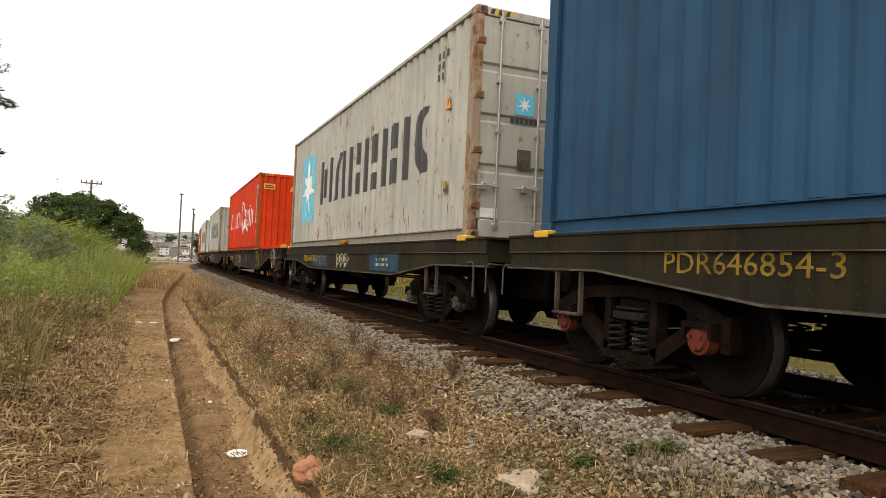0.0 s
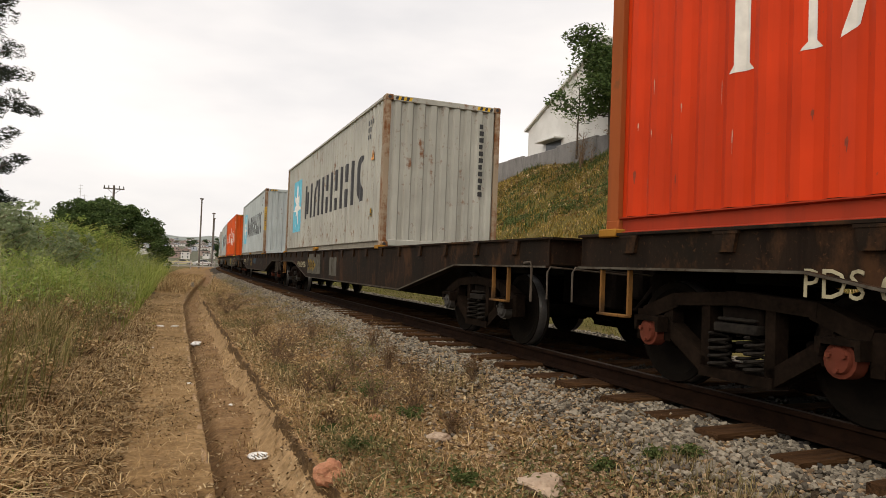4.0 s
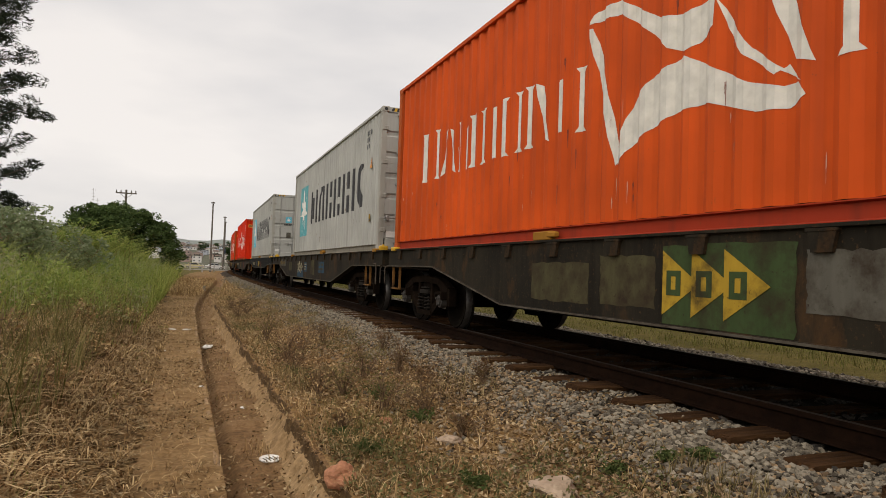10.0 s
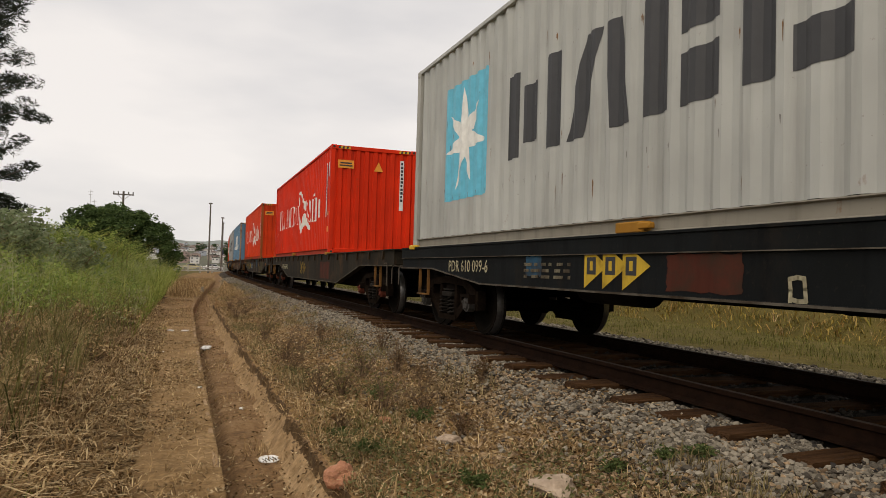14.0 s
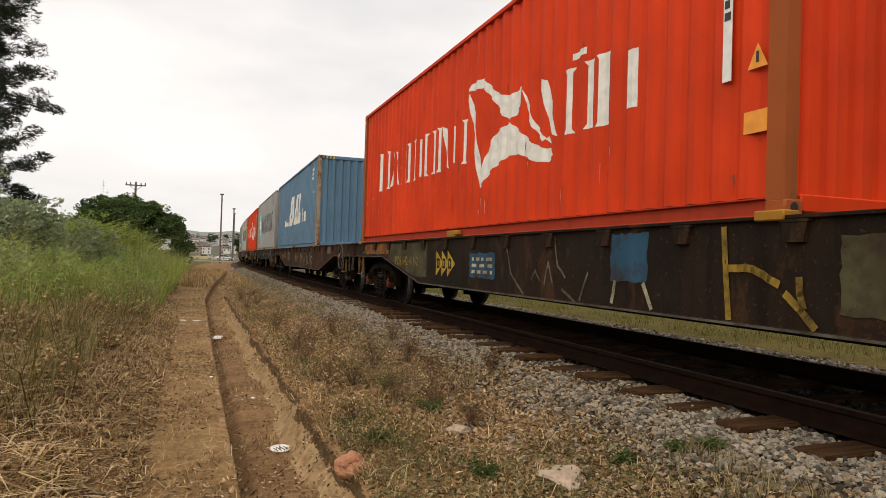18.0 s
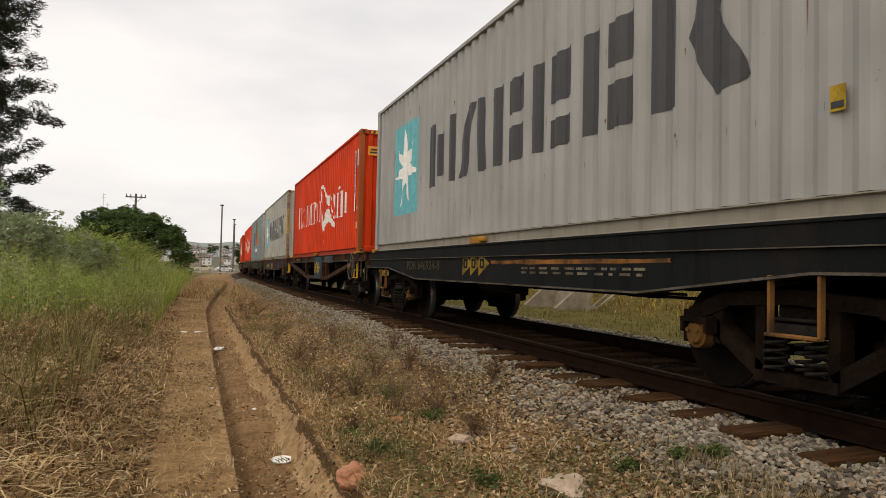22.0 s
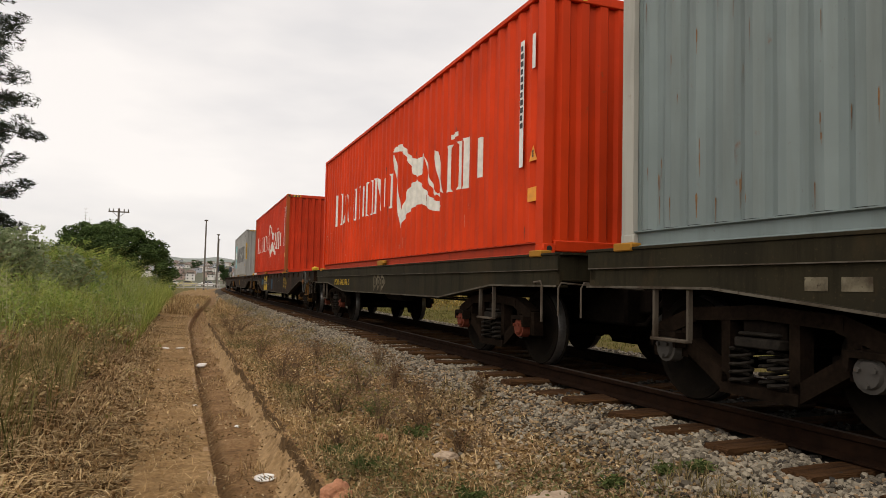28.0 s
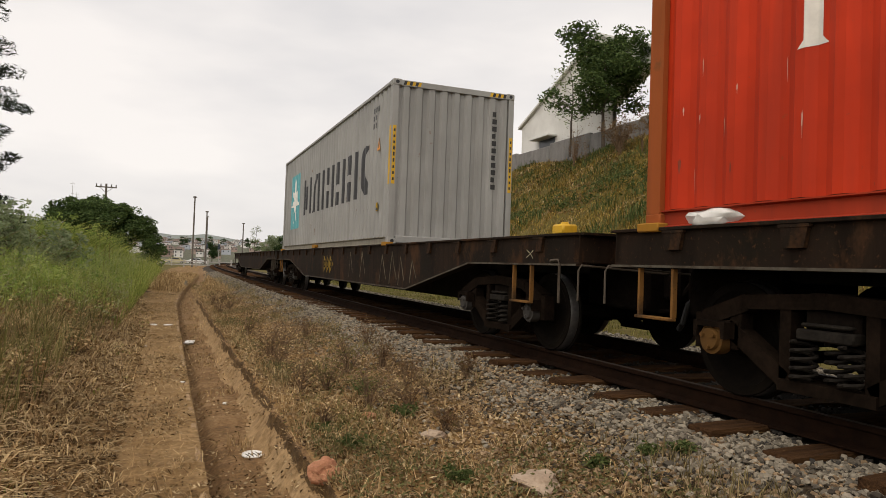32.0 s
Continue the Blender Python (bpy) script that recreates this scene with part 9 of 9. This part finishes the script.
                    marks=[("patch", 4.41, 4.1, 0.86, 1.04, "panel_blue"), ("patch", 3.72, 1.37, 0.76, 1.05, "panel_blue"), ("number", "PDR-645918-3", 3.63, 2.21, 0.84, 0.99, "ink_yellow"),
                           ("arrows", 1.02, 0.0, 0.72, 1.17, "ink_yellow", "wagon_rust"), ("patch", -2.41, -3.06, 0.80, 1.18, "panel_blue"), ("patch", -4.3, -5.2, 1.07, 1.2, "ink_orange")]),
         box=dict(paint="grey_rusty", label=PALE + "yellow post strips", decal="dark", emblem="emblem_teal", post="post_rust", yellow_posts=True, code="#", scuff="worn")),
    dict(kind="PDR", s=232.38, dev=-0.3, mid_locks=(0.1,),
         wagon=dict(paint="wagon_olive", label="olive-grey flat wagon with faded yellow arrow heads", cap="cap_grey", step="step_grey",
                    marks=[("bars", 4.2, 2.9, 0.85, 1.02, 1, "ink_faint"), ("arrows", 0.9, -0.1, 0.74, 1.14, "ink_ochre", "wagon_olive"), ("bars", -1.2, -2.2, 0.80, 1.0, 3, "ink_faint")]),
         box=dict(paint="teal_grey", label="grey-green rusting shipping container with navy and orange panels", decal="flag", emblem="", doors=6, post="post_grey", scuff="rusty")),
    dict(kind="PDR", s=245.95, dz=-0.035, dev=-0.3, mid_locks=(0.07,),
         wagon=dict(paint="wagon_olive", label="clean olive flat wagon with faint arrow heads", cap="cap_rust", step="step_grey",
                    marks=[("number", "PDR 646306-5", 4.25, 2.7, 0.85, 0.99, "ink_yellow"), ("arrows", 0.59, -0.28, 0.74, 1.12, "ink_faint", "wagon_olive")]),
         box=dict(paint="red", label=RED_L + "on an olive wagon", decal="white", code="#", strip=True, scuff="red")),
    dict(kind="PDS", s=265.72, dev=-0.25, mid_locks=(3.3,),
         wagon=dict(paint="wagon_brown", label="dark brown flat wagon with two yellow arrow panels", hand=-8.80, cap="cap_yellow", locks=(-9.0,),
                    marks=[("number", "PDS616582-6", 7.0, 5.6, 0.78, 0.95, "ink_faint"), ("patch", 4.94, 4.05, 0.76, 1.0, "panel_blue"), ("patch", 3.89, 2.55, 0.50, 1.14, "ink_bright"), ("arrows", 3.75, 2.62, 0.66, 1.05, "wagon_dark", "ink_cream"),
                           ("scrawl", "ink_faint", 0.03, [[(2.4, 0.6), (2.3, 0.9)], [(2.2, 0.75), (2.0, 0.85), (1.8, 0.75)], [(1.7, 1.0), (1.6, 0.95)], [(-0.61, 1.12), (-0.65, 0.9)], [(-0.7, 0.85), (-0.72, 0.6)]]), ("patch", 1.03, 0.46, 0.60, 1.01, "panel_blue"),
                           ("scrawl", "ink_faint", 0.014, [[(-1.2, 0.9), (-1.5, 0.95), (-1.8, 0.92)], [(-1.8, 1.0), (-1.9, 0.95), (-1.95, 0.8)], [(-1.85, 0.72), (-2.0, 0.7)]]),
                           ("arrows", -2.95, -3.96, 0.62, 1.10, "ink_ochre", "wagon_brown")]),
         box=dict(paint="red_dull", post="post_red", label=RED_L + "white bag beside it", decal="white", code="SUDU6803420", strip=True, scuff="red")),
    dict(kind="PDS", s=285.02, dev=-0.25, mid_locks=(3.3,),
         wagon=dict(paint="wagon_brown", label="brown rusty flat wagon with white scrawls", cap="cap_grey", locks=(-9.0,),
                    marks=[("scrawl", "ink_faint", 0.03, legs((-2.9, -3.3, 0.55, 1.05), (-3.5, -3.9, 0.55, 1.1), (-4.0, -4.3, 0.55, 1.0), (-4.6, -4.9, 0.6, 0.95), (-1.5, -1.9, 0.6, 1.1), (-0.6, -0.9, 0.6, 1.1))),
                           ("scrawl", "ink_cream", 0.012, [[(-8.45, 1.0), (-8.6, 1.08)], [(-8.45, 1.08), (-8.6, 1.0)]]), ("arrows", 2.0, 0.9, 0.62, 1.06, "ink_ochre", "wagon_brown")]),
         box=dict(paint="grey_warm", label=PALE + "last of the train", decal="dark", emblem="emblem_teal", code="#", yellow_posts=True, scuff="worn")),
    dict(kind="PDS", s=None, dev=-0.25,
         wagon=dict(paint="wagon_brown", label="empty brown flat wagon at the end of the train", step="step_grey", cap="cap_grey"), box=None),
]
# distance run by the train every two seconds
RUN_T = [2.0 * i for i in range(17)]
RUN_D = [0.0, 17.39, 34.58, 51.75, 68.9, 85.97, 102.95, 120.1, 137.25, 154.32, 171.21, 188.11, 205.22, 222.45, 239.49, 256.4, 273.31]


def run(t):
    return float(np.interp(t, RUN_T, RUN_D))


TRAIN_ROWS = []
coupling = -6.89
for car in TRAIN:
    Lc = LEN[car["kind"]]
    mid = coupling + car["dev"] + Lc / 2
    coupling += Lc
    offset = (car["s"] + CL / 2 - mid) if car["s"] is not None else 0.0
    ends = (offset - CL / 2 + 0.09, offset + CL / 2 - 0.09) if car["s"] is not None else ()
    root, sets, half = build_wagon(car["kind"], corner_y=ends, mid_locks=car.get("mid_locks", ()), **car["wagon"])
    box = None
    if car["box"]:
        box = build_container(**car["box"])
    tall = (2.981 + car.get("dz", 0.0)) / 2.978
    high = 1.242 + 0.082 * tall
    TRAIN_ROWS.append((root, sets, half, mid, box, offset, high))
    root.matrix_basis = chord(mid, half)
    if box:
        box.matrix_basis = chord(mid, half) @ pose(0, offset, high)
        box.scale = (1, 1, tall)

# a crumpled white bag lying on one deck edge is keyed with its wagon
bag_shape = Shape()
bm = bmesh.new()
bmesh.ops.create_icosphere(bm, subdivisions=3, radius=1)
for q in bm.verts:
    w = noise.noise(q.co * 1.7) * 0.30 + noise.noise(q.co * 3.2) * 0.10
    q.co = Vector((q.co.x * 0.13, q.co.y * 0.27, max(-0.06, q.co.z * 0.09))) * (1 + w)
bm.verts.index_update()
bag_shape.add([q.co for q in bm.verts], [[w.index for w in q.verts] for q in bm.faces])
bm.free()
bag = thing("plastic_bag", "crumpled white plastic bag on a wagon deck", "bag", data=bag_shape.mesh("plastic_bag", MAT["plastic_white"]))


# ---------- what moves ----------


def motions():
    times = [float(i) for i in range(33)]
    turns = [(2 * i / FPS) for i in range(481)]
    dist = [run(t) for t in turns]
    for root, sets, half, mid, box, offset, high in TRAIN_ROWS:
        rows = [(t, chord(mid - run(t), half)) for t in times]
        walk(root, rows)
        if box:
            walk(box, [(t, m @ pose(0, offset, high)) for t, m in rows])
        for ws, y in sets:
            walk(ws, [(t, pose(0, y, WHEEL_R, math.degrees(d / WHEEL_R), 0, 0)) for t, d in zip(turns, dist)])
    root, sets, half, mid, box, offset, high = TRAIN_ROWS[16]
    walk(bag, [(t, chord(mid - run(t), half) @ pose(-1.12, offset + CL / 2 - 0.70, DECK_Z + 0.055)) for t in times])
    walk(moving_car, [(0.0, pose(-14, 168, -0.58, 0, 0, 90)), (27.0, pose(-14, 168, -0.58, 0, 0, 90)), (28.3, pose(4.5, 168, -0.58, 0, 0, 90)), (29.3, pose(11.5, 168, -0.58, 0, 0, 90)), (32.0, pose(34, 168, -0.58, 0, 0, 90))])
    walk(bird, [(0.0, pose(60, 90, 40, 0, 0, 70)), (10.8, pose(-2.5, 80, 31, 0, 0, 70)), (11.0, pose(-3.6, 80, 30.2, 0, 12, 70)), (11.3, pose(-12, 80, 27, 0, 0, 70)), (32.0, pose(-300, 60, 60, 0, 0, 70))])


motions()
